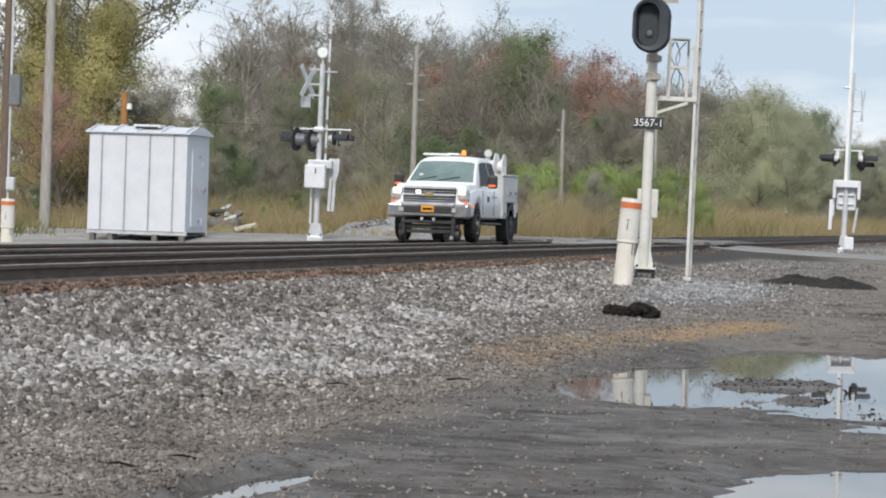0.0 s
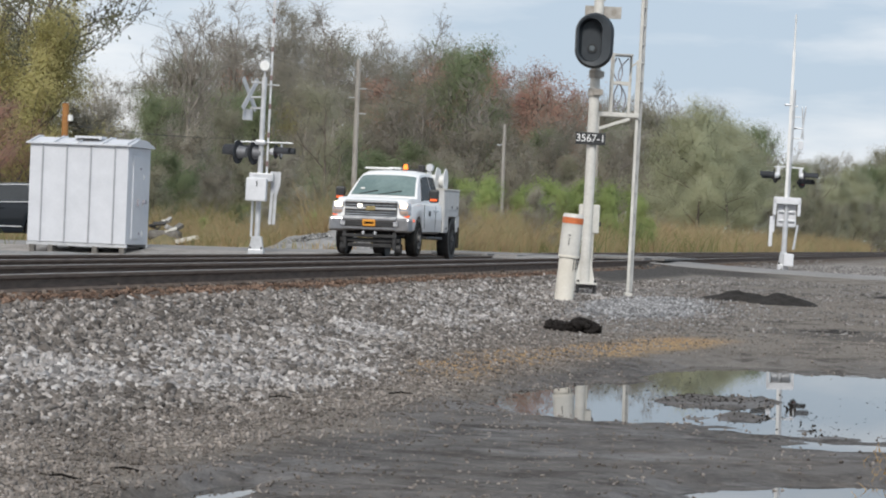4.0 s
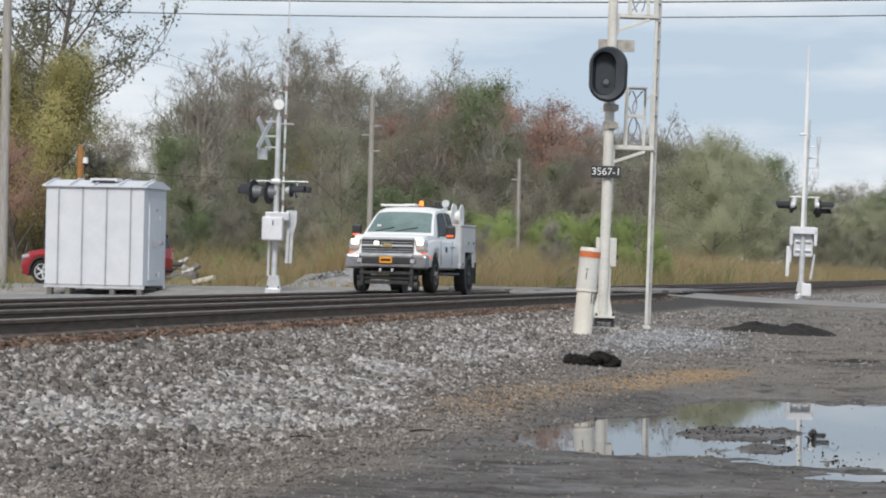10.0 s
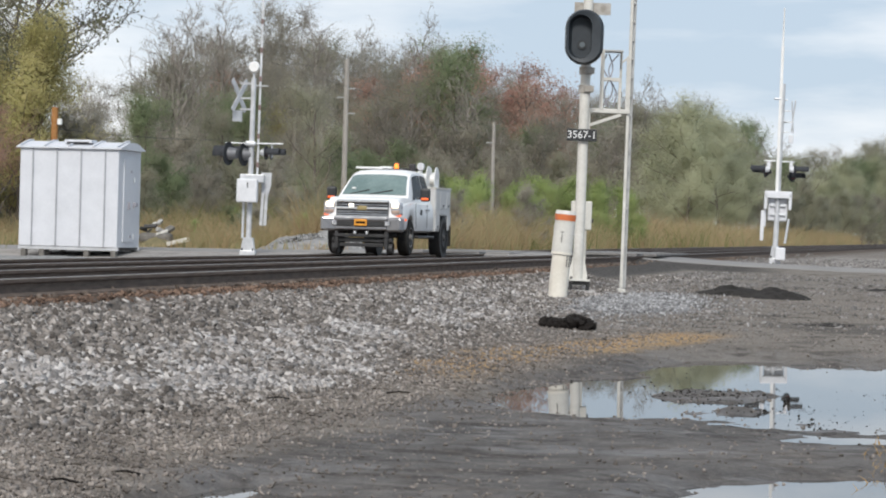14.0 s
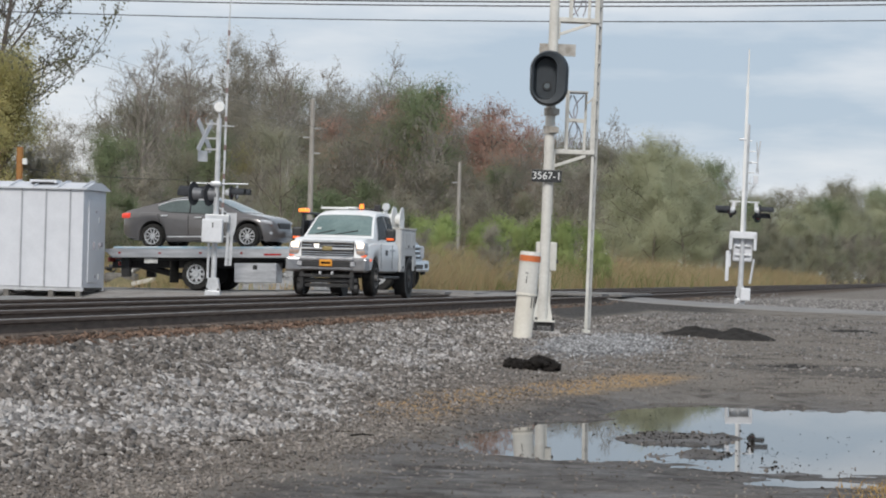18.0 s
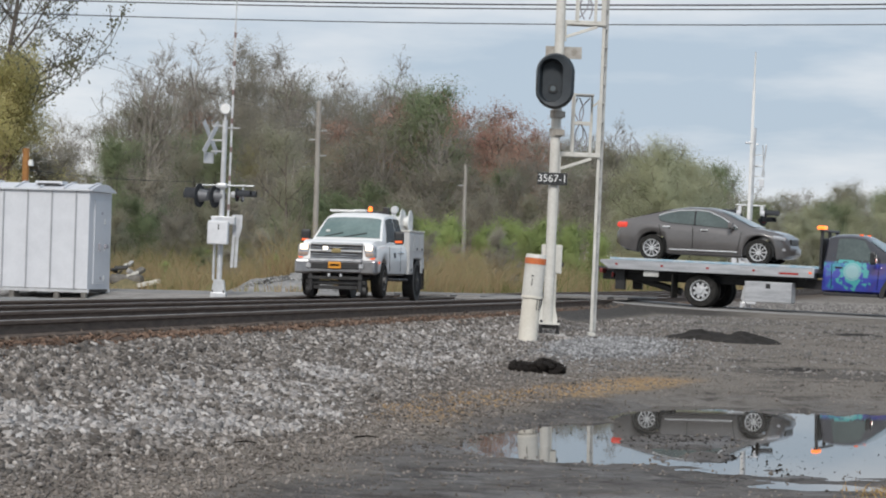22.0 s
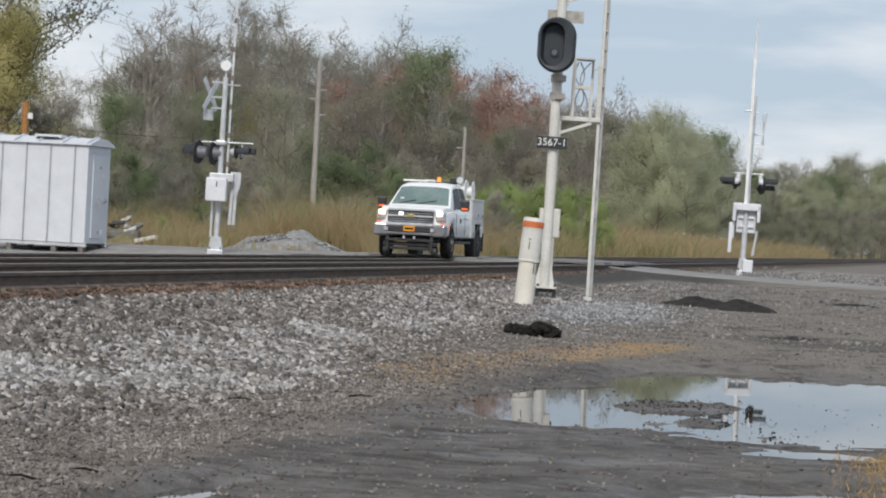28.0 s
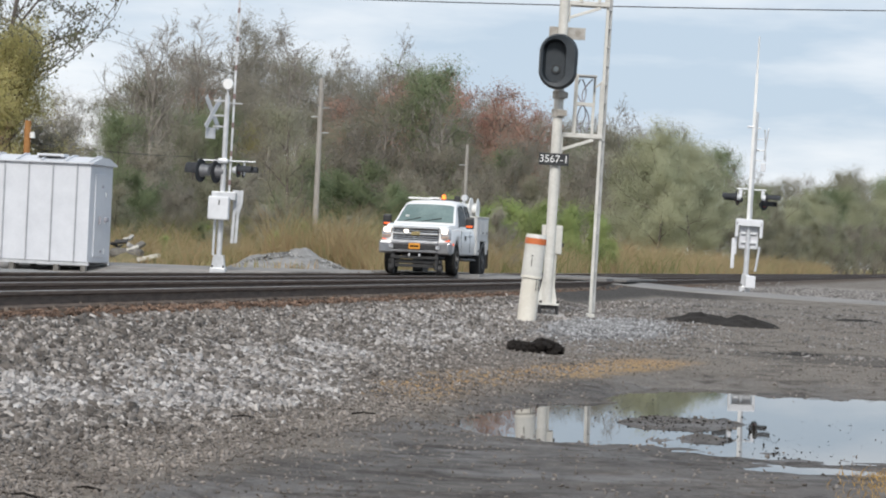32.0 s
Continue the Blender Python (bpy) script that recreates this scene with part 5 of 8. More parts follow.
M_GOLDGRASS = leafmat("golden_grass", [(0.4, 0.25, 0.09), (0.5, 0.33, 0.13), (0.3, 0.19, 0.08)], var=0.05)
M_WEED = leafmat("green_weeds", [(0.13, 0.16, 0.06), (0.17, 0.19, 0.07), (0.23, 0.2, 0.09)], translucent=0.45, var=0.1)


def grow(rng, wood, tips, p, d, length, r, level, droop, twigs, seg=5):
    """One limb and, from it, thinner ones; the ends are gathered in tips."""
    pts, radii = [p.copy()], [r]
    steps = 5 if level < 2 else 3 if level < 3 else 2
    for k in range(steps):
        d = (d + Vector((rng.gauss(0, 0.17), rng.gauss(0, 0.17), rng.gauss(0.06, 0.11) - droop))).normalized()
        p = p + d * (length / steps)
        pts.append(p.copy())
        radii.append(max(0.014, r * (1 - 0.7 * (k + 1) / steps)))
    wood.tube(pts, radii, seg if level < 2 else 3)
    if level >= 2:
        tips.append((pts[-2], p))
    if level >= 3:
        return
    for k in range({1: 5, 2: twigs}[level]):
        i = rng.randint(1, steps)
        side = Vector((rng.gauss(0, 1), rng.gauss(0, 1), rng.gauss(0.25, 0.45))).normalized()
        nd = (d * 0.75 + side * 0.75).normalized()
        grow(rng, wood, tips, pts[i], nd, length * rng.uniform(0.42, 0.68), radii[i] * 0.62, level + 1, droop, twigs, seg)


TOPS = {}


def tree(name, label, leaves, seed, height, leaf_count, leaf_size, spread=0.8, droop=0.0, stem=0.3, lean=0.05, fill=0.35, twig=M_BARK, limbs=12, twigs=4, spray=0, slender=1.0):
    rng = random.Random(seed)
    wood, crown, tips = Soup(), Soup(), []
    p, d = Vector((0, 0, -0.2)), Vector((rng.gauss(0, lean), rng.gauss(0, lean), 1)).normalized()
    pts, radii = [p.copy()], [height * 0.016 * slender]
    n = 7
    for k in range(n):
        d = (d + Vector((rng.gauss(0, 0.05), rng.gauss(0, 0.05), 0.05))).normalized()
        p = p + d * (height * 0.86 / n)
        pts.append(p.copy())
        radii.append(height * 0.016 * slender * (1 - 0.85 * (k + 1) / n))
    wood.tube(pts, radii, 7)
    for k in range(limbs):
        u = stem + (0.97 - stem) * k / (limbs - 1)
        f = u * n
        i = min(n - 1, int(f))
        q = pts[i].lerp(pts[i + 1], f - i)
        a = 2.4 * k + rng.uniform(-0.5, 0.5)
        up = 0.55 + 0.9 * u
        nd = Vector((math.cos(a) * spread, math.sin(a) * spread, up)).normalized()
        grow(rng, wood, tips, q, nd, height * (0.36 - 0.2 * u) * rng.uniform(0.8, 1.2), radii[i] * 0.55, 1, droop, twigs)
    for k in range(leaf_count):
        a, c = rng.choice(tips)
        w = Vector((rng.gauss(0, 1), rng.gauss(0, 1), rng.gauss(0, 1))).normalized() * (fill * rng.random())
        q = a.lerp(c, rng.random() * 1.05) + w - Vector((0, 0, droop * 2.5 * rng.random()))
        if q.z > 0.1:
            crown.leaf(q, leaf_size * rng.uniform(0.6, 1.2), rng)
    for k in range(spray):
        a, c = rng.choice(tips)
        wood.leaf(a.lerp(c, rng.random() * 1.1), rng.uniform(0.3, 0.8), rng, True)
    TOPS[label] = max(p.z for p in wood.v + crown.v)
    t = tagged(new(name), label, "tree" if "bush" not in name else "bush")
    tr = new("trunk", wood.mesh("trunk", twig, True))
    tr.parent = t
    cr = new("crown", crown.crown_mesh("crown", leaves))
    cr.parent = t
    return t


KINDS = {
    "bare": tree("tree", "half-bare grey-brown autumn tree with a fine twiggy crown", M_L_BROWN, 11, 13.5, 1300, 0.085, 0.5, twig=M_TWIG, fill=0.5, spray=900, slender=1.25),
    "bare2": tree("tree", "tall thinning autumn tree with few brown leaves", M_L_BROWN, 12, 14.0, 21000, 0.09, 0.62, stem=0.1, twig=M_TWIG, fill=1.1, twigs=3, spray=1200),
    "olive": tree("tree", "olive-brown autumn tree with a loose crown", M_L_OLIVE, 13, 11.5, 26000, 0.1, 0.85, stem=0.06, fill=1.1, twigs=2),
    "green": tree("tree", "dull green leafy tree at the wood's edge", M_L_GREEN, 14, 9.5, 24000, 0.1, 0.9, stem=0.04, fill=1.0, twigs=2),
    "yellow": tree("tree", "yellow-green autumn tree with a full feathery crown", M_L_YELLOW, 15, 12.5, 34000, 0.13, 0.6, stem=0.05, fill=1.1),
    "red": tree("tree", "rust-red autumn maple tree among bare trees", M_L_RED, 16, 12.0, 15000, 0.125, 0.75, stem=0.12, fill=0.9, twigs=3),
    "willow": tree("willow_tree", "pale green willow tree with a drooping rounded crown", M_L_WILLOW, 17, 9.2, 62000, 0.085, 1.1, 0.1, 0.05, fill=1.0, twigs=2),
    "skeleton": tree("tree", "nearly leafless tree with long curved dark limbs", M_L_DARK, 18, 13.0, 6500, 0.135, 1.3, stem=0.3, lean=0.1, fill=0.4, slender=0.78, twig=M_DARKBARK, twigs=3),
    "bush": tree("bush", "dense green bush before the wood", M_L_GREEN, 19, 4.2, 14000, 0.095, 1.5, stem=0.02, fill=0.5, limbs=8, twigs=2),
    "shrub": tree("bush", "brown-olive thicket shrub before the wood", M_L_OLIVE, 20, 4.8, 15000, 0.085, 1.3, stem=0.02, fill=0.6, limbs=8, twigs=2),
    "brush": tree("bush", "grey-brown bare brush thicket", M_L_BROWN, 21, 5.2, 15000, 0.08, 1.1, stem=0.02, fill=0.7, twig=M_TWIG, limbs=8, twigs=3, spray=700),
    "vine": tree("bush", "bright green vine-covered bush before the wood", M_L_VINE, 22, 3.4, 20000, 0.07, 1.6, stem=0.02, fill=0.5, limbs=8, twigs=2),
}
_used = set()


def plant(kind, x, y, scale=1.0, turn=None, group="", label=""):
    rng = random.Random(hash((round(x * 10), round(y * 10))) & 0xffff)
    a = rng.uniform(0, 360) if turn is None else turn
    wide = 1.25 if kind == "willow" else 1.1
    m = pose(x, y, ground_z(x, y), 0, 0, a) @ Matrix.Diagonal((scale * wide * rng.uniform(0.92, 1.08), scale * wide * rng.uniform(0.92, 1.08), scale, 1))
    src = KINDS[kind]
    if kind in _used:
        ob = copy_thing(src, m @ Matrix.Diagonal((*(1 / v for v in src.scale), 1)))
    else:
        _used.add(kind)
        src.matrix_basis = m
        ob = src
    return tagged(ob, label, "", group)


def wood_slope(u):
    """How steeply one looks up at the wood's top, by the direction -x / y."""
    return lerp(u, (0.02, 0.0325), (0.05, 0.0305), (0.0645, 0.028), (0.083, 0.031), (0.0868, 0.038), (0.1038, 0.044), (0.117, 0.0426), (0.1226, 0.048), (0.153, 0.052), (0.172, 0.052),
                (0.182, 0.065), (0.197, 0.069), (0.209, 0.067), (0.216, 0.062), (0.228, 0.074), (0.25, 0.077), (0.27, 0.075), (0.285, 0.062), (0.298, 0.05), (0.315, 0.05), (0.36, 0.066), (0.42, 0.07))


def wood():
    rng = random.Random(5)
    H = {k: TOPS[o["label"]] for k, o in KINDS.items()}

    def stand(k, x, y, share, group="edge of the wood"):
        top = 1.0 + y * wood_slope(-x / y) * share
        plant(k, x, y, top / H[k] * lerp(-x / y, (0.2, 1.09), (0.24, 1.03)), group=group)

    rows = ((346, 4.6, ("bare", "bare2", "bare", "bare2", "red", "bare", "bare2"), 1.0),
            (324, 4.6, ("bare2", "olive", "bare2", "olive", "bare2"), 0.9),
            (302, 4.6, ("bare2", "olive", "olive", "bare2", "green"), 0.72))
    for y, step, mix_, share in rows:
        x = -0.39 * y
        while x < -0.115 * y:
            k = rng.choice(mix_)
            if 0.17 < -x / y < 0.29 and k == "olive" and share > 0.94:
                k = "bare2"
            stand(k, x + rng.uniform(-1.6, 1.6), y + rng.uniform(-5, 5), share * rng.uniform(0.86, 1.03))
            x += step * rng.uniform(0.75, 1.25)
    # slender stems at the wood's front
    x = -0.28 * 290
    while x < -0.12 * 290:
        stand(rng.choice(("bare", "bare", "bare2", "bare", "olive")), x, 292 + rng.uniform(-4, 4), rng.uniform(0.55, 0.85))
        x += rng.uniform(2.6, 5.2)
    # the wood runs on beside the tracks
    y = 318.0
    while y < 800:
        for x0, ks, share in ((-24.5, ("olive", "green", "green", "willow", "olive"), 0.9), (-33.0, ("bare2", "olive", "green"), 1.0)):
            stand(rng.choice(ks), x0 + rng.uniform(-1.5, 1.5), y + rng.uniform(-5, 5), share * rng.uniform(0.8, 1.08), "wood beside the tracks")
        y *= 1.066
    for k, u, y, share in (("red", 0.2205, 316, 0.74), ("red", 0.1535, 318, 1.03), ("red", 0.176, 330, 1.0), ("red", 0.16, 322, 0.7), ("red", 0.24, 320, 0.62), ("red", 0.193, 318, 0.8), ("red", 0.26, 322, 0.7), ("yellow", 0.245, 296, 0.55), ("green", 0.185, 300, 0.95), ("green", 0.162, 296, 0.66),
                           ("bare", 0.263, 318, 1.04), ("bare", 0.274, 312, 1.04), ("bare2", 0.245, 316, 1.04), ("bare", 0.232, 312, 1.03), ("bare2", 0.215, 334, 1.0), ("bare2", 0.222, 328, 0.9), ("bare", 0.219, 340, 1.04), ("bare", 0.2, 320, 1.02), ("bare", 0.125, 330, 1.05), ("bare", 0.119, 326, 1.04), ("bare", 0.129, 322, 0.95), ("bare", 0.081, 330, 1.03), ("bare", 0.077, 340, 1.0)):
        stand(k, -u * y, y + 0.0, share)
    for u in (0.122, 0.132, 0.141, 0.15, 0.158, 0.166, 0.174, 0.183, 0.192, 0.203):
        stand("olive" if rng.random() < 0.6 else "bare2", -u * 336, 336 + rng.uniform(-4, 4), rng.uniform(0.78, 0.92))
    for u, y, share in ((0.1055, 262, 1.03), (0.1, 272, 0.98), (0.11, 278, 0.93), (0.094, 282, 0.92), (0.0965, 258, 0.75), (0.108, 256, 0.72)):
        stand("willow", -u * y, y, share)
    # thickets before the wood
    x = -112.0
    while x < -34:
        for y in (284, 272):
            k = rng.choice(("shrub", "brush", "brush", "shrub"))
            plant(k, x + rng.uniform(-2, 2), y + rng.uniform(-5, 5), rng.uniform(1.0, 1.7), group="thicket before the wood")
        x += rng.uniform(4.5, 6.5)
    x = -66.0
    while x < -30:
        plant(rng.choice(("brush", "shrub")), x, 294 + rng.uniform(-3, 3), rng.uniform(1.7, 2.1), group="thicket before the wood")
        x += rng.uniform(3.6, 5.0)
    for i in range(22):
        y = 262 * 1.05 ** i
        plant(rng.choice(("shrub", "brush", "shrub")), -21.5 + rng.uniform(-0.8, 0.5), y, rng.uniform(0.8, 1.15) * (1 + (y - 262) / 500), group="thicket before the wood")
    # green bushes and vines in the rough grass
    for x, y, s in ((-32.6, 148, 1.28), (-31.0, 147, 1.18), (-29.8, 150, 0.95), (-34.4, 151, 1.0), (-27.9, 150, 0.8), (-36.0, 150, 0.8)):
        plant("bush", x, y, s, group="thicket before the wood")
    for x, y, s in ((-26.0, 142, 0.98), (-24.6, 141, 1.0), (-23.2, 142, 0.92), (-21.8, 140, 1.0), (-20.4, 141, 1.02), (-19.2, 143, 0.95), (-18.6, 147, 0.9), (-25.2, 139, 0.85), (-22.4, 138, 0.8), (-19.9, 138, 0.82)):
        plant("vine", x, y, s * 1.0, group="thicket before the wood")
    # low brush scattered through the rough grass
    for i in range(84):
        y = 97 + 50 * rng.random()
        x = rng.uniform(-0.3 * y, -18.6)
        if x > -27.5 and y > 122:
            continue
        k = rng.choice(("shrub", "brush", "bush", "shrub", "vine") if x < -25 else ("shrub", "brush", "shrub", "vine"))
        plant(k, x, y, rng.uniform(0.3, 0.5) * lerp(y, (97, 0.8), (147, 1.3)), group="brush in the grass")
    # nearer trees behind the equipment house
    for k, x, y, s in (("yellow", -33.9, 100.5, 0.57), ("yellow", -36.0, 102, 0.62), ("yellow", -34.9, 103.5, 0.6), ("brush", -32.9, 103.5, 0.9), ("skeleton", -36.0, 106, 1.13), ("skeleton", -38.8, 112, 1.05), ("red", -34.1, 98.4, 0.43), ("green", -44.5, 110, 0.9), ("olive", -47, 116, 0.95), ("olive", -41.5, 118, 0.8),
                       ("green", -36.4, 124, 0.66), ("olive", -37.6, 132, 0.72), ("olive", -33.6, 126, 0.5), ("green", -34.6, 134, 0.72), ("bare", -39.2, 140, 0.5), ("bare", -36.2, 129, 0.72), ("bare", -37.9, 131, 0.66), ("bare", -42.6, 136, 0.5), ("olive", -32.6, 140, 0.66), ("red", -35.6, 104.5, 0.36)):
        plant(k, x, y, s, 215 if k == "skeleton" else None, group="trees behind the house")
    for x, y, s, k in ((-35.2, 101, 0.5, "shrub"), (-37.5, 99, 0.6, "bush"), (-39.4, 101, 0.7, "shrub"), (-33.6, 106, 0.6, "brush"), (-31.8, 108, 0.6, "shrub"), (-30.2, 112, 0.55, "brush"), (-32.6, 115, 0.8, "bush"), (-29.6, 118, 0.7, "brush"), (-34.2, 110, 0.8, "brush"),
                       (-30.4, 104, 0.28, "shrub"), (-27.8, 108, 0.3, "shrub"), (-33.5, 94.5, 0.34, "bush"), (-35.4, 95.5, 0.4, "shrub"), (-31.0, 96, 0.28, "bush"), (-31.4, 122, 0.8, "shrub"), (-33.5, 120, 0.9, "brush")):
        plant(k, x, y, s, group="trees behind the house")


wood()


# ---- grass ----
def blades(name, label, material, spots, kind="stuff", category="grass"):
    """Bent grass blades: spots gives (x, y, height, width, lean)."""
    s = Soup()
    rng = random.Random(3)
    for x, y, h, w, lean in spots:
        a = rng.uniform(0, 6.283)
        b = rng.uniform(0, 6.283)
        dx, dy = math.cos(a) * w / 2, math.sin(a) * w / 2
        lx, ly = math.cos(b) * lean * h, math.sin(b) * lean * h
        z = ground_z(x, y) - 0.03
        k = len(s.v)
        s.v += [(x - dx, y - dy, z), (x + dx, y + dy, z), (x + lx * 0.35 + dx * 0.8, y + ly * 0.35 + dy * 0.8, z + h * 0.6), (x + lx * 0.35 - dx * 0.8, y + ly * 0.35 - dy * 0.8, z + h * 0.6), (x + lx, y + ly, z + h)]
        s.f += [(k, k + 1, k + 2, k + 3), (k + 3, k + 2, k + 4)]
    return tagged(new(name, s.mesh(name, material)), label, category, kind=kind)


def grass_spots():
    rng = random.Random(9)
    out = []
    for i in range(84000):
        if i % 3:
            y = 89.5 + 45 * rng.random() ** 1.6
            x = rng.uniform(-0.36 * y - 3, -17.6)
        else:
            y = 92 + 260 * rng.random() ** 1.3
            x = -17.7 - abs(rng.gauss(0, 2.2))
        if abs(y - road_y(x)) < HALF + 0.6 or math.hypot((x + 20.8) / 2.7, (y - 89.2) / 2.3) < 1:
            continue
        scrap = math.hypot((x + 26.7) / 1.9, (y - 91.4) / 2.6) < 1
        h = 1.8 + 0.8 * wave(x, y, 0.22, 4.0) + 0.7 * wave(x, y, 0.7, 9.0) + 0.9 * wave(x, y, 1.7, 2.0) - abs(rng.gauss(0, 0.7))
        if x < -22:
            h *= lerp(x, (-33, 0.7), (-22, 0.95)) * lerp(y, (90, 0.6), (104, 1))
        h *= lerp(y - road_y(x) - HALF, (0.5, 0.35), (5, 1)) * lerp(x, (-20, 1), (-17.6, 0.6))
        if scrap:
            h *= 0.22
        out.append((x, y, max(0.2, h), rng.uniform(0.012, 0.024) * (1 if y < 140 else 2.0), rng.uniform(0.2, 1.2)))
    for i in range(9000):
        y = rng.uniform(70, 90)
        x = rng.uniform(-34, -19.5)
        if abs(y - road_y(x)) < HALF + 0.5 or (x > -33 and y < 79.5) or wave(x, y, 0.35, 6) < -0.15:
            continue
        out.append((x, y, rng.uniform(0.15, 0.6) * (1.3 if x < -28 else 0.8), rng.uniform(0.02, 0.045), rng.uniform(0.1, 0.5)))
    return out


blades("tall_grass", "tall dry golden-olive grass beyond the road", M_GRASS, grass_spots())


def weed_spots():
    rng = random.Random(19)
    out = []
    for cx, cy, r, n, h in ((-29.6, 80.5, 1.6, 700, 0.55), (-28.4, 84.0, 1.2, 300, 0.5), (-31.5, 86, 1.8, 700, 0.8), (-26.2, 96, 2.0, 300, 0.7), (-23, 99, 4.0, 500, 0.9), (-19.5, 112, 2.0, 400, 0.8), (-25, 107, 4.0, 600, 1.1), (-21, 124, 3.0, 800, 1.6), (-27, 112, 5.0, 900, 2.2), (-31, 104, 4.0, 700, 1.6), (-20.5, 138, 4.0, 400, 1.5), (-20.5, 160, 5.0, 300, 1.6)):
        for i in range(2 * n):
            out.append((cx + rng.gauss(0, r * 0.5), cy + rng.gauss(0, r * 0.5), 0.85 * h * rng.uniform(0.5, 1.2), rng.uniform(0.018, 0.04), rng.uniform(0.3, 1.1)))
    return [s for s in out if abs(s[1] - road_y(s[0])) > HALF + 0.3]


blades("weeds", "green weeds along the dry grass", M_WEED, weed_spots(), category="weeds")


def gold_spots():
    rng = random.Random(29)
    out = []
    for i in range(3800):
        y = rng.uniform(16.2, 21.8)
        x = -0.62 + rng.gauss(0.28, 0.22) - (y - 19) * 0.035
        if x < -0.95 - (y - 19) * 0.03:
            continue
        out.append((x, y, rng.uniform(0.03, 0.11), rng.uniform(0.004, 0.01), rng.uniform(0.4, 1.3)))
    return out


blades("dry_grass", "golden dry grass tufts beside the puddle", M_GOLDGRASS, gold_spots())


def straw_spots():
    rng = random.Random(31)
    out = []
    for i in range(9500):
        u = rng.random()
        y = 27.5 + 12.5 * u + rng.gauss(0, 0.5)
        x = -5.5 + 1.35 * lerp(y, (30, 0), (40, 1)) + rng.gauss(0, 0.26)
        if wave(x, y, 0.9, 2.5) < -0.05:
            continue
        out.append((x, y, rng.uniform(0.015, 0.06), rng.uniform(0.006, 0.014), rng.uniform(0.5, 1.5)))
    return out


blades("straw", "flattened straw-coloured dead grass on gravel", leafmat("dead_straw", [(0.45, 0.305, 0.17), (0.51, 0.36, 0.21), (0.36, 0.24, 0.14)], var=0.05), straw_spots())

# ---- poles, wires and odds and ends ----
def wooden_pole(name, label, x, y, h, r, material, arms=(), base=None):
    t = thing(name, label, "pole", pose(x, y, ground_z(x, y) if base is None else base))
    part("shaft", rd((0, 0, -0.3), (0, 0, h), r, r * 0.72, 18), material, t, "", True)
    for z, half, a in arms:
        part("crossarm", bx(0, 0, z, half * 2, 0.1, 0.11, 0.01, rot=(0, 0, a)), M_WOOD, t)
        for s in (-1, 1):
            part("insulator", rd((s * half * 0.85 * math.cos(radians(a)), s * half * 0.85 * math.sin(radians(a)), z + 0.05), (s * half * 0.85 * math.cos(radians(a)), s * half * 0.85 * math.sin(radians(a)), z + 0.2), 0.04, seg=8), M_DIRTYWHITE, t)
    return t


road_pole = wooden_pole("utility_pole", "tall bleached wooden utility pole beside the road", -31.25, 88.7, 10.6, 0.17, M_WOOD)
brown = wooden_pole("service_pole", "brown wooden pole with grey meter box and conduit", -32.45, 88.3, 10.0, 0.15, M_BROWNWOOD)
part("meter_box", bx(0.32, -0.12, 4.2, 0.36, 0.25, 0.95, 0.04), mat("grey_box_paint", (0.16, 0.17, 0.18), rough=0.6), brown, "grey meter box")
part("conduit", rd((0.17, -0.1, 0.3), (0.17, -0.1, 9), 0.04), M_SILVER, brown, "pale conduit")
part("switch_box", bx(0.27, -0.14, 1.35, 0.26, 0.2, 0.4, 0.03), M_SILVER, brown)
far_a = wooden_pole("utility_pole", "weathered grey line pole before the wood", -29.4, 131.8, 8.3, 0.14, M_WOOD)
for z, s in ((6.6, -1), (7.0, 1), (5.9, 1)):
    part("pin", bx(s * 0.22, 0, z, 0.36, 0.04, 0.04), M_SILVER, far_a)
far_b = wooden_pole("utility_pole", "weathered grey line pole farther off", -32.75, 190.0 - 42, 6.2, 0.11, M_WOOD, base=0.45)
far_b.matrix_basis = pose(-25.55, 148.1, 0.45)
part("pin", bx(-0.2, 0, 5.2, 0.3, 0.04, 0.04), M_SILVER, far_b)
far_c = wooden_pole("utility_pole", "thin distant line pole among the trees", -22.6, 160, 6.8, 0.09, M_WOOD)
east = wooden_pole("utility_pole", "wooden utility pole farther along the road", 16.0, 80.4, 10.4, 0.17, M_WOOD, ((9.6, 1.1, 80),))
lamp_post = thing("lamp_post", "short orange-brown post with a white yard lamp", "lamp post", pose(-31.84, 98.0, 0.5) @ Matrix.Scale(0.8537, 4))
part("post", rd((0, 0, 0), (0, 0, 5.4), 0.14, 0.13, 12), mat("orange_brown_wood", (0.4, 0.2, 0.08), (0.3, 0.15, 0.06), 0.8), lamp_post, "orange-brown post")
part("lamp_arm", rd((0, 0, 4.85), (0.24, -0.1, 4.9), 0.03), M_SILVER, lamp_post)
part("lamp_globe", rd((0.24, -0.1, 4.72), (0.24, -0.1, 4.95), 0.11, 0.09, 16), M_WHITE, lamp_post, "white lamp globe", True)

M_WIRE = mat("black_cable", (0.03, 0.03, 0.032), rough=0.6, bump=0)


def wire(label, a, b, sag, r):
    s = Soup()
    a, b = Vector(a), Vector(b)
    pts = [a.lerp(b, i / 24) - Vector((0, 0, sag * 4 * (i / 24) * (1 - i / 24))) for i in range(25)]
    s.tube(pts, [r] * 25, 6)
    tagged(new("cable", s.mesh("cable", M_WIRE, True)), label, "cable", "overhead wires")


def line_of(a, b, z):
    return (-31.25, 88.7, z + a), (16.0, 80.4, z + b)


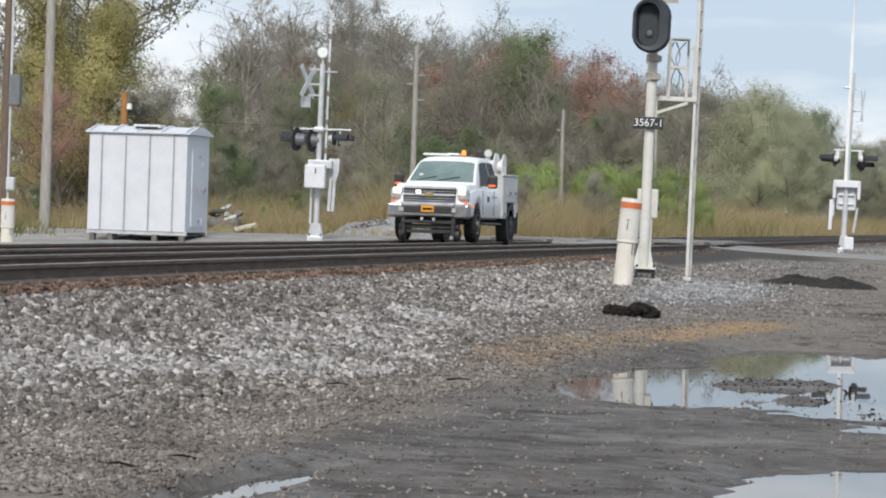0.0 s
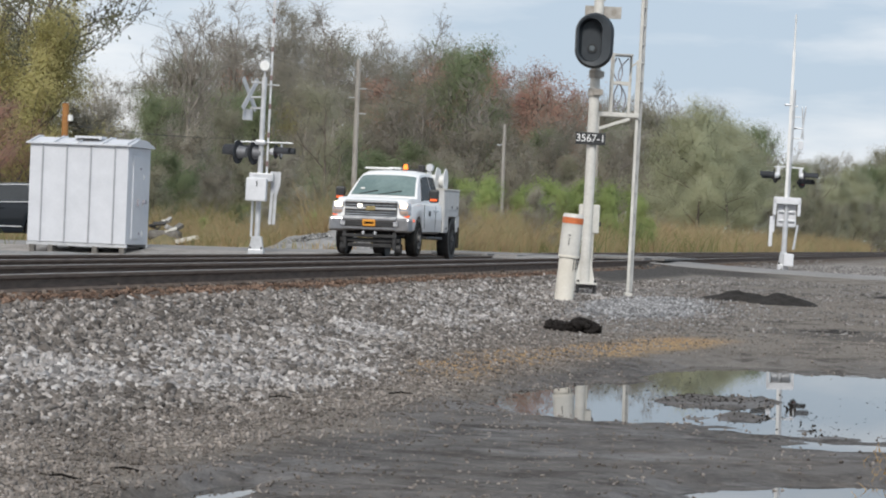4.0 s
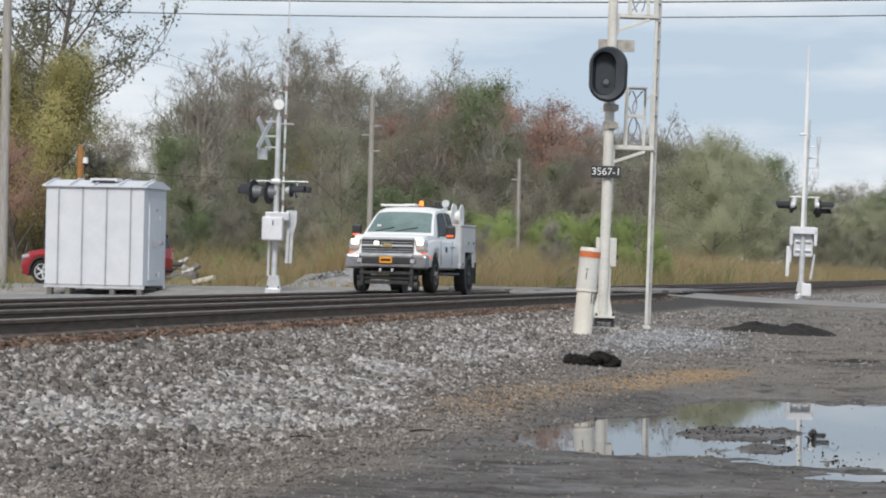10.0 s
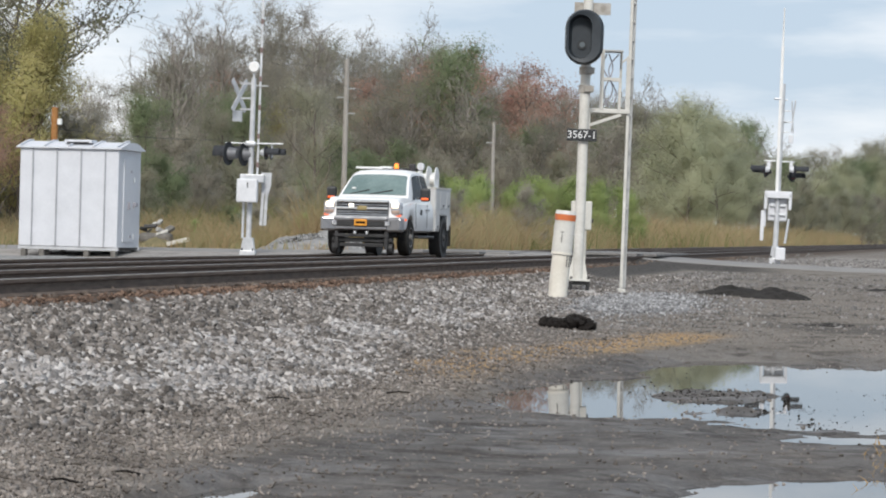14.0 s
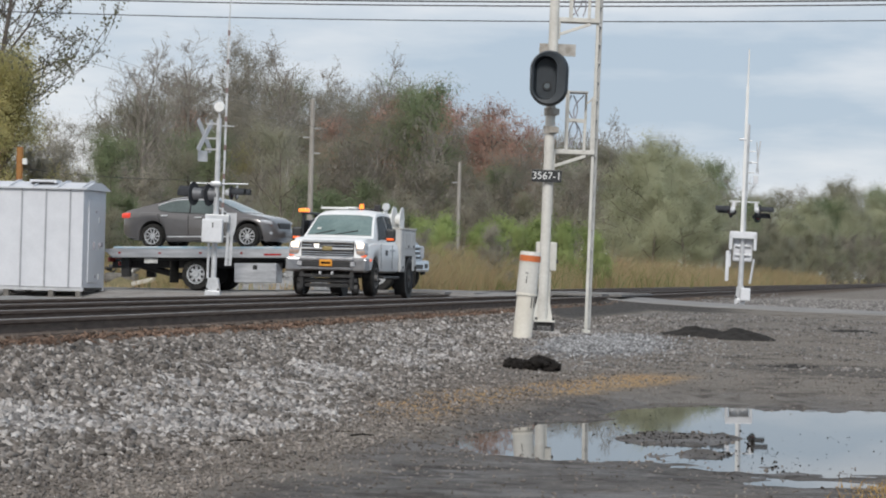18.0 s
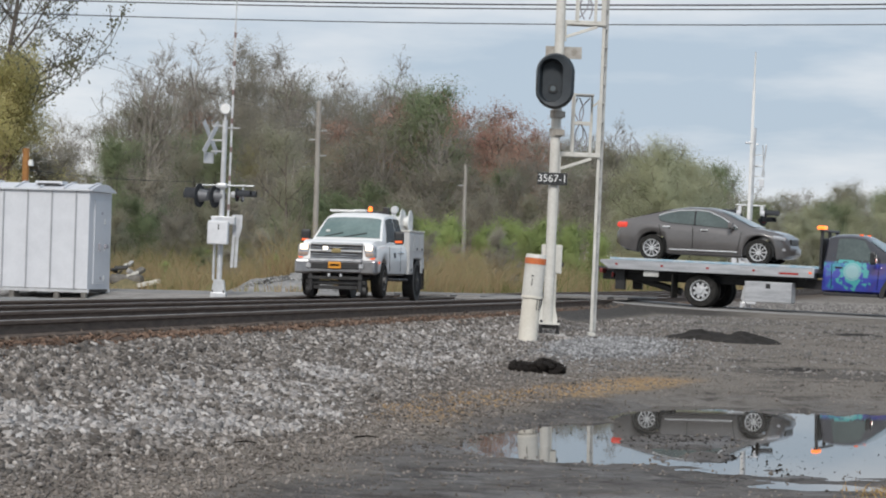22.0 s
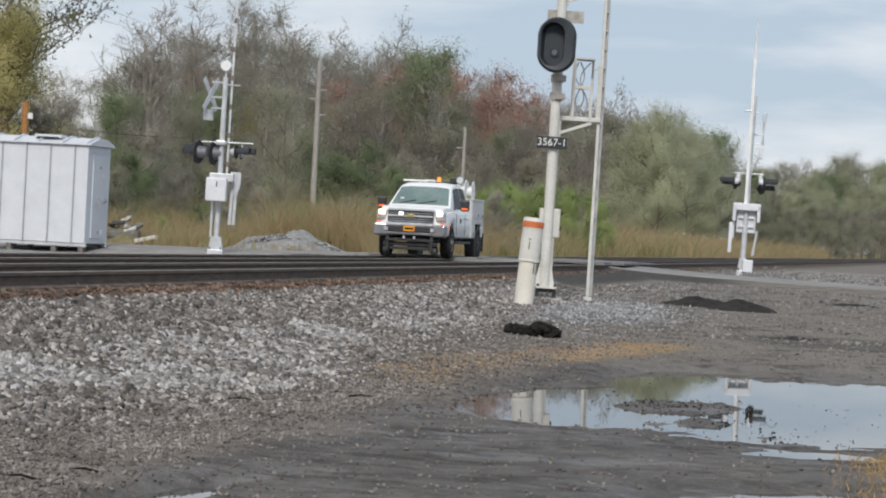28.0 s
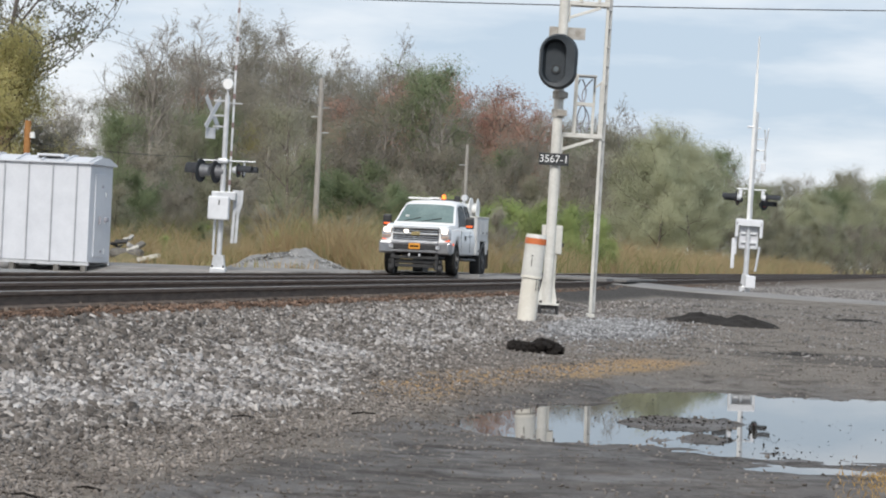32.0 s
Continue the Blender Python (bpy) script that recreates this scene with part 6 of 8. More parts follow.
for z, r in ((9.45, 0.022), (9.33, 0.018), (8.9, 0.015)):
    wire("black overhead cable along the road", *line_of(0.0, 0.0, z), 0.42, r)
wire("thin service wire to the far pole", (-31.25, 88.7, 8.6), (-29.4, 131.8, 8.2), 0.3, 0.006)
wire("thin service wire toward the trees", (-31.25, 88.7, 9.4), (-25.55, 148.1, 6.4), 0.4, 0.006)
wire("thin wire among the trees", (-31.84, 98.0, 4.4), (-33.4, 126, 4.9), 0.1, 0.012)

marker_post(pose(-25.3, 69.2, ground_z(-25.3, 69.2) - 0.25, 0, 0, 14), "white marker post with an orange band beyond the tracks")


M_EARTH = mat("dry_earth", (0.21, 0.175, 0.1), (0.13, 0.12, 0.07), 0.95, scale=4, bump=0.8, fine=24)


def debris():
    z = ground_z(-27.0, 94.6)
    t = thing("scrap_heap", "heap of dumped scrap and pale rubbish in grass", "scrap", pose(-26.95, 93.6, z + 0.3) @ Matrix.Scale(0.75, 4))
    heap("earth_bank", "low rubbly earth bank under dumped scrap", "earth", -26.5, 93.2, 1.9, 1.3, 0.38, M_EARTH, 33.0, 0.0, 0.3)
    rng = random.Random(61)
    for i in range(9):
        m = (M_DIRTYWHITE, M_DARKSTEEL, M_CONCRETE, M_OLDCONCRETE)[i % 4]
        part("scrap", bx(rng.uniform(-0.6, 0.6), rng.uniform(-0.3, 0.3), rng.uniform(0.35, 0.95), rng.uniform(0.2, 0.6), rng.uniform(0.1, 0.3), rng.uniform(0.08, 0.2), 0.03, rot=(rng.uniform(-30, 30), rng.uniform(-40, 40), rng.uniform(0, 90))), m, t)
    part("scrap_pile", bx(0, 0, 0.24, 1.4, 0.7, 0.44, 0.15), M_OLDCONCRETE, t, "grey heaped core")
    slab = tagged(part("slab", bx(0, 0, 0.12, 0.72, 0.4, 0.14, 0.03, rot=(0, -14, 10)), M_DIRTYWHITE, at=pose(-25.95, 92.6, ground_z(-25.95, 92.6) + 0.26)), "pale broken slab lying in grass", "slab")
    tagged(part("log", rd((-25.6, 93.0, ground_z(-25.6, 93) + 0.15), (-24.9, 92.8, ground_z(-24.9, 92.8) + 0.2), 0.09, 0.07, 10), M_WOOD), "grey log lying in the grass", "log")


debris()

# ---- vehicles: x forward, y to the left, z up, origin on the road under the middle ----
def curve(pts):
    """A smooth line through points (monotone cubic)."""
    xs, ys = [p[0] for p in pts], [p[1] for p in pts]
    n = len(xs)
    d = [(ys[i + 1] - ys[i]) / (xs[i + 1] - xs[i]) for i in range(n - 1)]
    m = [d[0]] + [0 if d[i - 1] * d[i] <= 0 else 2 * d[i - 1] * d[i] / (d[i - 1] + d[i]) for i in range(1, n - 1)] + [d[-1]]

    def f(x):
        if x <= xs[0]:
            return ys[0]
        if x >= xs[-1]:
            return ys[-1]
        i = max(k for k in range(n - 1) if xs[k] <= x)
        h = xs[i + 1] - xs[i]
        t = (x - xs[i]) / h
        return ((2 * t ** 3 - 3 * t * t + 1) * ys[i] + (t ** 3 - 2 * t * t + t) * h * m[i] + (3 * t * t - 2 * t ** 3) * ys[i + 1] + (t ** 3 - t * t) * h * m[i + 1])
    return f


class Shape:
    """A car body's surface: roof line, shoulder line, underside and half width along its length."""

    def __init__(self, top, belt, bot, half, axles, wheel_r, tumble=0.36, bulge=1.0):
        self.bulge = bulge
        self.top, self.belt, self.bot0, self.half = curve(top), curve(belt), curve(bot), curve(half)
        self.axles, self.wr, self.tumble = axles, wheel_r, tumble
        self.x0, self.x1 = top[0][0], top[-1][0]

    def bot(self, x):
        z = self.bot0(x)
        for a in self.axles:
            r = self.wr + 0.065
            if abs(x - a) < r:
                z = max(z, self.wr + math.sqrt(r * r - (x - a) ** 2))
        return z

    def side(self, x, v):
        """Greenhouse side: v from 0 at the shoulder to 1 at the roof's edge."""
        b, t, w = self.belt(x), self.top(x), self.half(x)
        h = max(0.0, t - b)
        y0 = w * 0.925
        y1 = max(0.25 * w, y0 - self.tumble * h - 0.02)
        return y0 + (y1 - y0) * (0.8 * v + 0.2 * v * v), b + h * 0.9 * v

    def section(self, x):
        b, t, w = self.belt(x), self.top(x), self.half(x)
        lo = min(self.bot(x), b - 0.04)
        d = b - lo
        pts = [(w * 0.9, lo), (w * 0.975, lo + 0.05 * d + 0.01), (w, lo + 0.3 * d), (w * 1.005, lo + 0.55 * d), (w * 0.995, lo + 0.78 * d), (w * 0.965, lo + 0.95 * d)]
        pts += [self.side(x, v) for v in (0, 0.12, 0.5, 0.88, 1.0)]
        ye, ze = pts[-1]
        pts += [(ye * 0.86, ze + (t - ze) * 0.62), (ye * 0.5, ze + (t - ze) * 0.93), (0, t)]
        return pts

    def mesh(self):
        bm = B()
        xs = list(np.linspace(self.x0, self.x1, 110))
        loops = []
        for x in xs:
            s = self.section(x)
            ring = [bm.verts.new((x, y, z)) for y, z in s] + [bm.verts.new((x, -y, z)) for y, z in s[-2::-1]]
            loops.append(ring)
        k = len(loops[0])
        for a, c in zip(loops, loops[1:]):
            for i in range(k - 1):
                bm.faces.new((a[i], a[i + 1], c[i + 1], c[i]))
            bm.faces.new((a[k - 1], a[0], c[0], c[k - 1]))
        # both ends close in rounded steps
        for ring, way in ((loops[0], -1), (loops[-1], 1)):
            mz = sum(v.co.z for v in ring) / k
            last = ring
            for shrink, step in ((0.9, 0.035), (0.72, 0.075), (0.4, 0.1)):
                nxt = [bm.verts.new((v.co.x + way * step * self.bulge, v.co.y * shrink, mz + (v.co.z - mz) * (0.5 + 0.5 * shrink))) for v in ring]
                for i in range(k):
                    bm.faces.new((last[i], last[(i + 1) % k], nxt[(i + 1) % k], nxt[i]))
                last = nxt
            bm.faces.new(last)
        bmesh.ops.recalc_face_normals(bm, faces=bm.faces)
        return bm

    def at_height(self, x, z):
        """How far out the greenhouse side stands at a height."""
        h = max(0.02, self.top(x) - self.belt(x))
        return self.side(x, min(1.0, max(-0.1, (z - self.belt(x)) / (0.9 * h))))[0]

    def glass(self, s, low, high, out=0.01):
        """Side glass on the side s between a lower and an upper line of (x, height) pairs, both from rear to front."""
        bm = B()
        a, c = max(low[0][0], high[0][0]), min(low[-1][0], high[-1][0])
        cols = []
        for i in range(33):
            x = a + (c - a) * i / 32
            z0, z1 = lerp(x, *low), lerp(x, *high)
            cols.append([bm.verts.new((x, s * (self.at_height(x, z0 + (z1 - z0) * j / 5) + out), z0 + (z1 - z0) * j / 5)) for j in range(6)])
        for p, q in zip(cols, cols[1:]):
            for j in range(5):
                f = (p[j], q[j], q[j + 1], p[j + 1])
                bm.faces.new(f if s < 0 else f[::-1])
        return bm

    def line(self, s, pts, r, out=0.014):
        """A thin bright strip along (x, height) points on the side s."""
        bm = B()
        p = []
        for (xa, za), (xb, zb) in zip(pts, pts[1:]):
            n = max(1, int(abs(xb - xa) / 0.12))
            p += [(xa + (xb - xa) * i / n, za + (zb - za) * i / n) for i in range(n)]
        p.append(pts[-1])
        q = [Vector((x, s * (self.at_height(x, z) + out), z)) for x, z in p]
        sp = Soup()
        sp.tube(q, [r] * len(q), 6)
        for v in sp.v:
            bm.verts.new(v)
        bm.verts.ensure_lookup_table()
        for f in sp.f:
            bm.faces.new([bm.verts[i] for i in f])
        return bm

    def pane(self, s, lo, hi, vlo=0.14, vhi=0.92, out=0.008):
        """Side glass on the side s: lo and hi are (x at the bottom, x at the top) of its rear and front edges."""
        bm = B()
        nu, nv = 10, 6
        g = []
        for j in range(nv + 1):
            v = j / nv
            row = []
            for i in range(nu + 1):
                u = i / nu
                a, c = lo[0] + (lo[1] - lo[0]) * v, hi[0] + (hi[1] - hi[0]) * v
                x = a + (c - a) * u
                y, z = self.side(x, vlo + (vhi - vlo) * v)
                row.append(bm.verts.new((x, s * (y + out), z)))
            g.append(row)
        for p, q in zip(g, g[1:]):
            for i in range(nu):
                f = (p[i], p[i + 1], q[i + 1], q[i])
                bm.faces.new(f if s < 0 else f[::-1])
        return bm

    def screen(self, xa, xb, wide=0.9, out=0.012):
        """Front or rear glass between two stations of the roof line."""
        bm = B()
        g = []
        for i in range(13):
            x = xa + (xb - xa) * i / 12
            s = self.section(x)
            (ye, ze), t = s[10], self.top(x)
            k = (self.top(x + 0.01) - self.top(x - 0.01)) / 0.02
            nrm = Vector((-k, 0, 1)).normalized() * out
            row = []
            for j in range(-8, 9):
                u = abs(j) / 8 * wide
                z = ze + (t - ze) * (0.93 + 0.07 * (1 - u / 0.5) if u < 0.5 else 0.62 + 0.31 * (0.86 - u) / 0.36 if u < 0.86 else 0.62 * (1 - u) / 0.14)
                row.append(bm.verts.new((x + nrm.x, math.copysign(u * ye, j) if j else 0.0, z + nrm.z)))
            g.append(row)
        for p, q in zip(g, g[1:]):
            for i in range(16):
                bm.faces.new((p[i], p[i + 1], q[i + 1], q[i]))
        bmesh.ops.recalc_face_normals(bm, faces=bm.faces)
        return bm


def wheel(car, x, y, r, w, spokes=5, rim_r=0.66, rim_mat=None, style="car"):
    """A wheel whose outer face looks to the side of y: tyre, rim, spokes, hub."""
    s = 1 if y > 0 else -1
    rim_mat = rim_mat or M_RIM
    hub = part("wheel", rd((0, -s * w * 0.3, 0), (0, s * w * 0.2, 0), r * rim_r * 0.93, seg=28), M_BLACK, car, "", True, Matrix.Translation((x, y, r)))
    prof = [(r * rim_r, -w / 2), (r * 0.93, -w / 2), (r, -w / 2 + 0.04), (r, w / 2 - 0.04), (r * 0.93, w / 2), (r * rim_r, w / 2)]
    part("tyre", lathe(B(), prof), M_RUBBER, hub, "black rubber tyre", True)
    rim = [(r * rim_r, w / 2 - 0.03), (r * rim_r * 1.01, w / 2 + 0.006), (r * rim_r * 0.93, w / 2 + 0.004), (r * rim_r * 0.9, w / 2 - 0.05)]
    bm = lathe(B(), [(a, s * b) for a, b in rim])
    if style == "car":
        for i in range(spokes):
            for d in (-6, 6) if spokes < 9 else (0,):
                a = radians(360 * i / spokes + d)
                R = r * rim_r * 0.95
                box(bm, math.cos(a) * R * 0.55, s * (w / 2 - 0.03), math.sin(a) * R * 0.55, R * 0.95, 0.035, 0.026, 0.004, rot=(0, -math.degrees(a), 0))
        rod(bm, (0, s * (w / 2 - 0.06), 0), (0, s * (w / 2 - 0.005), 0), r * 0.17, r * 0.14, 20)
    else:
        rod(bm, (0, s * (w / 2 - 0.12), 0), (0, s * (w / 2 - 0.05), 0), r * rim_r * 0.93, r * rim_r * 0.8, 28)
        rod(bm, (0, s * (w / 2 - 0.06), 0), (0, s * (w / 2 + 0.03), 0), r * 0.2, r * 0.17, 20)
        for i in range(8):
            a = radians(45 * i)
            rod(bm, (math.cos(a) * r * 0.36, s * (w / 2 - 0.06), math.sin(a) * r * 0.36), (math.cos(a) * r * 0.36, s * (w / 2 - 0.03), math.sin(a) * r * 0.36), r * 0.07, seg=10)
    part("rim", bm, rim_mat, hub, "bright metal rim", True)
    if style != "car":
        for i in range(8):
            a = radians(45 * i + 22)
            c_, d_ = math.cos(a) * r * rim_r * 0.68, math.sin(a) * r * rim_r * 0.68
            part("vent_hole", rd((c_, s * (w / 2 - 0.07), d_), (c_, s * (w / 2 - 0.044), d_), r * 0.085, seg=12), M_BLACK, hub)
    hub["roll"] = r
    return hub


def glow(name, col, strength):
    return mat(name, tuple(c * 0.6 for c in col), rough=0.2, bump=0, emit=col, strength=strength)


M_HEAD = glow("lit_headlamp", (1.0, 0.93, 0.8), 2.2)
M_AMBER = glow("lit_amber", (1.0, 0.22, 0.03), 2.2)
M_AMBERLOW = glow("amber_marker", (1.0, 0.16, 0.04), 0.8)
M_REDLAMP = mat("red_lamp_lens", (0.42, 0.03, 0.025), (0.3, 0.02, 0.02), 0.12, bump=0, coat=1.0)
M_REDLIT = glow("lit_tail_lamp", (0.9, 0.08, 0.05), 0.5)
M_CLEARLAMP = mat("clear_lamp_lens", (0.55, 0.56, 0.58), (0.3, 0.3, 0.32), 0.1, 0.3, scale=14, bump=0.05, coat=1.0)
M_PLASTIC = mat("dark_cladding", (0.03, 0.03, 0.031), (0.02, 0.02, 0.021), 0.6, scale=10, bump=0.15)
M_PLATE = mat("gold_plate", (0.75, 0.33, 0.03), (0.65, 0.27, 0.03), 0.45, bump=0.02)
M_PALEPLATE = mat("pale_plate", (0.6, 0.6, 0.58), rough=0.45, bump=0.02)
M_SEAM = mat("panel_gap", (0.01, 0.01, 0.01), rough=0.8, bump=0)


M_BRIGHT = mat("bright_trim", (0.86, 0.87, 0.88), (0.72, 0.73, 0.74), 0.32, 0.45, scale=6, bump=0.02)


def paint(name, col, dirt=None):
    m = mat(name, col, dirt or tuple(c * 0.86 for c in col), 0.4, 0.0, scale=1.2, bump=0.01, coat=0.4, spread=0.7)
    m.node_tree.nodes["Principled BSDF"].inputs["Specular IOR Level"].default_value = 0.15
    m.node_tree.nodes["Principled BSDF"].inputs["Coat Roughness"].default_value = 0.04
    return m


def seams(car, sh, body, xs, s):
    for xb, xt in xs:
        bm = B()
        pts = []
        for i in range(9):
            z = sh.bot0((xb + xt) / 2) + 0.1 + (sh.belt(xb) - 0.03 - sh.bot0(xb) - 0.1) * i / 8
            x = xb + (xt - xb) * i / 8
            pts.append((x, s * (sh.half(x) * 1.004 + 0.002), z))
        for a, c in zip(pts, pts[1:]):
            box(bm, (a[0] + c[0]) / 2, (a[1] + c[1]) / 2, (a[2] + c[2]) / 2, 0.012, 0.008, c[2] - a[2] + 0.003)
        part("door_gap", bm, M_SEAM, body)


def handles(sh, body, pts, material):
    for x, z in pts:
        for s in (-1, 1):
            part("door_handle", bx(x, s * (sh.half(x) * 1.0 + 0.012), z, 0.2, 0.035, 0.032, 0.012), material, body)


def mirrors(sh, body, x, z, material, k=1.0):
    for s in (-1, 1):
        m = part("mirror", bx(x, s * (sh.half(x) * 0.95 + 0.14 * k), z, 0.12 * k, 0.22 * k, 0.17 * k, 0.04), material, body)
        part("mirror_stalk", bx(x + 0.02, s * (sh.half(x) * 0.95 + 0.03), z - 0.05, 0.08, 0.12, 0.05, 0.01), M_PLASTIC, m)


SUV_RED = Shape([(-2.169, 0.86), (-2.156, 0.98), (-2.105, 1.16), (-1.977, 1.47), (-1.85, 1.58), (-1.4, 1.635), (-0.7, 1.665), (-0.1, 1.655), (0.25, 1.61), (0.5, 1.52), (1.12, 1.14), (1.28, 1.08), (1.75, 1.01), (2.08, 0.93), (2.25, 0.8), (2.33, 0.6)],
                [(-2.169, 0.82), (-2.092, 1.05), (-1.9, 1.12), (-1.2, 1.07), (0, 1.02), (1, 0.98), (1.5, 0.95), (2.05, 0.86), (2.25, 0.74), (2.33, 0.56)],
                [(-2.169, 0.46), (-2.028, 0.32), (-1.6, 0.27), (1.7, 0.25), (2.15, 0.28), (2.33, 0.36)],
                [(-2.169, 0.7), (-2.092, 0.83), (-1.8, 0.9), (-0.8, 0.92), (1.4, 0.915), (1.9, 0.86), (2.2, 0.72), (2.33, 0.52)], (-1.3, 1.42), 0.365)
SUV_WHITE = Shape([(-2.173, 0.9), (-2.16, 1.05), (-2.111, 1.22), (-2.012, 1.55), (-1.931, 1.64), (-1.5, 1.69), (-0.6, 1.715), (0, 1.7), (0.35, 1.65), (0.62, 1.54), (1.2, 1.17), (1.35, 1.11), (1.784, 1.05), (2.036, 0.97), (2.179, 0.82), (2.238, 0.6)],
                  [(-2.173, 0.85), (-2.086, 1.12), (-1.9, 1.16), (-1.2, 1.1), (0, 1.05), (1, 1.02), (1.5, 0.99), (1.994, 0.9), (2.179, 0.76), (2.238, 0.56)],
                  [(-2.173, 0.46), (-2.024, 0.33), (-1.6, 0.28), (1.7, 0.27), (2.078, 0.29), (2.238, 0.38)],
                  [(-2.173, 0.76), (-2.086, 0.87), (-1.8, 0.93), (-0.8, 0.945), (1.4, 0.94), (1.868, 0.88), (2.12, 0.74), (2.238, 0.54)], (-1.31, 1.39), 0.382)
VAN = Shape([(-2.58, 0.9), (-2.56, 1.05), (-2.5, 1.25), (-2.32, 1.62), (-2.15, 1.71), (-1.5, 1.76), (-0.5, 1.78), (0.3, 1.74), (0.75, 1.64), (1.05, 1.5), (1.72, 1.12), (1.9, 1.05), (2.25, 0.96), (2.48, 0.83), (2.58, 0.6)],
            [(-2.58, 0.85), (-2.4, 1.12), (-2.0, 1.12), (0, 1.06), (1.2, 1.02), (1.9, 0.95), (2.3, 0.86), (2.5, 0.74), (2.58, 0.55)],
            [(-2.58, 0.42), (-2.3, 0.28), (-1.8, 0.22), (1.9, 0.2), (2.35, 0.24), (2.58, 0.34)],
            [(-2.58, 0.78), (-2.45, 0.92), (-2.0, 0.99), (-0.8, 1.0), (1.5, 0.99), (2.1, 0.92), (2.42, 0.76), (2.58, 0.55)], (-1.58, 1.51), 0.36, 0.3)
SEDAN = Shape([(-2.42, 0.74), (-2.41, 0.9), (-2.34, 1.0), (-1.9, 1.12), (-1.33, 1.27), (-0.98, 1.36), (-0.48, 1.43), (-0.1, 1.43), (0.3, 1.35), (0.8, 1.14), (1.19, 0.97), (1.5, 0.91), (1.8, 0.85), (1.98, 0.76), (2.07, 0.64), (2.11, 0.48)],
              [(-2.42, 0.72), (-2.34, 0.92), (-1.9, 0.99), (-0.9, 0.96), (0, 0.92), (0.8, 0.86), (1.54, 0.82), (1.9, 0.74), (2.06, 0.6), (2.11, 0.45)],
              [(-2.42, 0.42), (-2.13, 0.27), (-1.7, 0.2), (1.7, 0.17), (1.95, 0.19), (2.11, 0.27)],
              [(-2.42, 0.6), (-2.29, 0.78), (-1.88, 0.88), (-0.8, 0.915), (1.4, 0.905), (1.76, 0.84), (1.97, 0.7), (2.11, 0.52)], (-1.42, 1.38), 0.335, 0.42)


def road_car(name, label, category, sh, colour, panes, front_glass, rear_glass, gaps, knobs, clad, lamps, mirror_at, pillars=(), trim=(), sill=0.0, rails=False, spokes=7, size=0.96):
    t = thing(name, label, category)
    body = part("body", sh.mesh(), colour, t, "", True)
    under = B()
    prism(under, [(-sh.half(0) * 0.86, 0.24), (sh.half(0) * 0.86, 0.24), (sh.half(0) * 0.86, 0.6), (-sh.half(0) * 0.86, 0.6)], "x", sh.x0 + 0.3, sh.x1 - 0.35)
    part("underbody", under, M_BLACK, t)
    for s in (-1, 1):
        for low, high in panes:
            part("window", sh.glass(s, low, high), M_TINTED if s > 0 else M_SIDEGLASS, body, "tinted side glass", True)
            wide = [(x, z + (-0.02 if k == 0 else 0.02)) for k, q in enumerate((low, high)) for x, z in q]
            part("window_surround", sh.glass(s, wide[:len(low)], wide[len(low):], 0.004), M_BLACK, body, "black window surround", True)
        for xb, xt in pillars:
            low, high = panes[0]
            za, zb = lerp(xb, *low), lerp(xt, *high)
            part("pillar", sh.line(s, [(xb, za), (xt, zb)], 0.028, 0.006), M_BLACK, body, "black door pillar")
        seams(t, sh, body, gaps, s)
        for pts in trim:
            part("window_trim", sh.line(s, pts, 0.014), M_BRIGHT, body, "chrome window line", True)
        if sill:
            a, c = sh.axles[0] + sh.wr + 0.14, sh.axles[1] - sh.wr - 0.2
            part("sill_trim", bx((a + c) / 2, s * (sh.half(0) * 1.0 + 0.012), sh.bot0(0) + sill, c - a, 0.02, 0.028, 0.008), M_BRIGHT, body, "bright strip along the sill")
        if clad:
            bm = B()
            a, c = sh.axles[0] + sh.wr + 0.09, sh.axles[1] - sh.wr - 0.09
            box(bm, (a + c) / 2, s * (sh.half(0) * 0.985), sh.bot0(0) + 0.075, c - a, 0.05, 0.15, 0.02)
            part("sill_cladding", bm, M_PLASTIC, t, "dark plastic sill")
            if clad > 1:
                for ax in sh.axles:
                    bm = B()
                    k = 20
                    rr = sh.wr + 0.075
                    for i in range(k):
                        a0, a1 = math.pi * i / k, math.pi * (i + 1) / k
                        am = (a0 + a1) / 2
                        xx = ax + math.cos(am) * rr
                        box(bm, xx, s * (sh.half(xx) * 1.0 + 0.004), sh.wr + math.sin(am) * rr, 0.05, 0.02, rr * math.pi / k + 0.012, 0, rot=(0, -math.degrees(am), 0))
                    part("arch_cladding", bm, M_PLASTIC, t)
    part("windscreen", sh.screen(*front_glass), M_SCREEN, body, "windscreen", True)
    part("rear_window", sh.screen(*rear_glass), M_GLASS, body, "rear window", True)
    handles(sh, body, knobs, lamps.get("handle", colour))
    mirrors(sh, body, *mirror_at, colour)
    for s in (-1, 1):
        xh, zh, lh, hh = lamps["head"]
        part("headlight", bx(xh, s * sh.half(xh) * 0.86, zh, lh, 0.22, hh, 0.05, rot=(0, 8, -s * 24)), lamps.get("head_mat", M_CLEARLAMP), body, "clear headlight")
        xt, zt, lt, ht = lamps["tail"]
        part("taillight", bx(xt - 0.02, s * (sh.half(xt - 0.02) - 0.095), zt, lt * 0.8, 0.22, ht, 0.05, rot=(0, 0, s * 24)), lamps.get("tail_mat", M_REDLAMP), body, "red taillight")
        part("fog_light", bx(sh.x1 - 0.16, s * 0.62, 0.42, 0.1, 0.2, 0.07, 0.02, rot=(0, 0, -s * 30)), M_CLEARLAMP, body)
    part("grille", bx(sh.x1 - 0.03, 0, 0.62, 0.06, 0.8, 0.16, 0.03), M_BLACK, body, "dark grille")
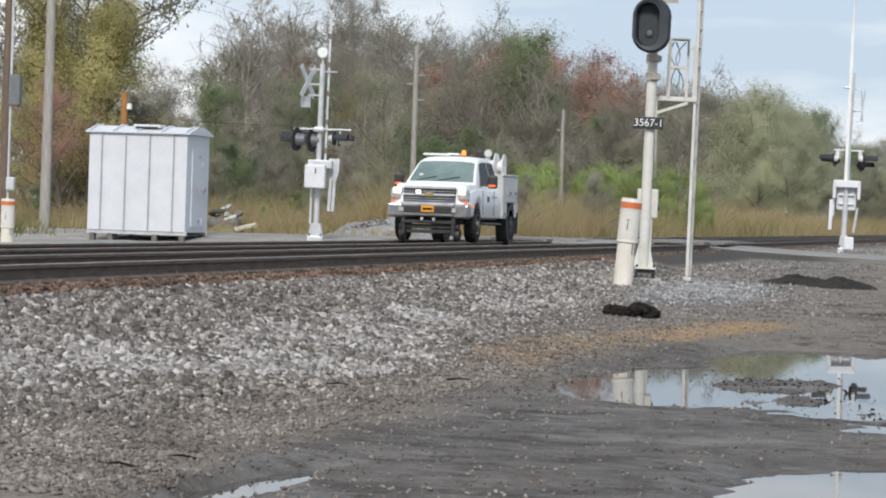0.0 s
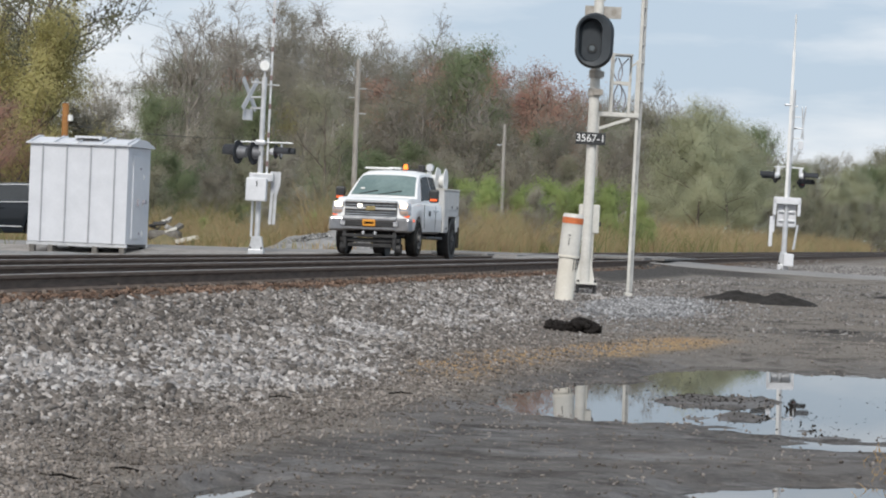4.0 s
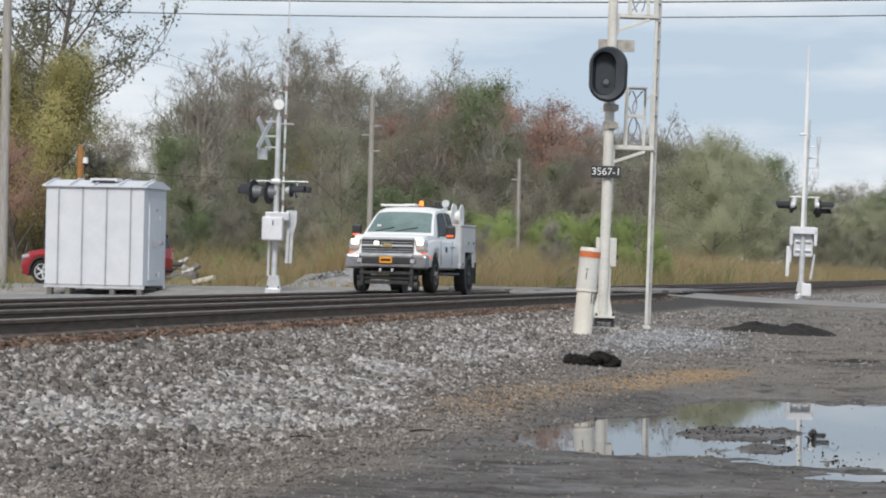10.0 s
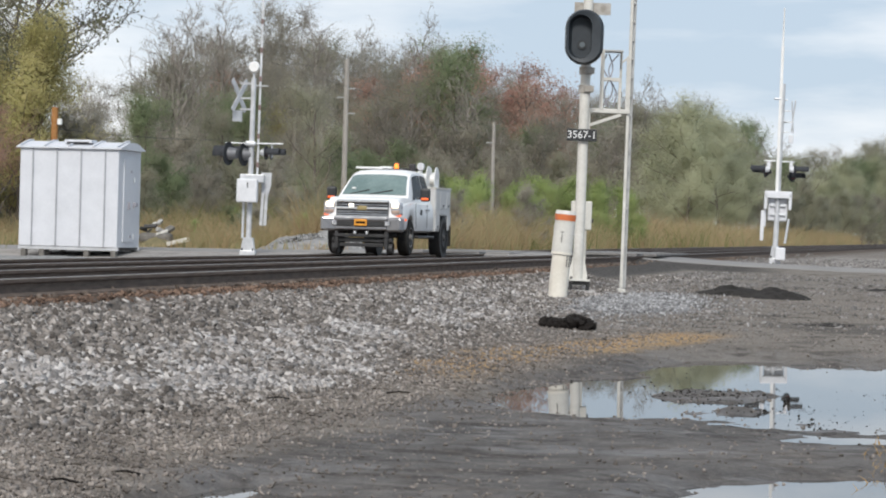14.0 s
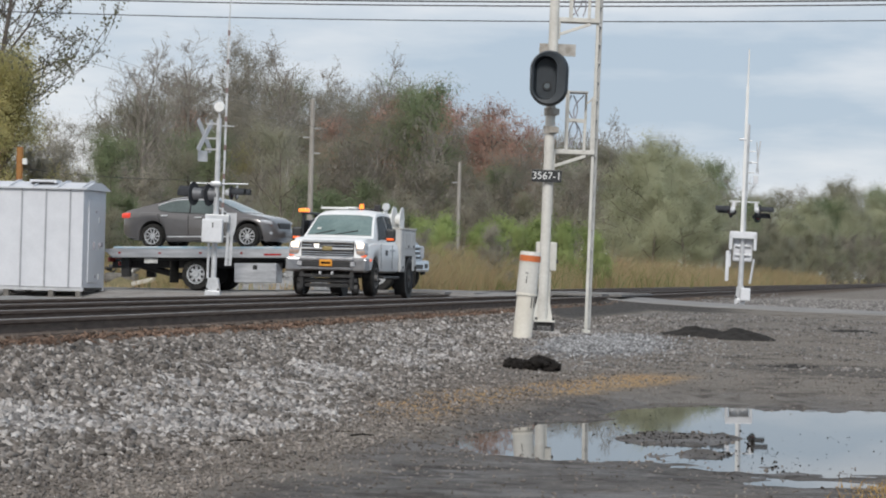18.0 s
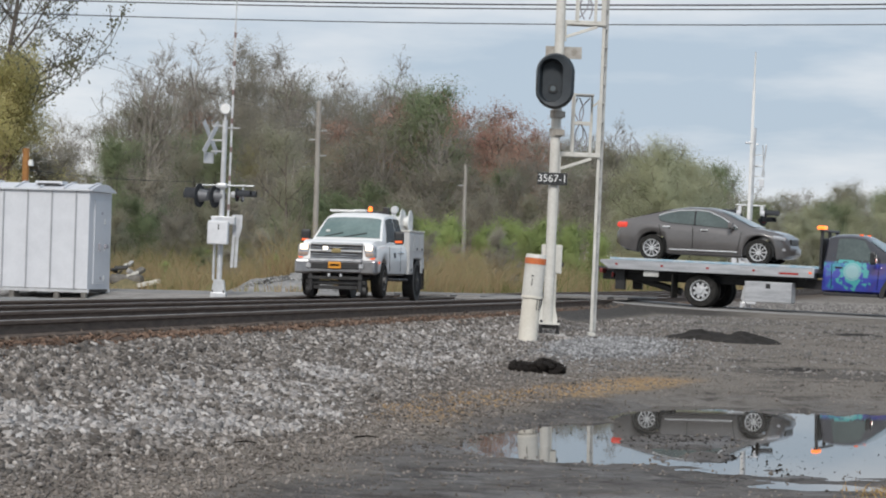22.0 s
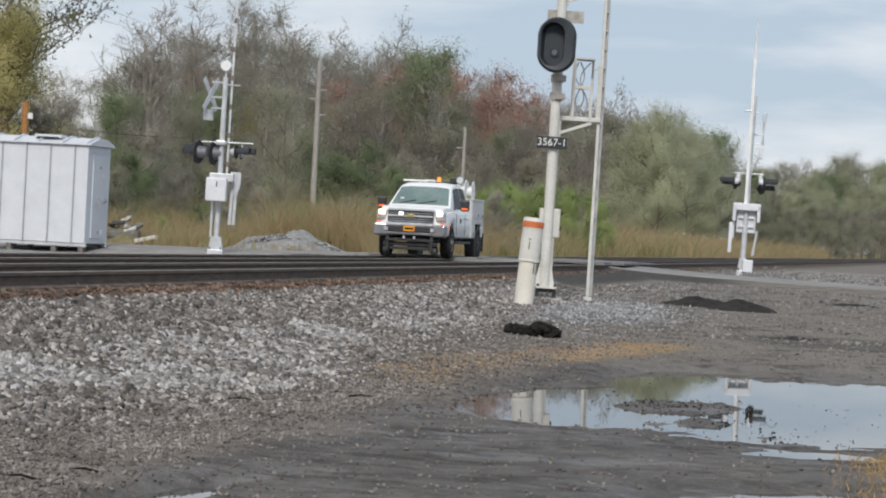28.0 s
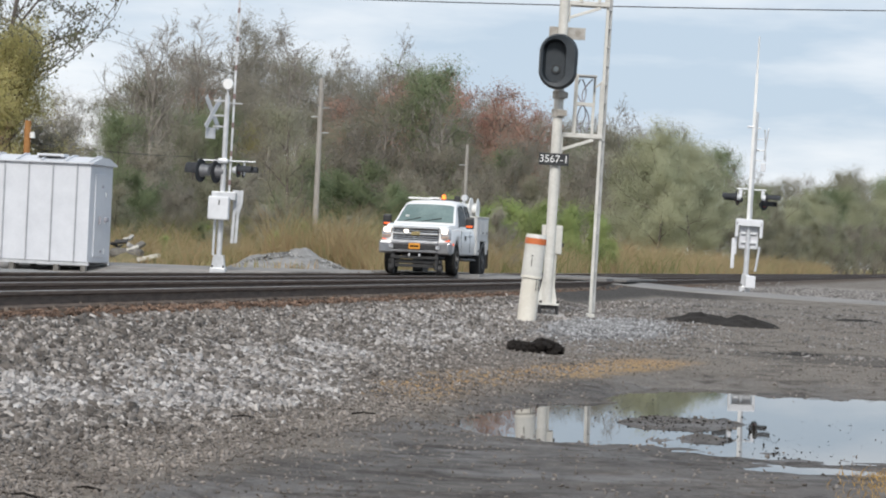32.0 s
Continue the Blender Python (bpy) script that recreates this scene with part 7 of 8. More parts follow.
    part("lower_grille", bx(sh.x1 - 0.05, 0, 0.4, 0.08, 1.0, 0.13, 0.03), M_BLACK, body)
    part("plate", bx(sh.x0 - 0.0, 0, 0.82, 0.03, 0.31, 0.15, 0.01), M_PALEPLATE, body, "pale number plate, unreadable")
    part("rear_bumper", bx(sh.x0 + 0.1, 0, 0.5, 0.18, 1.3, 0.16, 0.05), M_PLASTIC if clad else colour, body)
    if lamps.get("spoiler"):
        part("spoiler", bx(sh.x0 + 0.26, 0, sh.top(sh.x0 + 0.34) + 0.03, 0.26, 1.0, 0.04, 0.015, rot=(0, -6, 0)), colour, body, "roof spoiler")
        part("rear_cladding", bx(sh.x0 + 0.16, 0, 0.5, 0.3, 1.56, 0.26, 0.06), M_PLASTIC, body, "dark lower rear bumper")
        part("rear_strip", bx(sh.x0 + 0.02, 0, 0.66, 0.06, 1.2, 0.03, 0.01), M_CHROME, body)
    if rails:
        for s in (-1, 1):
            part("roof_rail", rd((-1.5, s * 0.58, sh.top(-1.5) + 0.02), (0.1, s * 0.58, sh.top(0.1) + 0.02), 0.02), M_SILVER, body)
    t.scale = (size, size, size)
    for ax in sh.axles:
        for s in (-1, 1):
            wheel(t, ax, s * (sh.half(ax) - 0.105), sh.wr, 0.225, spokes)
    return t


red_suv = road_car("suv", "red compact sport utility vehicle with chrome window line", "car", SUV_RED, paint("red_metallic_paint", (0.29, 0.018, 0.024)),
                   [([(-1.38, 1.29), (-1.1, 1.25), (-0.2, 1.17), (0.98, 1.09)], [(-1.38, 1.31), (-1.1, 1.55), (-0.55, 1.585), (-0.15, 1.565), (0.3, 1.44), (0.6, 1.3), (0.98, 1.11)]),
                    ([(-2.0, 1.27), (-1.68, 1.36), (-1.32, 1.56)], [(-2.0, 1.5), (-1.8, 1.56), (-1.32, 1.585)])], (0.5, 1.16), (-2.12, -1.98),
                   [(-0.25, -0.27), (0.92, 1.0), (-1.1, -1.25)], [(-0.05, 0.98), (-1.02, 1.02)], 2, {"head": (2.02, 0.82, 0.36, 0.13), "tail": (-1.95, 1.07, 0.36, 0.1), "spoiler": True}, (0.78, 1.12),
                   pillars=((-0.2, -0.22),), trim=([(0.98, 1.075), (-0.2, 1.15), (-1.1, 1.23), (-1.42, 1.28), (-1.3, 1.42), (-1.12, 1.57)],), spokes=5, size=0.97)
white_suv = road_car("suv", "white sport utility vehicle with roof rails and dark windows", "car", SUV_WHITE, paint("white_car_paint", (0.62, 0.63, 0.65)),
                     [([(-1.62, 1.245), (-0.5, 1.19), (0.9, 1.13)], [(-1.62, 1.27), (-1.36, 1.51), (-1.0, 1.585), (-0.38, 1.605), (0.05, 1.57), (0.45, 1.41), (0.9, 1.15)])], (0.62, 1.22), (-2.13, -2.01),
                     [(-0.18, -0.2), (0.98, 1.06), (-1.08, -1.2)], [(0.0, 0.97), (-0.98, 1.0)], 0, {"head": (1.95, 0.87, 0.36, 0.15), "tail": (-1.99, 1.08, 0.26, 0.18)}, (0.85, 1.15),
                     pillars=((-0.14, -0.16),), rails=True, spokes=10, size=0.99)
dark_van = road_car("minivan", "dark navy minivan with chrome window line", "minivan", VAN, paint("navy_black_paint", (0.008, 0.012, 0.017)),
                    [([(-2.36, 1.53), (-2.2, 1.28), (-2.02, 1.22), (0.0, 1.17), (1.42, 1.1)], [(-2.36, 1.58), (-1.9, 1.655), (-1.1, 1.69), (0.0, 1.665), (0.55, 1.565), (1.0, 1.36), (1.42, 1.12)])], (1.02, 1.74), (-2.52, -2.33),
                    [(-0.07, -0.07), (1.15, 1.22), (-1.3, -1.36)], [(0.2, 0.98), (-0.35, 1.0)], 0, {"head": (2.25, 0.82, 0.4, 0.14), "tail": (-2.42, 1.12, 0.3, 0.18)}, (1.2, 1.14),
                    pillars=((-0.04, -0.06), (-1.28, -1.3)), trim=([(1.44, 1.09), (0.0, 1.15), (-2.04, 1.2), (-2.22, 1.27), (-2.4, 1.56), (-1.9, 1.675), (-1.1, 1.71), (0.0, 1.685), (0.55, 1.585), (1.0, 1.38), (1.44, 1.1)],), sill=0.22, spokes=10)
GREY_METALLIC = mat("grey_metallic_paint", (0.16, 0.152, 0.15), (0.125, 0.119, 0.118), 0.34, 0.5, scale=1.2, bump=0.01, coat=0.8, spread=0.7)
GREY_METALLIC.node_tree.nodes["Principled BSDF"].inputs["Coat Roughness"].default_value = 0.04
gray_sedan = road_car("sedan", "dark grey sedan strapped on the deck of a tow truck", "car", SEDAN, GREY_METALLIC,
                      [([(-1.3, 1.1), (-1.2, 1.03), (-0.9, 0.995), (-0.2, 0.96), (0.8, 0.9)], [(-1.3, 1.16), (-1.1, 1.23), (-0.77, 1.3), (-0.3, 1.325), (0.0, 1.3), (0.37, 1.16), (0.8, 0.92)])], (0.32, 1.2), (-1.85, -1.05),
                      [(-0.34, -0.35), (0.82, 0.92), (-1.1, -1.25)], [(-0.05, 0.84), (-1.05, 0.89)], 0, {"head": (1.84, 0.71, 0.36, 0.12), "tail": (-2.22, 0.9, 0.4, 0.15), "tail_mat": M_REDLIT, "handle": M_BRIGHT}, (0.66, 0.98),
                      pillars=((-0.33, -0.36),), trim=([(-1.3, 1.17), (-1.1, 1.245), (-0.77, 1.315), (-0.3, 1.34), (0.0, 1.315), (0.37, 1.175), (0.8, 0.93)],), sill=0.14, spokes=10, size=1.0)

# ---- hi-rail service truck ----
PICKUP = Shape([(-0.62, 1.0), (-0.6, 1.78), (-0.5, 1.93), (0.2, 1.965), (0.75, 1.95), (1.05, 1.9), (1.28, 1.8), (1.92, 1.36), (2.02, 1.3), (2.5, 1.3), (2.95, 1.25), (3.06, 1.16), (3.12, 0.8)],
               [(-0.62, 0.98), (-0.6, 1.22), (0.5, 1.2), (1.6, 1.2), (2.0, 1.2), (2.6, 1.17), (2.98, 1.1), (3.08, 1.0), (3.12, 0.76)],
               [(-0.62, 0.52), (1.6, 0.52), (2.3, 0.52), (3.12, 0.6)],
               [(-0.62, 0.98), (-0.5, 1.0), (1.5, 1.0), (2.2, 1.015), (2.8, 1.01), (3.05, 0.97), (3.12, 0.9)], (2.12,), 0.41, 0.25, 0.3)
M_TRUCKWHITE = paint("truck_white_paint", (0.8, 0.8, 0.8), (0.72, 0.72, 0.71))
M_BODYGREY = mat("service_body_white", (0.6, 0.6, 0.59), (0.45, 0.44, 0.43), 0.45, scale=1.5, bump=0.04, spread=0.6)
M_CABGLASS = mat("dark_cab_glass", (0.012, 0.014, 0.015), (0.008, 0.01, 0.01), 0.25, scale=2, bump=0)
M_CABGLASS.node_tree.nodes["Principled BSDF"].inputs["Specular IOR Level"].default_value = 0.02
M_FLARE = glow("headlamp_beam", (1.0, 0.8, 0.62), 2.6)


M_WARMLENS = mat("warm_lamp_lens", (0.5, 0.36, 0.28), (0.34, 0.25, 0.2), 0.15, 0.2, scale=12, bump=0.05, coat=1.0)


def service_truck():
    t = thing("service_truck", "white hi-rail utility pickup with amber beacon on the far track", "truck")
    sh = PICKUP
    cab = part("cab", sh.mesh(), M_TRUCKWHITE, t, "white pickup cab and hood", True)
    for s in (-1, 1):
        part("window", sh.pane(s, (-0.5, -0.46), (0.22, 0.2)), M_CABGLASS, cab, "", True)
        part("window", sh.pane(s, (0.3, 0.28), (1.62, 1.12)), M_CABGLASS, cab, "", True)
        seams(t, sh, cab, [(0.26, 0.26), (1.55, 1.62)], s)
        part("door_emblem", bx(0.95, s * 1.008, 0.98, 0.2, 0.008, 0.12), M_DARKSTEEL, cab, "small unreadable door emblem")
        mir = part("tow_mirror", bx(1.42, s * 1.2, 1.38, 0.12, 0.25, 0.3, 0.05), M_BLACK, cab, "large black towing mirror")
        part("mirror_marker", bx(1.485, s * 1.2, 1.29, 0.02, 0.18, 0.05, 0.01), M_AMBERLOW, mir, "amber marker")
        part("mirror_arm", bx(1.4, s * 1.08, 1.3, 0.07, 0.2, 0.05, 0.01), M_BLACK, mir)
        # lamps
        h = part("headlight", bx(3.03, s * 0.83, 1.03, 0.2, 0.3, 0.3, 0.05, rot=(0, 0, -s * 18)), M_CLEARLAMP, cab, "rectangular headlight cluster")
        part("bulb", bx(3.11, s * 0.82, 1.115, 0.08, 0.2, 0.13, 0.05, rot=(0, 0, -s * 18)), M_FLARE, h, "lit low beam")
        part("lower_lens", bx(3.1, s * 0.83, 0.965, 0.08, 0.24, 0.1, 0.03, rot=(0, 0, -s * 18)), M_WARMLENS, h, "warm-tinted lower lens")
        part("turn_lamp", bx(3.08, s * 0.9, 0.9, 0.1, 0.12, 0.07, 0.02, rot=(0, 0, -s * 18)), M_AMBERLOW, h)
        part("side_marker", bx(2.84, s * 1.03, 0.8, 0.1, 0.02, 0.06, 0.01), M_AMBERLOW, cab)
        # bumper ends
        part("bumper_end", bx(3.12, s * 0.82, 0.68, 0.26, 0.42, 0.32, 0.05, rot=(0, 0, -s * 12)), M_BUMPER, t, "chrome bumper corner")
        part("fog_light", bx(3.26, s * 0.66, 0.7, 0.03, 0.12, 0.1, 0.02), M_CLEARLAMP, t)
        part("mud_flap", bx(-2.5, s * 0.86, 0.45, 0.03, 0.4, 0.5, 0.01), M_RUBBER, t)
    handles(sh, cab, [(0.45, 1.05), (0.1, 1.05)], M_CHROME)
    part("windscreen", sh.screen(1.24, 1.93, 0.93), M_SCREEN, cab, "windscreen", True)
    part("wiper", rd((1.93, -0.1, 1.37), (1.8, 0.45, 1.47), 0.012, seg=6), M_BLACK, cab)
    part("wiper", rd((1.93, -0.6, 1.37), (1.8, -0.15, 1.47), 0.012, seg=6), M_BLACK, cab)
    part("sticker", bx(1.75, -0.55, 1.5, 0.02, 0.1, 0.06, 0.0, rot=(0, -50, 0)), M_PALEPLATE, cab)
    # grille
    g = part("grille", bx(3.08, 0, 1.02, 0.1, 1.32, 0.4, 0.03), M_BLACK, cab, "black grille with bright bars")
    for z, hgt in ((1.19, 0.045), (1.11, 0.02), (1.04, 0.06), (0.96, 0.02), (0.91, 0.02), (0.86, 0.035)):
        part("grille_bar", bx(3.14, 0, z, 0.04, 1.3, hgt, 0.01), M_CHROME, g)
    part("badge", bx(3.17, 0, 1.04, 0.03, 0.24, 0.09, 0.02), mat("gold_badge", (0.5, 0.4, 0.2), rough=0.3, metal=0.8), g, "plain gold badge")
    part("strobe", bx(3.16, -0.27, 1.1, 0.03, 0.12, 0.07, 0.02), M_HEAD, g, "lit white strobe")
    # bumper, plate
    b = part("bumper", bx(3.17, 0, 0.8, 0.2, 1.36, 0.12, 0.04), M_BUMPER, t, "chrome front bumper")
    part("bumper_lower", bx(3.16, 0, 0.6, 0.16, 1.3, 0.1, 0.03), M_BUMPER, b)
    part("bumper_gap", bx(3.18, 0, 0.7, 0.16, 1.24, 0.14, 0.02), M_PLASTIC, b)
    pl = part("number_plate", bx(3.28, 0, 0.72, 0.02, 0.32, 0.15, 0.01), M_PLATE, b, "gold number plate")
    part("plate_text", bx(3.292, 0, 0.72, 0.004, 0.24, 0.045), M_SEAM, pl, "unreadable dark bar")
    for y in (-0.1, 0.2):
        part("tow_hook", bx(3.2, y - 0.05, 0.49, 0.1, 0.06, 0.08, 0.02), M_SILVER, b)
    # chassis, steps
    part("chassis", bx(0.0, 0, 0.52, 5.6, 0.9, 0.2, 0.02), M_DARKSTEEL, t)
    for s in (-1, 1):
        part("running_board", bx(0.5, s * 0.98, 0.42, 1.9, 0.16, 0.06, 0.02), M_DARKSTEEL, t, "dark step below the doors")
    part("inner_wells", bx(2.1, 0, 0.72, 0.95, 1.5, 0.5, 0.05), M_BLACK, t)
    # front hi-rail gear
    hr = part("rail_gear", bx(3.0, 0, 0.33, 0.22, 1.5, 0.1, 0.02), M_DARKSTEEL, t, "lowered rail guide gear")
    part("crossbar", bx(3.16, 0, 0.43, 0.08, 1.36, 0.07, 0.01), M_DARKSTEEL, hr)
    part("crossbar", bx(3.1, 0, 0.22, 0.08, 1.1, 0.08, 0.01), M_DARKSTEEL, hr)
    for s in (-1, 1):
        part("gear_leg", bx(3.12, s * 0.62, 0.33, 0.12, 0.1, 0.4, 0.02), M_DARKSTEEL, hr)
        part("rail_wheel", lathe(B(), [(0.03, s * 0.66), (0.13, s * 0.66), (0.13, s * 0.76), (0.16, s * 0.64), (0.16, s * 0.62), (0.03, s * 0.62)], 24), M_DARKSTEEL, hr, "small flanged steel wheel", True, Matrix.Translation((2.95, 0, 0.15)))
        part("gear_link", bx(2.75, s * 0.6, 0.4, 0.6, 0.08, 0.1, 0.02), M_DARKSTEEL, hr)
    rr = part("rail_gear", bx(-2.35, 0, 0.42, 0.2, 1.4, 0.1, 0.02), M_DARKSTEEL, t, "rear rail guide gear")
    for s in (-1, 1):
        part("gear_arm", bx(-2.4, s * 0.62, 0.45, 0.12, 0.1, 0.5, 0.02), M_DARKSTEEL, rr)
    # service body
    body = part("service_body", bx(-1.72, 0, 1.02, 2.1, 1.3, 0.5, 0.02), M_BODYGREY, t, "pale utility body")
    for s in (-1, 1):
        part("tool_cabinet", bx(-1.62, s * 0.84, 1.24, 1.9, 0.36, 0.62, 0.02), M_BODYGREY, body, "side tool cabinet")
        part("front_cabinet", bx(-0.95, s * 0.84, 0.8, 0.55, 0.36, 0.5, 0.02), M_BODYGREY, body)
        part("rear_cabinet", bx(-2.45, s * 0.84, 0.78, 0.42, 0.36, 0.4, 0.02), M_BODYGREY, body)
        for x0, x1, z0, z1 in ((-1.2, -0.72, 0.6, 1.5), (-2.0, -1.25, 1.1, 1.5), (-2.5, -2.05, 1.1, 1.5)):
            d = part("cabinet_door", bx((x0 + x1) / 2, s * 1.022, (z0 + z1) / 2, x1 - x0, 0.02, z1 - z0, 0.008), M_BODYGREY, body, "flush cabinet door")
            part("latch", bx((x0 + x1) / 2, s * 1.036, z0 + 0.06, 0.1, 0.015, 0.06, 0.005), M_DARKSTEEL, d)
        part("lid", bx(-1.62, s * 0.84, 1.57, 1.92, 0.4, 0.04, 0.01), M_DIRTYWHITE, body)
        part("wheel_arch", rd((-1.9, s * 0.7, 0.41), (-1.9, s * 1.005, 0.41), 0.5, seg=28), M_PLASTIC, t)
    for i in range(5):
        part("reflector", bx(-0.85 - i * 0.36, -1.03, 0.98, 0.16, 0.012, 0.05), M_REDLAMP if i % 2 else M_WHITE, body)
    part("rear_bumper", bx(-2.86, 0, 0.55, 0.16, 1.9, 0.2, 0.02), M_DARKSTEEL, t)
    # hose reel and racks behind the cab
    reel = part("hose_reel", lathe(B(), [(0.05, 0.62), (0.3, 0.62), (0.3, 0.6), (0.12, 0.58), (0.12, 0.42), (0.3, 0.4), (0.3, 0.38), (0.05, 0.38)], 28), M_WHITE, t, "white hose reel behind the cab", True, Matrix.Translation((-0.98, 0.14, 1.79)))
    part("hose_reel", lathe(B(), [(0.05, 0.62), (0.29, 0.62), (0.29, 0.6), (0.12, 0.58), (0.12, 0.46), (0.29, 0.44), (0.29, 0.42), (0.05, 0.42)], 28), M_WHITE, t, "white hose reel behind the cab", True, Matrix.Translation((-1.25, 0.3, 1.78)))
    part("rack_post", rd((-1.35, 0.8, 1.58), (-1.35, 0.8, 1.95), 0.022, seg=8), M_WHITE, t)
    part("crane_post", rd((-2.0, 0.5, 1.5), (-2.0, 0.5, 1.95), 0.07), M_BODYGREY, t)
    # roof: beacon, light bar, boxes
    part("roof_bar", bx(0.75, -0.4, 1.985, 0.16, 0.7, 0.05, 0.02), M_WHITE, cab, "white light bar on the roof")
    bc = part("beacon", rd((0.35, 0.2, 1.98), (0.35, 0.2, 2.1), 0.06, 0.045, 18), M_AMBER, cab, "glowing amber beacon", True)
    part("beacon_base", rd((0.35, 0.2, 1.94), (0.35, 0.2, 1.99), 0.09, seg=18), M_BLACK, bc)
    part("antenna_base", bx(0.6, 0.0, 2.0, 0.3, 0.3, 0.05, 0.02), M_WHITE, cab)
    sp = part("spot_lamp", rd((-0.45, 0.68, 2.06), (-0.3, 0.68, 2.06), 0.09, seg=18), M_SILVER, cab, "round work lamp", True)
    part("work_light", bx(-0.4, 0.45, 2.02, 0.14, 0.16, 0.18, 0.02), M_BLACK, cab)
    part("roof_rack", bx(-0.5, 0, 1.99, 0.08, 1.4, 0.05, 0.01), M_BLACK, cab)
    for x in (2.12, -1.9):
        for s in (-1, 1):
            wheel(t, x, s * 0.87, 0.405, 0.27, 6, 0.56, M_DARKSTEEL if x < 0 else mat("dusty_rim", (0.2, 0.19, 0.18), (0.12, 0.115, 0.11), 0.6, 0.3, scale=6, bump=0.1), "truck")
    return t


service = service_truck()
service.scale = (1.0, 0.91, 1.0)

# ---- flatbed tow truck ----
TOWCAB = Shape([(1.1, 0.8), (1.12, 1.76), (1.2, 1.95), (1.38, 2.01), (1.75, 2.03), (2.06, 1.99), (2.26, 1.88), (2.8, 1.51), (2.92, 1.44), (3.25, 1.4), (3.6, 1.33), (3.73, 1.22), (3.79, 0.85)],
               [(1.1, 0.78), (1.12, 1.32), (1.6, 1.3), (2.5, 1.3), (2.85, 1.31), (3.42, 1.25), (3.66, 1.17), (3.75, 1.05), (3.79, 0.82)],
               [(1.1, 0.55), (2.3, 0.55), (3.2, 0.55), (3.79, 0.62)],
               [(1.1, 0.96), (1.2, 1.0), (2.4, 1.0), (3.2, 1.03), (3.57, 1.0), (3.73, 0.94), (3.79, 0.86)], (3.2,), 0.45, 0.25, 0.3)


def mural_paint():
    """Black paint with a sprayed blue, teal and pale mural low on the doors."""
    m = bpy.data.materials.new("mural_paint")
    m.use_nodes = True
    n, l = m.node_tree.nodes, m.node_tree.links
    b = n["Principled BSDF"]
    tc = n.new("ShaderNodeTexCoord")
    sep = n.new("ShaderNodeSeparateXYZ")
    l.new(tc.outputs["Object"], sep.inputs[0])
    ns = n.new("ShaderNodeTexNoise")
    ns.inputs["Scale"].default_value, ns.inputs["Detail"].default_value = 2.2, 4
    l.new(tc.outputs["Object"], ns.inputs["Vector"])
    nf = n.new("ShaderNodeTexNoise")
    nf.inputs["Scale"].default_value, nf.inputs["Detail"].default_value = 7, 6
    l.new(tc.outputs["Object"], nf.inputs["Vector"])
    ramp = n.new("ShaderNodeValToRGB")
    el = ramp.color_ramp.elements
    el[0].position, el[0].color = 0.3, (0.06, 0.035, 0.17, 1)
    el[1].position, el[1].color = 0.7, (0.02, 0.2, 0.25, 1)
    for p, c in ((0.42, (0.03, 0.045, 0.3, 1)), (0.54, (0.045, 0.06, 0.36, 1)), (0.6, (0.03, 0.22, 0.3, 1))):
        e = el.new(p)
        e.color = c
    l.new(ns.outputs["Fac"], ramp.inputs["Fac"])
    low = n.new("ShaderNodeMapRange")
    low.inputs["From Min"].default_value, low.inputs["From Max"].default_value = 1.34, 1.26
    l.new(sep.outputs["Z"], low.inputs["Value"])
    back = n.new("ShaderNodeMapRange")
    back.inputs["From Min"].default_value, back.inputs["From Max"].default_value = 3.0, 2.62
    l.new(sep.outputs["X"], back.inputs["Value"])
    mul = n.new("ShaderNodeMath")
    mul.operation = "MULTIPLY"
    l.new(low.outputs["Result"], mul.inputs[0])
    l.new(back.outputs["Result"], mul.inputs[1])
    mx = n.new("ShaderNodeMix")
    mx.data_type = "RGBA"
    mx.inputs[6].default_value = (0.02, 0.021, 0.03, 1)
    l.new(mul.outputs[0], mx.inputs[0])
    l.new(ramp.outputs["Color"], mx.inputs[7])
    # pale blot in the middle of the door
    pt = n.new("ShaderNodeVectorMath")
    pt.operation = "DISTANCE"
    cmb = n.new("ShaderNodeCombineXYZ")
    l.new(sep.outputs["X"], cmb.inputs[0])
    l.new(sep.outputs["Z"], cmb.inputs[2])
    l.new(cmb.outputs[0], pt.inputs[0])
    pt.inputs[1].default_value = (1.86, 0, 1.08)
    jag = n.new("ShaderNodeMath")
    jag.operation = "MULTIPLY_ADD"
    jag.inputs[1].default_value, jag.inputs[2].default_value = 1.7, -0.8
    l.new(nf.outputs["Fac"], jag.inputs[0])
    dist = n.new("ShaderNodeMath")
    l.new(pt.outputs["Value"], dist.inputs[0])
    l.new(jag.outputs[0], dist.inputs[1])
    blot = n.new("ShaderNodeMapRange")
    blot.inputs["From Min"].default_value, blot.inputs["From Max"].default_value = 0.4, 0.34
    l.new(dist.outputs[0], blot.inputs["Value"])
    m2 = n.new("ShaderNodeMix")
    m2.data_type = "RGBA"
    m2.inputs[7].default_value = (0.06, 0.33, 0.33, 1)
    l.new(blot.outputs["Result"], m2.inputs[0])
    l.new(mx.outputs[2], m2.inputs[6])
    # round pale medallion inside a thin dark ring
    disc = n.new("ShaderNodeValToRGB")
    de = disc.color_ramp.elements
    de[0].position, de[0].color = 0.0, (1, 1, 1, 1)
    de[1].position, de[1].color = 0.235, (0, 0, 0, 1)
    for p, c in ((0.165, 1.0), (0.18, 0.15), (0.195, 0.8), (0.22, 0.6)):
        de.new(p).color = (c, c, c, 1)
    l.new(pt.outputs["Value"], disc.inputs["Fac"])
    m3 = n.new("ShaderNodeMix")
    m3.data_type = "RGBA"
    m3.inputs[7].default_value = (0.24, 0.4, 0.42, 1)
    l.new(disc.outputs["Color"], m3.inputs[0])
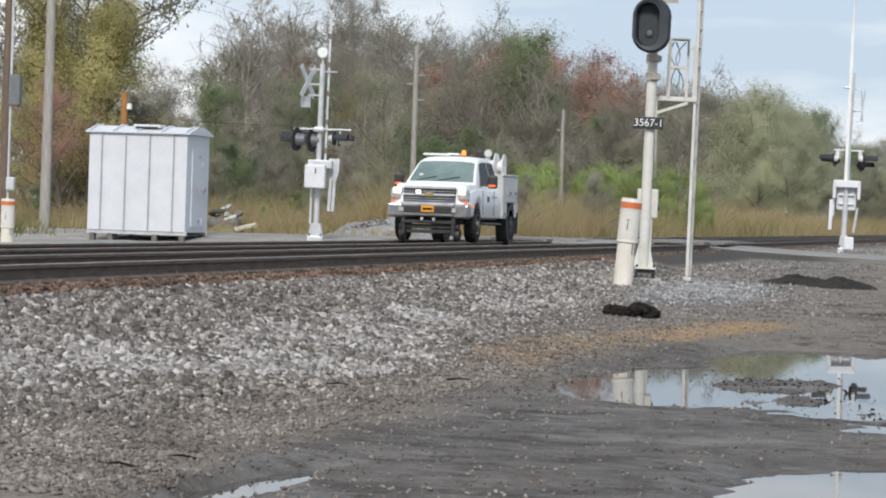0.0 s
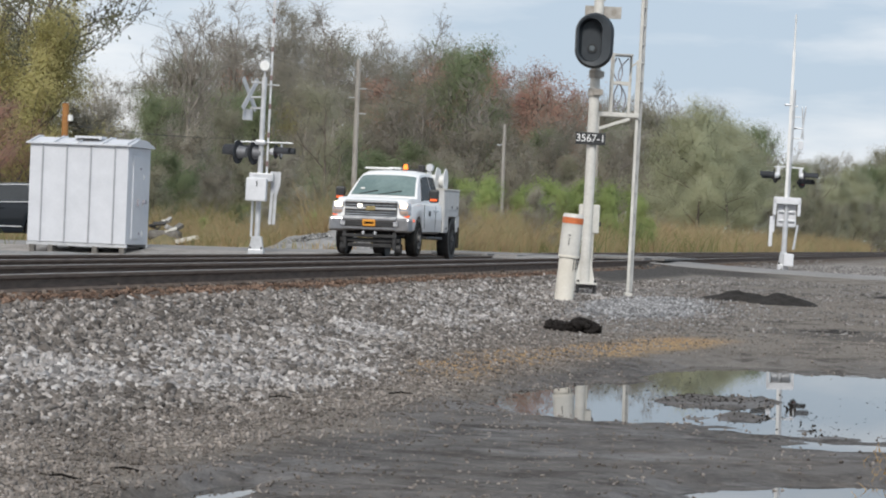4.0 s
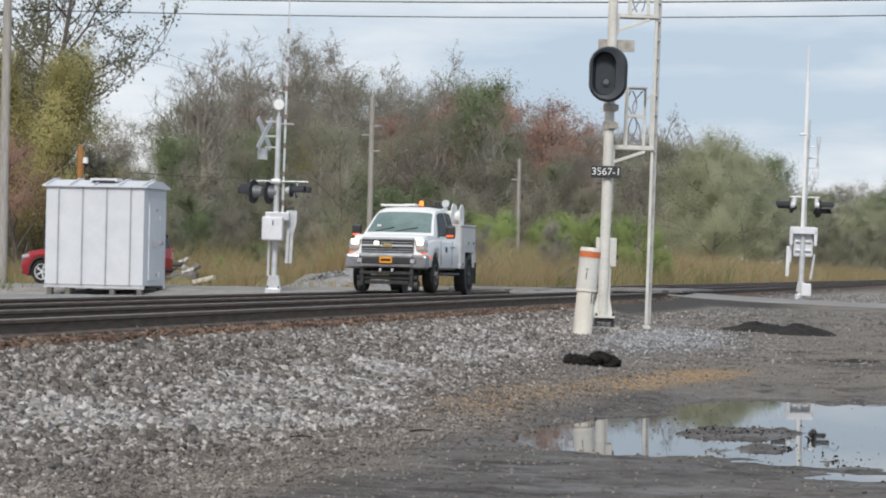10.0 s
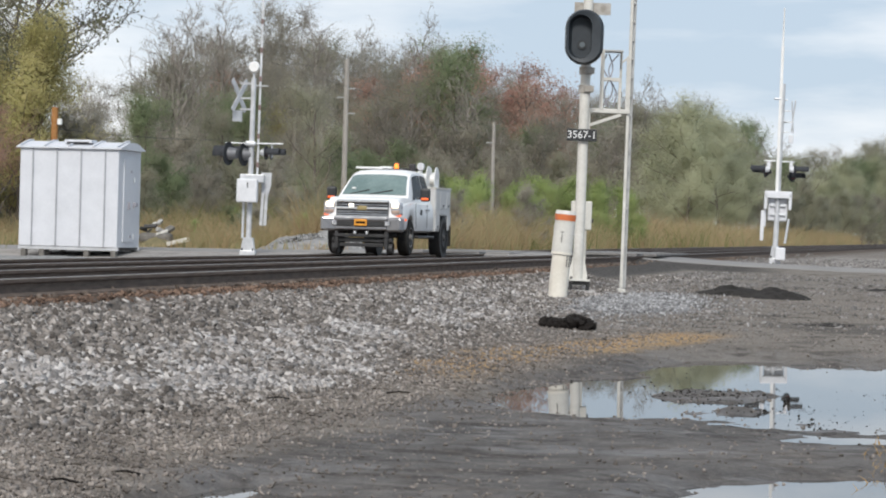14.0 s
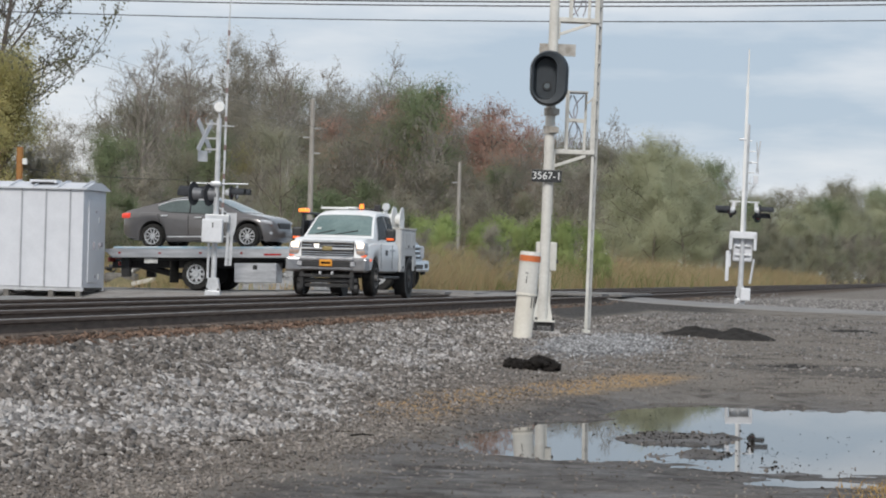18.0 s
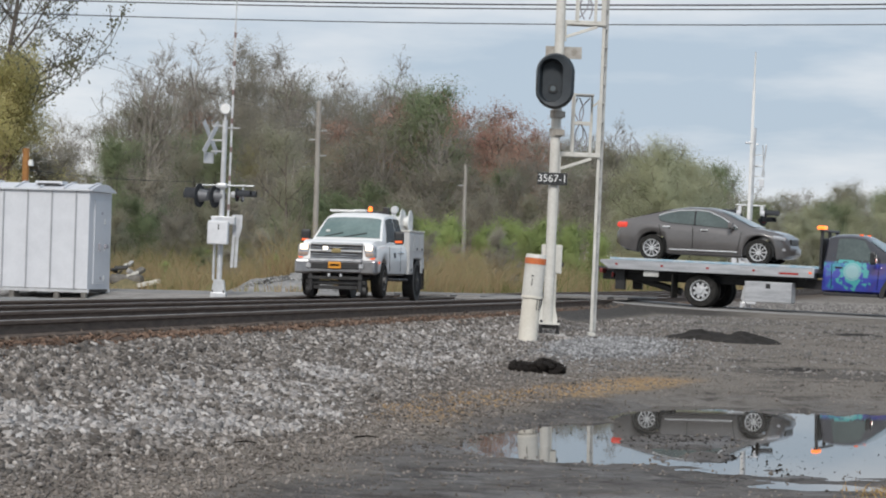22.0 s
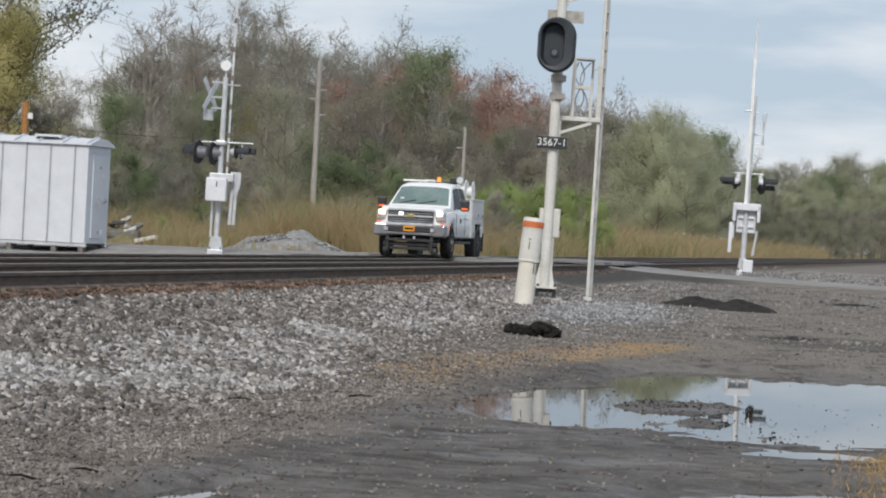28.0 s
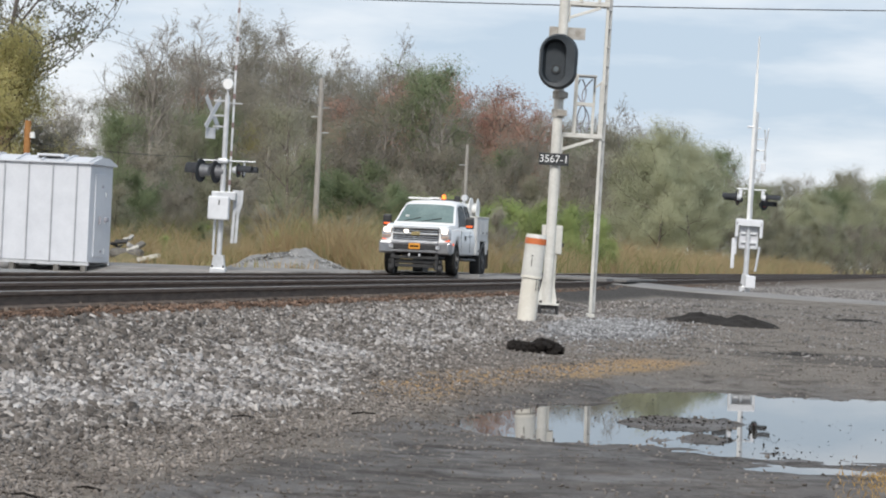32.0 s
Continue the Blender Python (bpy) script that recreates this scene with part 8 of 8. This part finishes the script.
    l.new(m2.outputs[2], m3.inputs[6])
    l.new(m3.outputs[2], b.inputs["Base Color"])
    b.inputs["Roughness"].default_value, b.inputs["Coat Weight"].default_value = 0.28, 0.9
    return m


M_DECK = mat("aluminium_deck", (0.6, 0.61, 0.63), (0.42, 0.43, 0.45), 0.4, 0.6, scale=3, bump=0.05, stretch=(0.5, 4, 4))
M_BLUESTRIP = mat("faded_blue_strip", (0.22, 0.4, 0.52), (0.56, 0.6, 0.64), 0.4, scale=4, bump=0.02, stretch=(1, 1, 4))


def tow_truck():
    t = thing("tow_truck", "black flatbed tow truck with a blue and teal airbrushed cab", "tow truck")
    sh = TOWCAB
    cab = part("cab", sh.mesh(), mural_paint(), t, "black cab with airbrushed door mural", True)
    for s in (-1, 1):
        part("window", sh.pane(s, (1.42, 1.44), (2.5, 2.12), 0.12), M_SIDEGLASS, cab, "", True)
        seams(t, sh, cab, [(1.34, 1.34), (2.5, 2.54)], s)
        mir = part("tow_mirror", bx(2.42, s * 1.2, 1.44, 0.14, 0.24, 0.32, 0.05), M_BLACK, cab, "black mirror with amber lens")
        part("mirror_marker", bx(2.5, s * 1.2, 1.38, 0.02, 0.16, 0.12, 0.01), M_REDLAMP, mir)
        fl = B()
        k = 20
        for i in range(k):
            a = math.pi * (i + 0.5) / k
            xx = 3.2 + math.cos(a) * 0.56
            box(fl, xx, s * (sh.half(xx) + 0.02), 0.46 + math.sin(a) * 0.56, 0.12, 0.12, 0.56 * math.pi / k + 0.02, 0, rot=(0, -math.degrees(a), 0))
        part("fender_flare", fl, M_PLASTIC, cab, "dark fender flare")
        part("headlight", bx(3.69, s * 0.82, 1.05, 0.2, 0.26, 0.34, 0.04, rot=(0, 0, -s * 14)), M_CLEARLAMP, cab, "tall clear headlight")
        part("step", bx(1.85, s * 0.98, 0.5, 1.4, 0.2, 0.07, 0.02), M_DARKSTEEL, cab)
        part("cab_lamp", bx(1.95, s * 0.45, 2.015, 0.1, 0.08, 0.03, 0.01), M_AMBERLOW, cab)
    handles(sh, cab, [(1.52, 1.18)], M_BLACK)
    part("windscreen", sh.screen(2.24, 2.78, 0.93), M_SCREEN, cab, "windscreen", True)
    g = part("grille", bx(3.78, 0, 1.02, 0.1, 1.2, 0.44, 0.04), M_CHROME, cab, "chrome grille")
    for z in (0.9, 1.02, 1.14):
        part("grille_slot", bx(3.835, 0, z, 0.02, 1.05, 0.07, 0.01), M_BLACK, g)
    bmp = part("bumper", bx(3.83, 0, 0.68, 0.22, 1.96, 0.3, 0.05), M_CHROME, t, "chrome bumper")
    part("bumper_slot", bx(3.945, 0, 0.66, 0.02, 0.9, 0.12, 0.02), M_BLACK, bmp)
    for s in (-1, 1):
        part("fog_light", bx(3.945, s * 0.72, 0.68, 0.02, 0.18, 0.12, 0.02), M_BLACK, bmp)
    # frame, deck
    part("frame", bx(-1.0, 0, 0.72, 7.6, 0.9, 0.24, 0.02), M_DARKSTEEL, t, "black truck frame")
    deck = part("deck", bx(-1.74, 0, 1.06, 5.4, 2.4, 0.12, 0.02), M_DECK, t, "long aluminium flatbed deck")
    for s in (-1, 1):
        part("side_rail", bx(-1.74, s * 1.21, 0.99, 5.38, 0.06, 0.23, 0.01), M_DECK, deck, "pale side rail")
        part("blue_strip", bx(-1.74, s * 1.2, 1.145, 5.3, 0.04, 0.06, 0.01), M_BLUESTRIP, deck)
        for x in (-4.2, -3.0, -1.8, -0.6, 0.85):
            part("marker_lamp", bx(x, s * 1.246, 1.0, 0.07, 0.014, 0.05, 0.01), M_REDLAMP if x < 0 else M_AMBERLOW, deck)
        part("deck_reflector", bx(0.3, s * 1.246, 0.96, 0.5, 0.012, 0.05), M_REDLAMP, deck)
        part("mud_flap", bx(-2.75, s * 0.85, 0.5, 0.03, 0.55, 0.6, 0.01), M_RUBBER, t)
        part("rear_leg", bx(-4.2, s * 0.8, 0.66, 0.26, 0.14, 0.62, 0.02), M_DARKSTEEL, t)
        part("rear_lamp", bx(-4.45, s * 0.55, 0.72, 0.05, 0.4, 0.12, 0.02), M_REDLAMP, t)
    tb = part("tool_box", bx(-0.22, -0.98, 0.47, 1.22, 0.44, 0.52, 0.02), M_DECK, t, "aluminium underdeck tool box")
    part("latch", bx(-0.22, -1.21, 0.62, 0.12, 0.02, 0.12, 0.03), M_DARKSTEEL, tb)
    part("subframe", bx(-1.9, 0, 0.9, 5.0, 1.5, 0.2, 0.02), M_DARKSTEEL, t, "dark subframe under the deck")
    for x in (-3.9, -3.1, -1.3, 0.3):
        part("cross_member", bx(x, 0, 0.95, 0.12, 2.3, 0.1, 0.01), M_DARKSTEEL, deck)
    part("tail_ramp", prism(B(), [(-4.44, 1.12), (-4.66, 1.1), (-4.66, 1.05), (-4.44, 0.9)], "y", -1.19, 1.19), M_DECK, deck, "bevelled deck tail")
    part("wheel_lift", rod(rd((-2.7, -0.3, 0.36), (-4.3, -0.3, 0.74), 0.09), (-4.2, 0, 0.78), (-5.1, 0, 0.88), 0.06), M_DARKSTEEL, t, "stowed wheel lift boom")
    part("lift_bar", bx(-4.75, 0, 0.82, 0.1, 1.5, 0.12, 0.02), mat("dull_red_paint", (0.3, 0.06, 0.05), rough=0.6), t)
    part("plate", bx(-3.3, -1.15, 0.79, 0.4, 0.02, 0.14, 0.01), M_PALEPLATE, t)
    hb = part("headboard", bx(1.03, 0, 1.5, 0.07, 1.9, 0.8, 0.02), M_BLACK, t, "black headboard behind the cab")
    part("light_bar", bx(1.03, 0, 2.08, 0.1, 1.9, 0.06, 0.02), M_BLACK, hb)
    for y in (-0.85, 0.0, 0.85):
        part("post", bx(1.03, y, 1.9, 0.08, 0.08, 0.4, 0.02), M_BLACK, hb)
    part("beacon", bx(1.0, -0.75, 2.155, 0.2, 0.34, 0.09, 0.03), M_AMBER, hb, "glowing amber beacon")
    part("inner_wells", bx(3.15, 0, 0.75, 1.0, 1.5, 0.55, 0.05), M_BLACK, t)
    for s in (-1, 1):
        wheel(t, 3.2, s * 0.9, 0.45, 0.26, 8, 0.6, M_RIM, "truck")
        wheel(t, -2.02, s * 0.93, 0.43, 0.24, 8, 0.6, M_RIM, "truck")
        wheel(t, -2.02, s * 0.64, 0.43, 0.24, 8, 0.6, M_DARKSTEEL, "truck")
    return t


tow = tow_truck()

# ---- ties, piece by piece ----
ties(track_near, NEAR_C, NEAR_Z, 16, 100)
ties(track_far, FAR_C, FAR_Z, 30, 100)


# ---- single stones at the foot of the shoulder, nearest the lot ----
def single_stones():
    rng = random.Random(83)
    shapes = []
    for k in range(12):
        bm = B()
        box(bm, 0, 0, 0, 1.4, 1.0, 0.55, 0.12)
        for v in bm.verts:
            v.co += Vector((rng.uniform(-0.16, 0.16), rng.uniform(-0.14, 0.14), rng.uniform(-0.09, 0.09)))
        bmesh.ops.triangulate(bm, faces=bm.faces)
        me = bpy.data.meshes.new("stone")
        bm.to_mesh(me)
        bm.free()
        me.materials.append(M_LOOSE)
        shapes.append(me)
    n = 0
    while n < 300:
        y = rng.uniform(18.6, 27)
        x = rng.uniform(-7.6, -5.9)
        if x < -0.345 * y or (x > -6.3 and rng.random() < 0.6):
            continue
        o = new("stone", shapes[n % 12])
        o.parent = ground
        s = rng.uniform(0.024, 0.045)
        o.matrix_basis = pose(x, y, ground_z(x, y) + s * 0.22, rng.gauss(0, 9), rng.gauss(0, 9), rng.uniform(0, 360)) @ Matrix.Scale(s, 4)
        n += 1


M_LOOSE = mat("loose_ballast_stone", (0.42, 0.4, 0.382), (0.24, 0.222, 0.205), 0.9, scale=1.5, bump=0.3, per_object=0.5)
single_stones()


# ---- what moves ----
def road_pose(x, off, left, lift=0.0, along=0.0, fore=1.4, aft=1.4):
    """A vehicle's pose on the road with its middle at x, in the lane off metres from the centre line."""
    n = math.hypot(1, ROAD_SLOPE)
    dx, dy = (-1 / n, -ROAD_SLOPE / n) if left else (1 / n, ROAD_SLOPE / n)
    za, zb = road_z(x + dx * fore), road_z(x - dx * aft)
    m = Matrix.Translation((x, road_y(x) + off, (za * aft + zb * fore) / (fore + aft) + 0.022)) @ pose(0, 0, 0, 0, 0, math.degrees(math.atan2(dy, dx)))
    return m @ pose(0, 0, 0, 0, -math.degrees(math.atan2(za - zb, fore + aft)), 0) @ Matrix.Translation((along, 0, lift))


def drive(car, place, at, spin_from, spin_to):
    """Key a vehicle along place(x) with x = at(t), and roll its wheels by the way it goes."""
    walk(car, [(0.1 * i, place(at(0.1 * i))) for i in range(321)])
    a, b = round(spin_from * FPS), round(spin_to * FPS)
    for hub in [o for o in car.children if "roll" in o]:
        home, r = Matrix.Translation(hub.location), hub["roll"]
        rows = [(0.0, home)]
        for i in range(a, b + 1):
            turn = abs(at(i / FPS) - at(a / FPS)) / r * spin_sign(car)
            rows.append((i / FPS, home @ pose(0, 0, 0, 0, math.degrees(turn) % 360, 0)))
        rows.append((32.0, rows[-1][1]))
        walk(hub, rows)


def spin_sign(car):
    return -1 if car.name.startswith("service") else 1


def motions():
    van_at = curve([(0, 36), (0.4, 30), (1.8, -2.5), (2.0, -4.66), (2.5, -10.45), (3.0, -16.24), (3.3, -20.0), (3.5, -22.5), (5.5, -52), (6.6, -66), (32, -66.5)])
    red_at = curve([(0, 44.5), (4.4, 44), (8.0, -4.21), (8.5, -10.02), (9.0, -16.03), (9.5, -21.75), (10.0, -27.2), (11.5, -46), (12.6, -58), (32, -58.5)])
    white_at = curve([(0, 52.5), (7.5, 52), (14.0, 1.5), (14.5, -2.75), (15.0, -6.75), (15.5, -10.1), (16.5, -18.5), (17.5, -28.5), (18.5, -38), (20.5, -50), (32, -50.5)])
    tow_at = curve([(0, -60.5), (8, -60), (13.5, -37), (15.5, -28.8), (17.5, -20.5), (18.0, -18.72), (19.0, -15.25), (19.5, -13.68), (20.0, -12.17), (20.5, -10.57), (21.0, -8.87), (21.5, -7.1), (22.0, -5.07),
                    (22.5, -2.95), (23.0, -0.85), (23.5, 1.2), (24.5, 5.2), (26.5, 15), (30, 34), (32, 40)])
    service_at = curve([(0, 66.28), (21.0, 66.3), (21.5, 66.4), (22.0, 66.64), (22.5, 67.03), (23.0, 67.57), (23.5, 68.29), (24.0, 69.1), (24.5, 70.0), (26.5, 73.7), (27.0, 74.57), (27.5, 75.4),
                        (28.0, 75.86), (28.5, 76.0), (29.5, 76.1), (30.5, 76.2), (32.0, 76.22)])
    drive(dark_van, lambda x: road_pose(x, 1.85, True), van_at, 1.2, 5.0)
    drive(red_suv, lambda x: road_pose(x, 1.85, True), red_at, 7.2, 11.0)
    drive(white_suv, lambda x: road_pose(x, 1.85, True), white_at, 13.8, 18.0)
    drive(tow, lambda x: road_pose(x, -1.85, False, fore=3.15, aft=2.0), tow_at, 14.5, 25.5)
    walk(gray_sedan, [(0.1 * i, road_pose(tow_at(0.1 * i), -1.85, False, 1.125, -1.97, 3.15, 2.0)) for i in range(321)])
    drive(service, lambda y: pose(FAR_C, y + 3.28, FAR_Z + 0.002, 0, 0, -90), service_at, 20.8, 30.6)


motions()
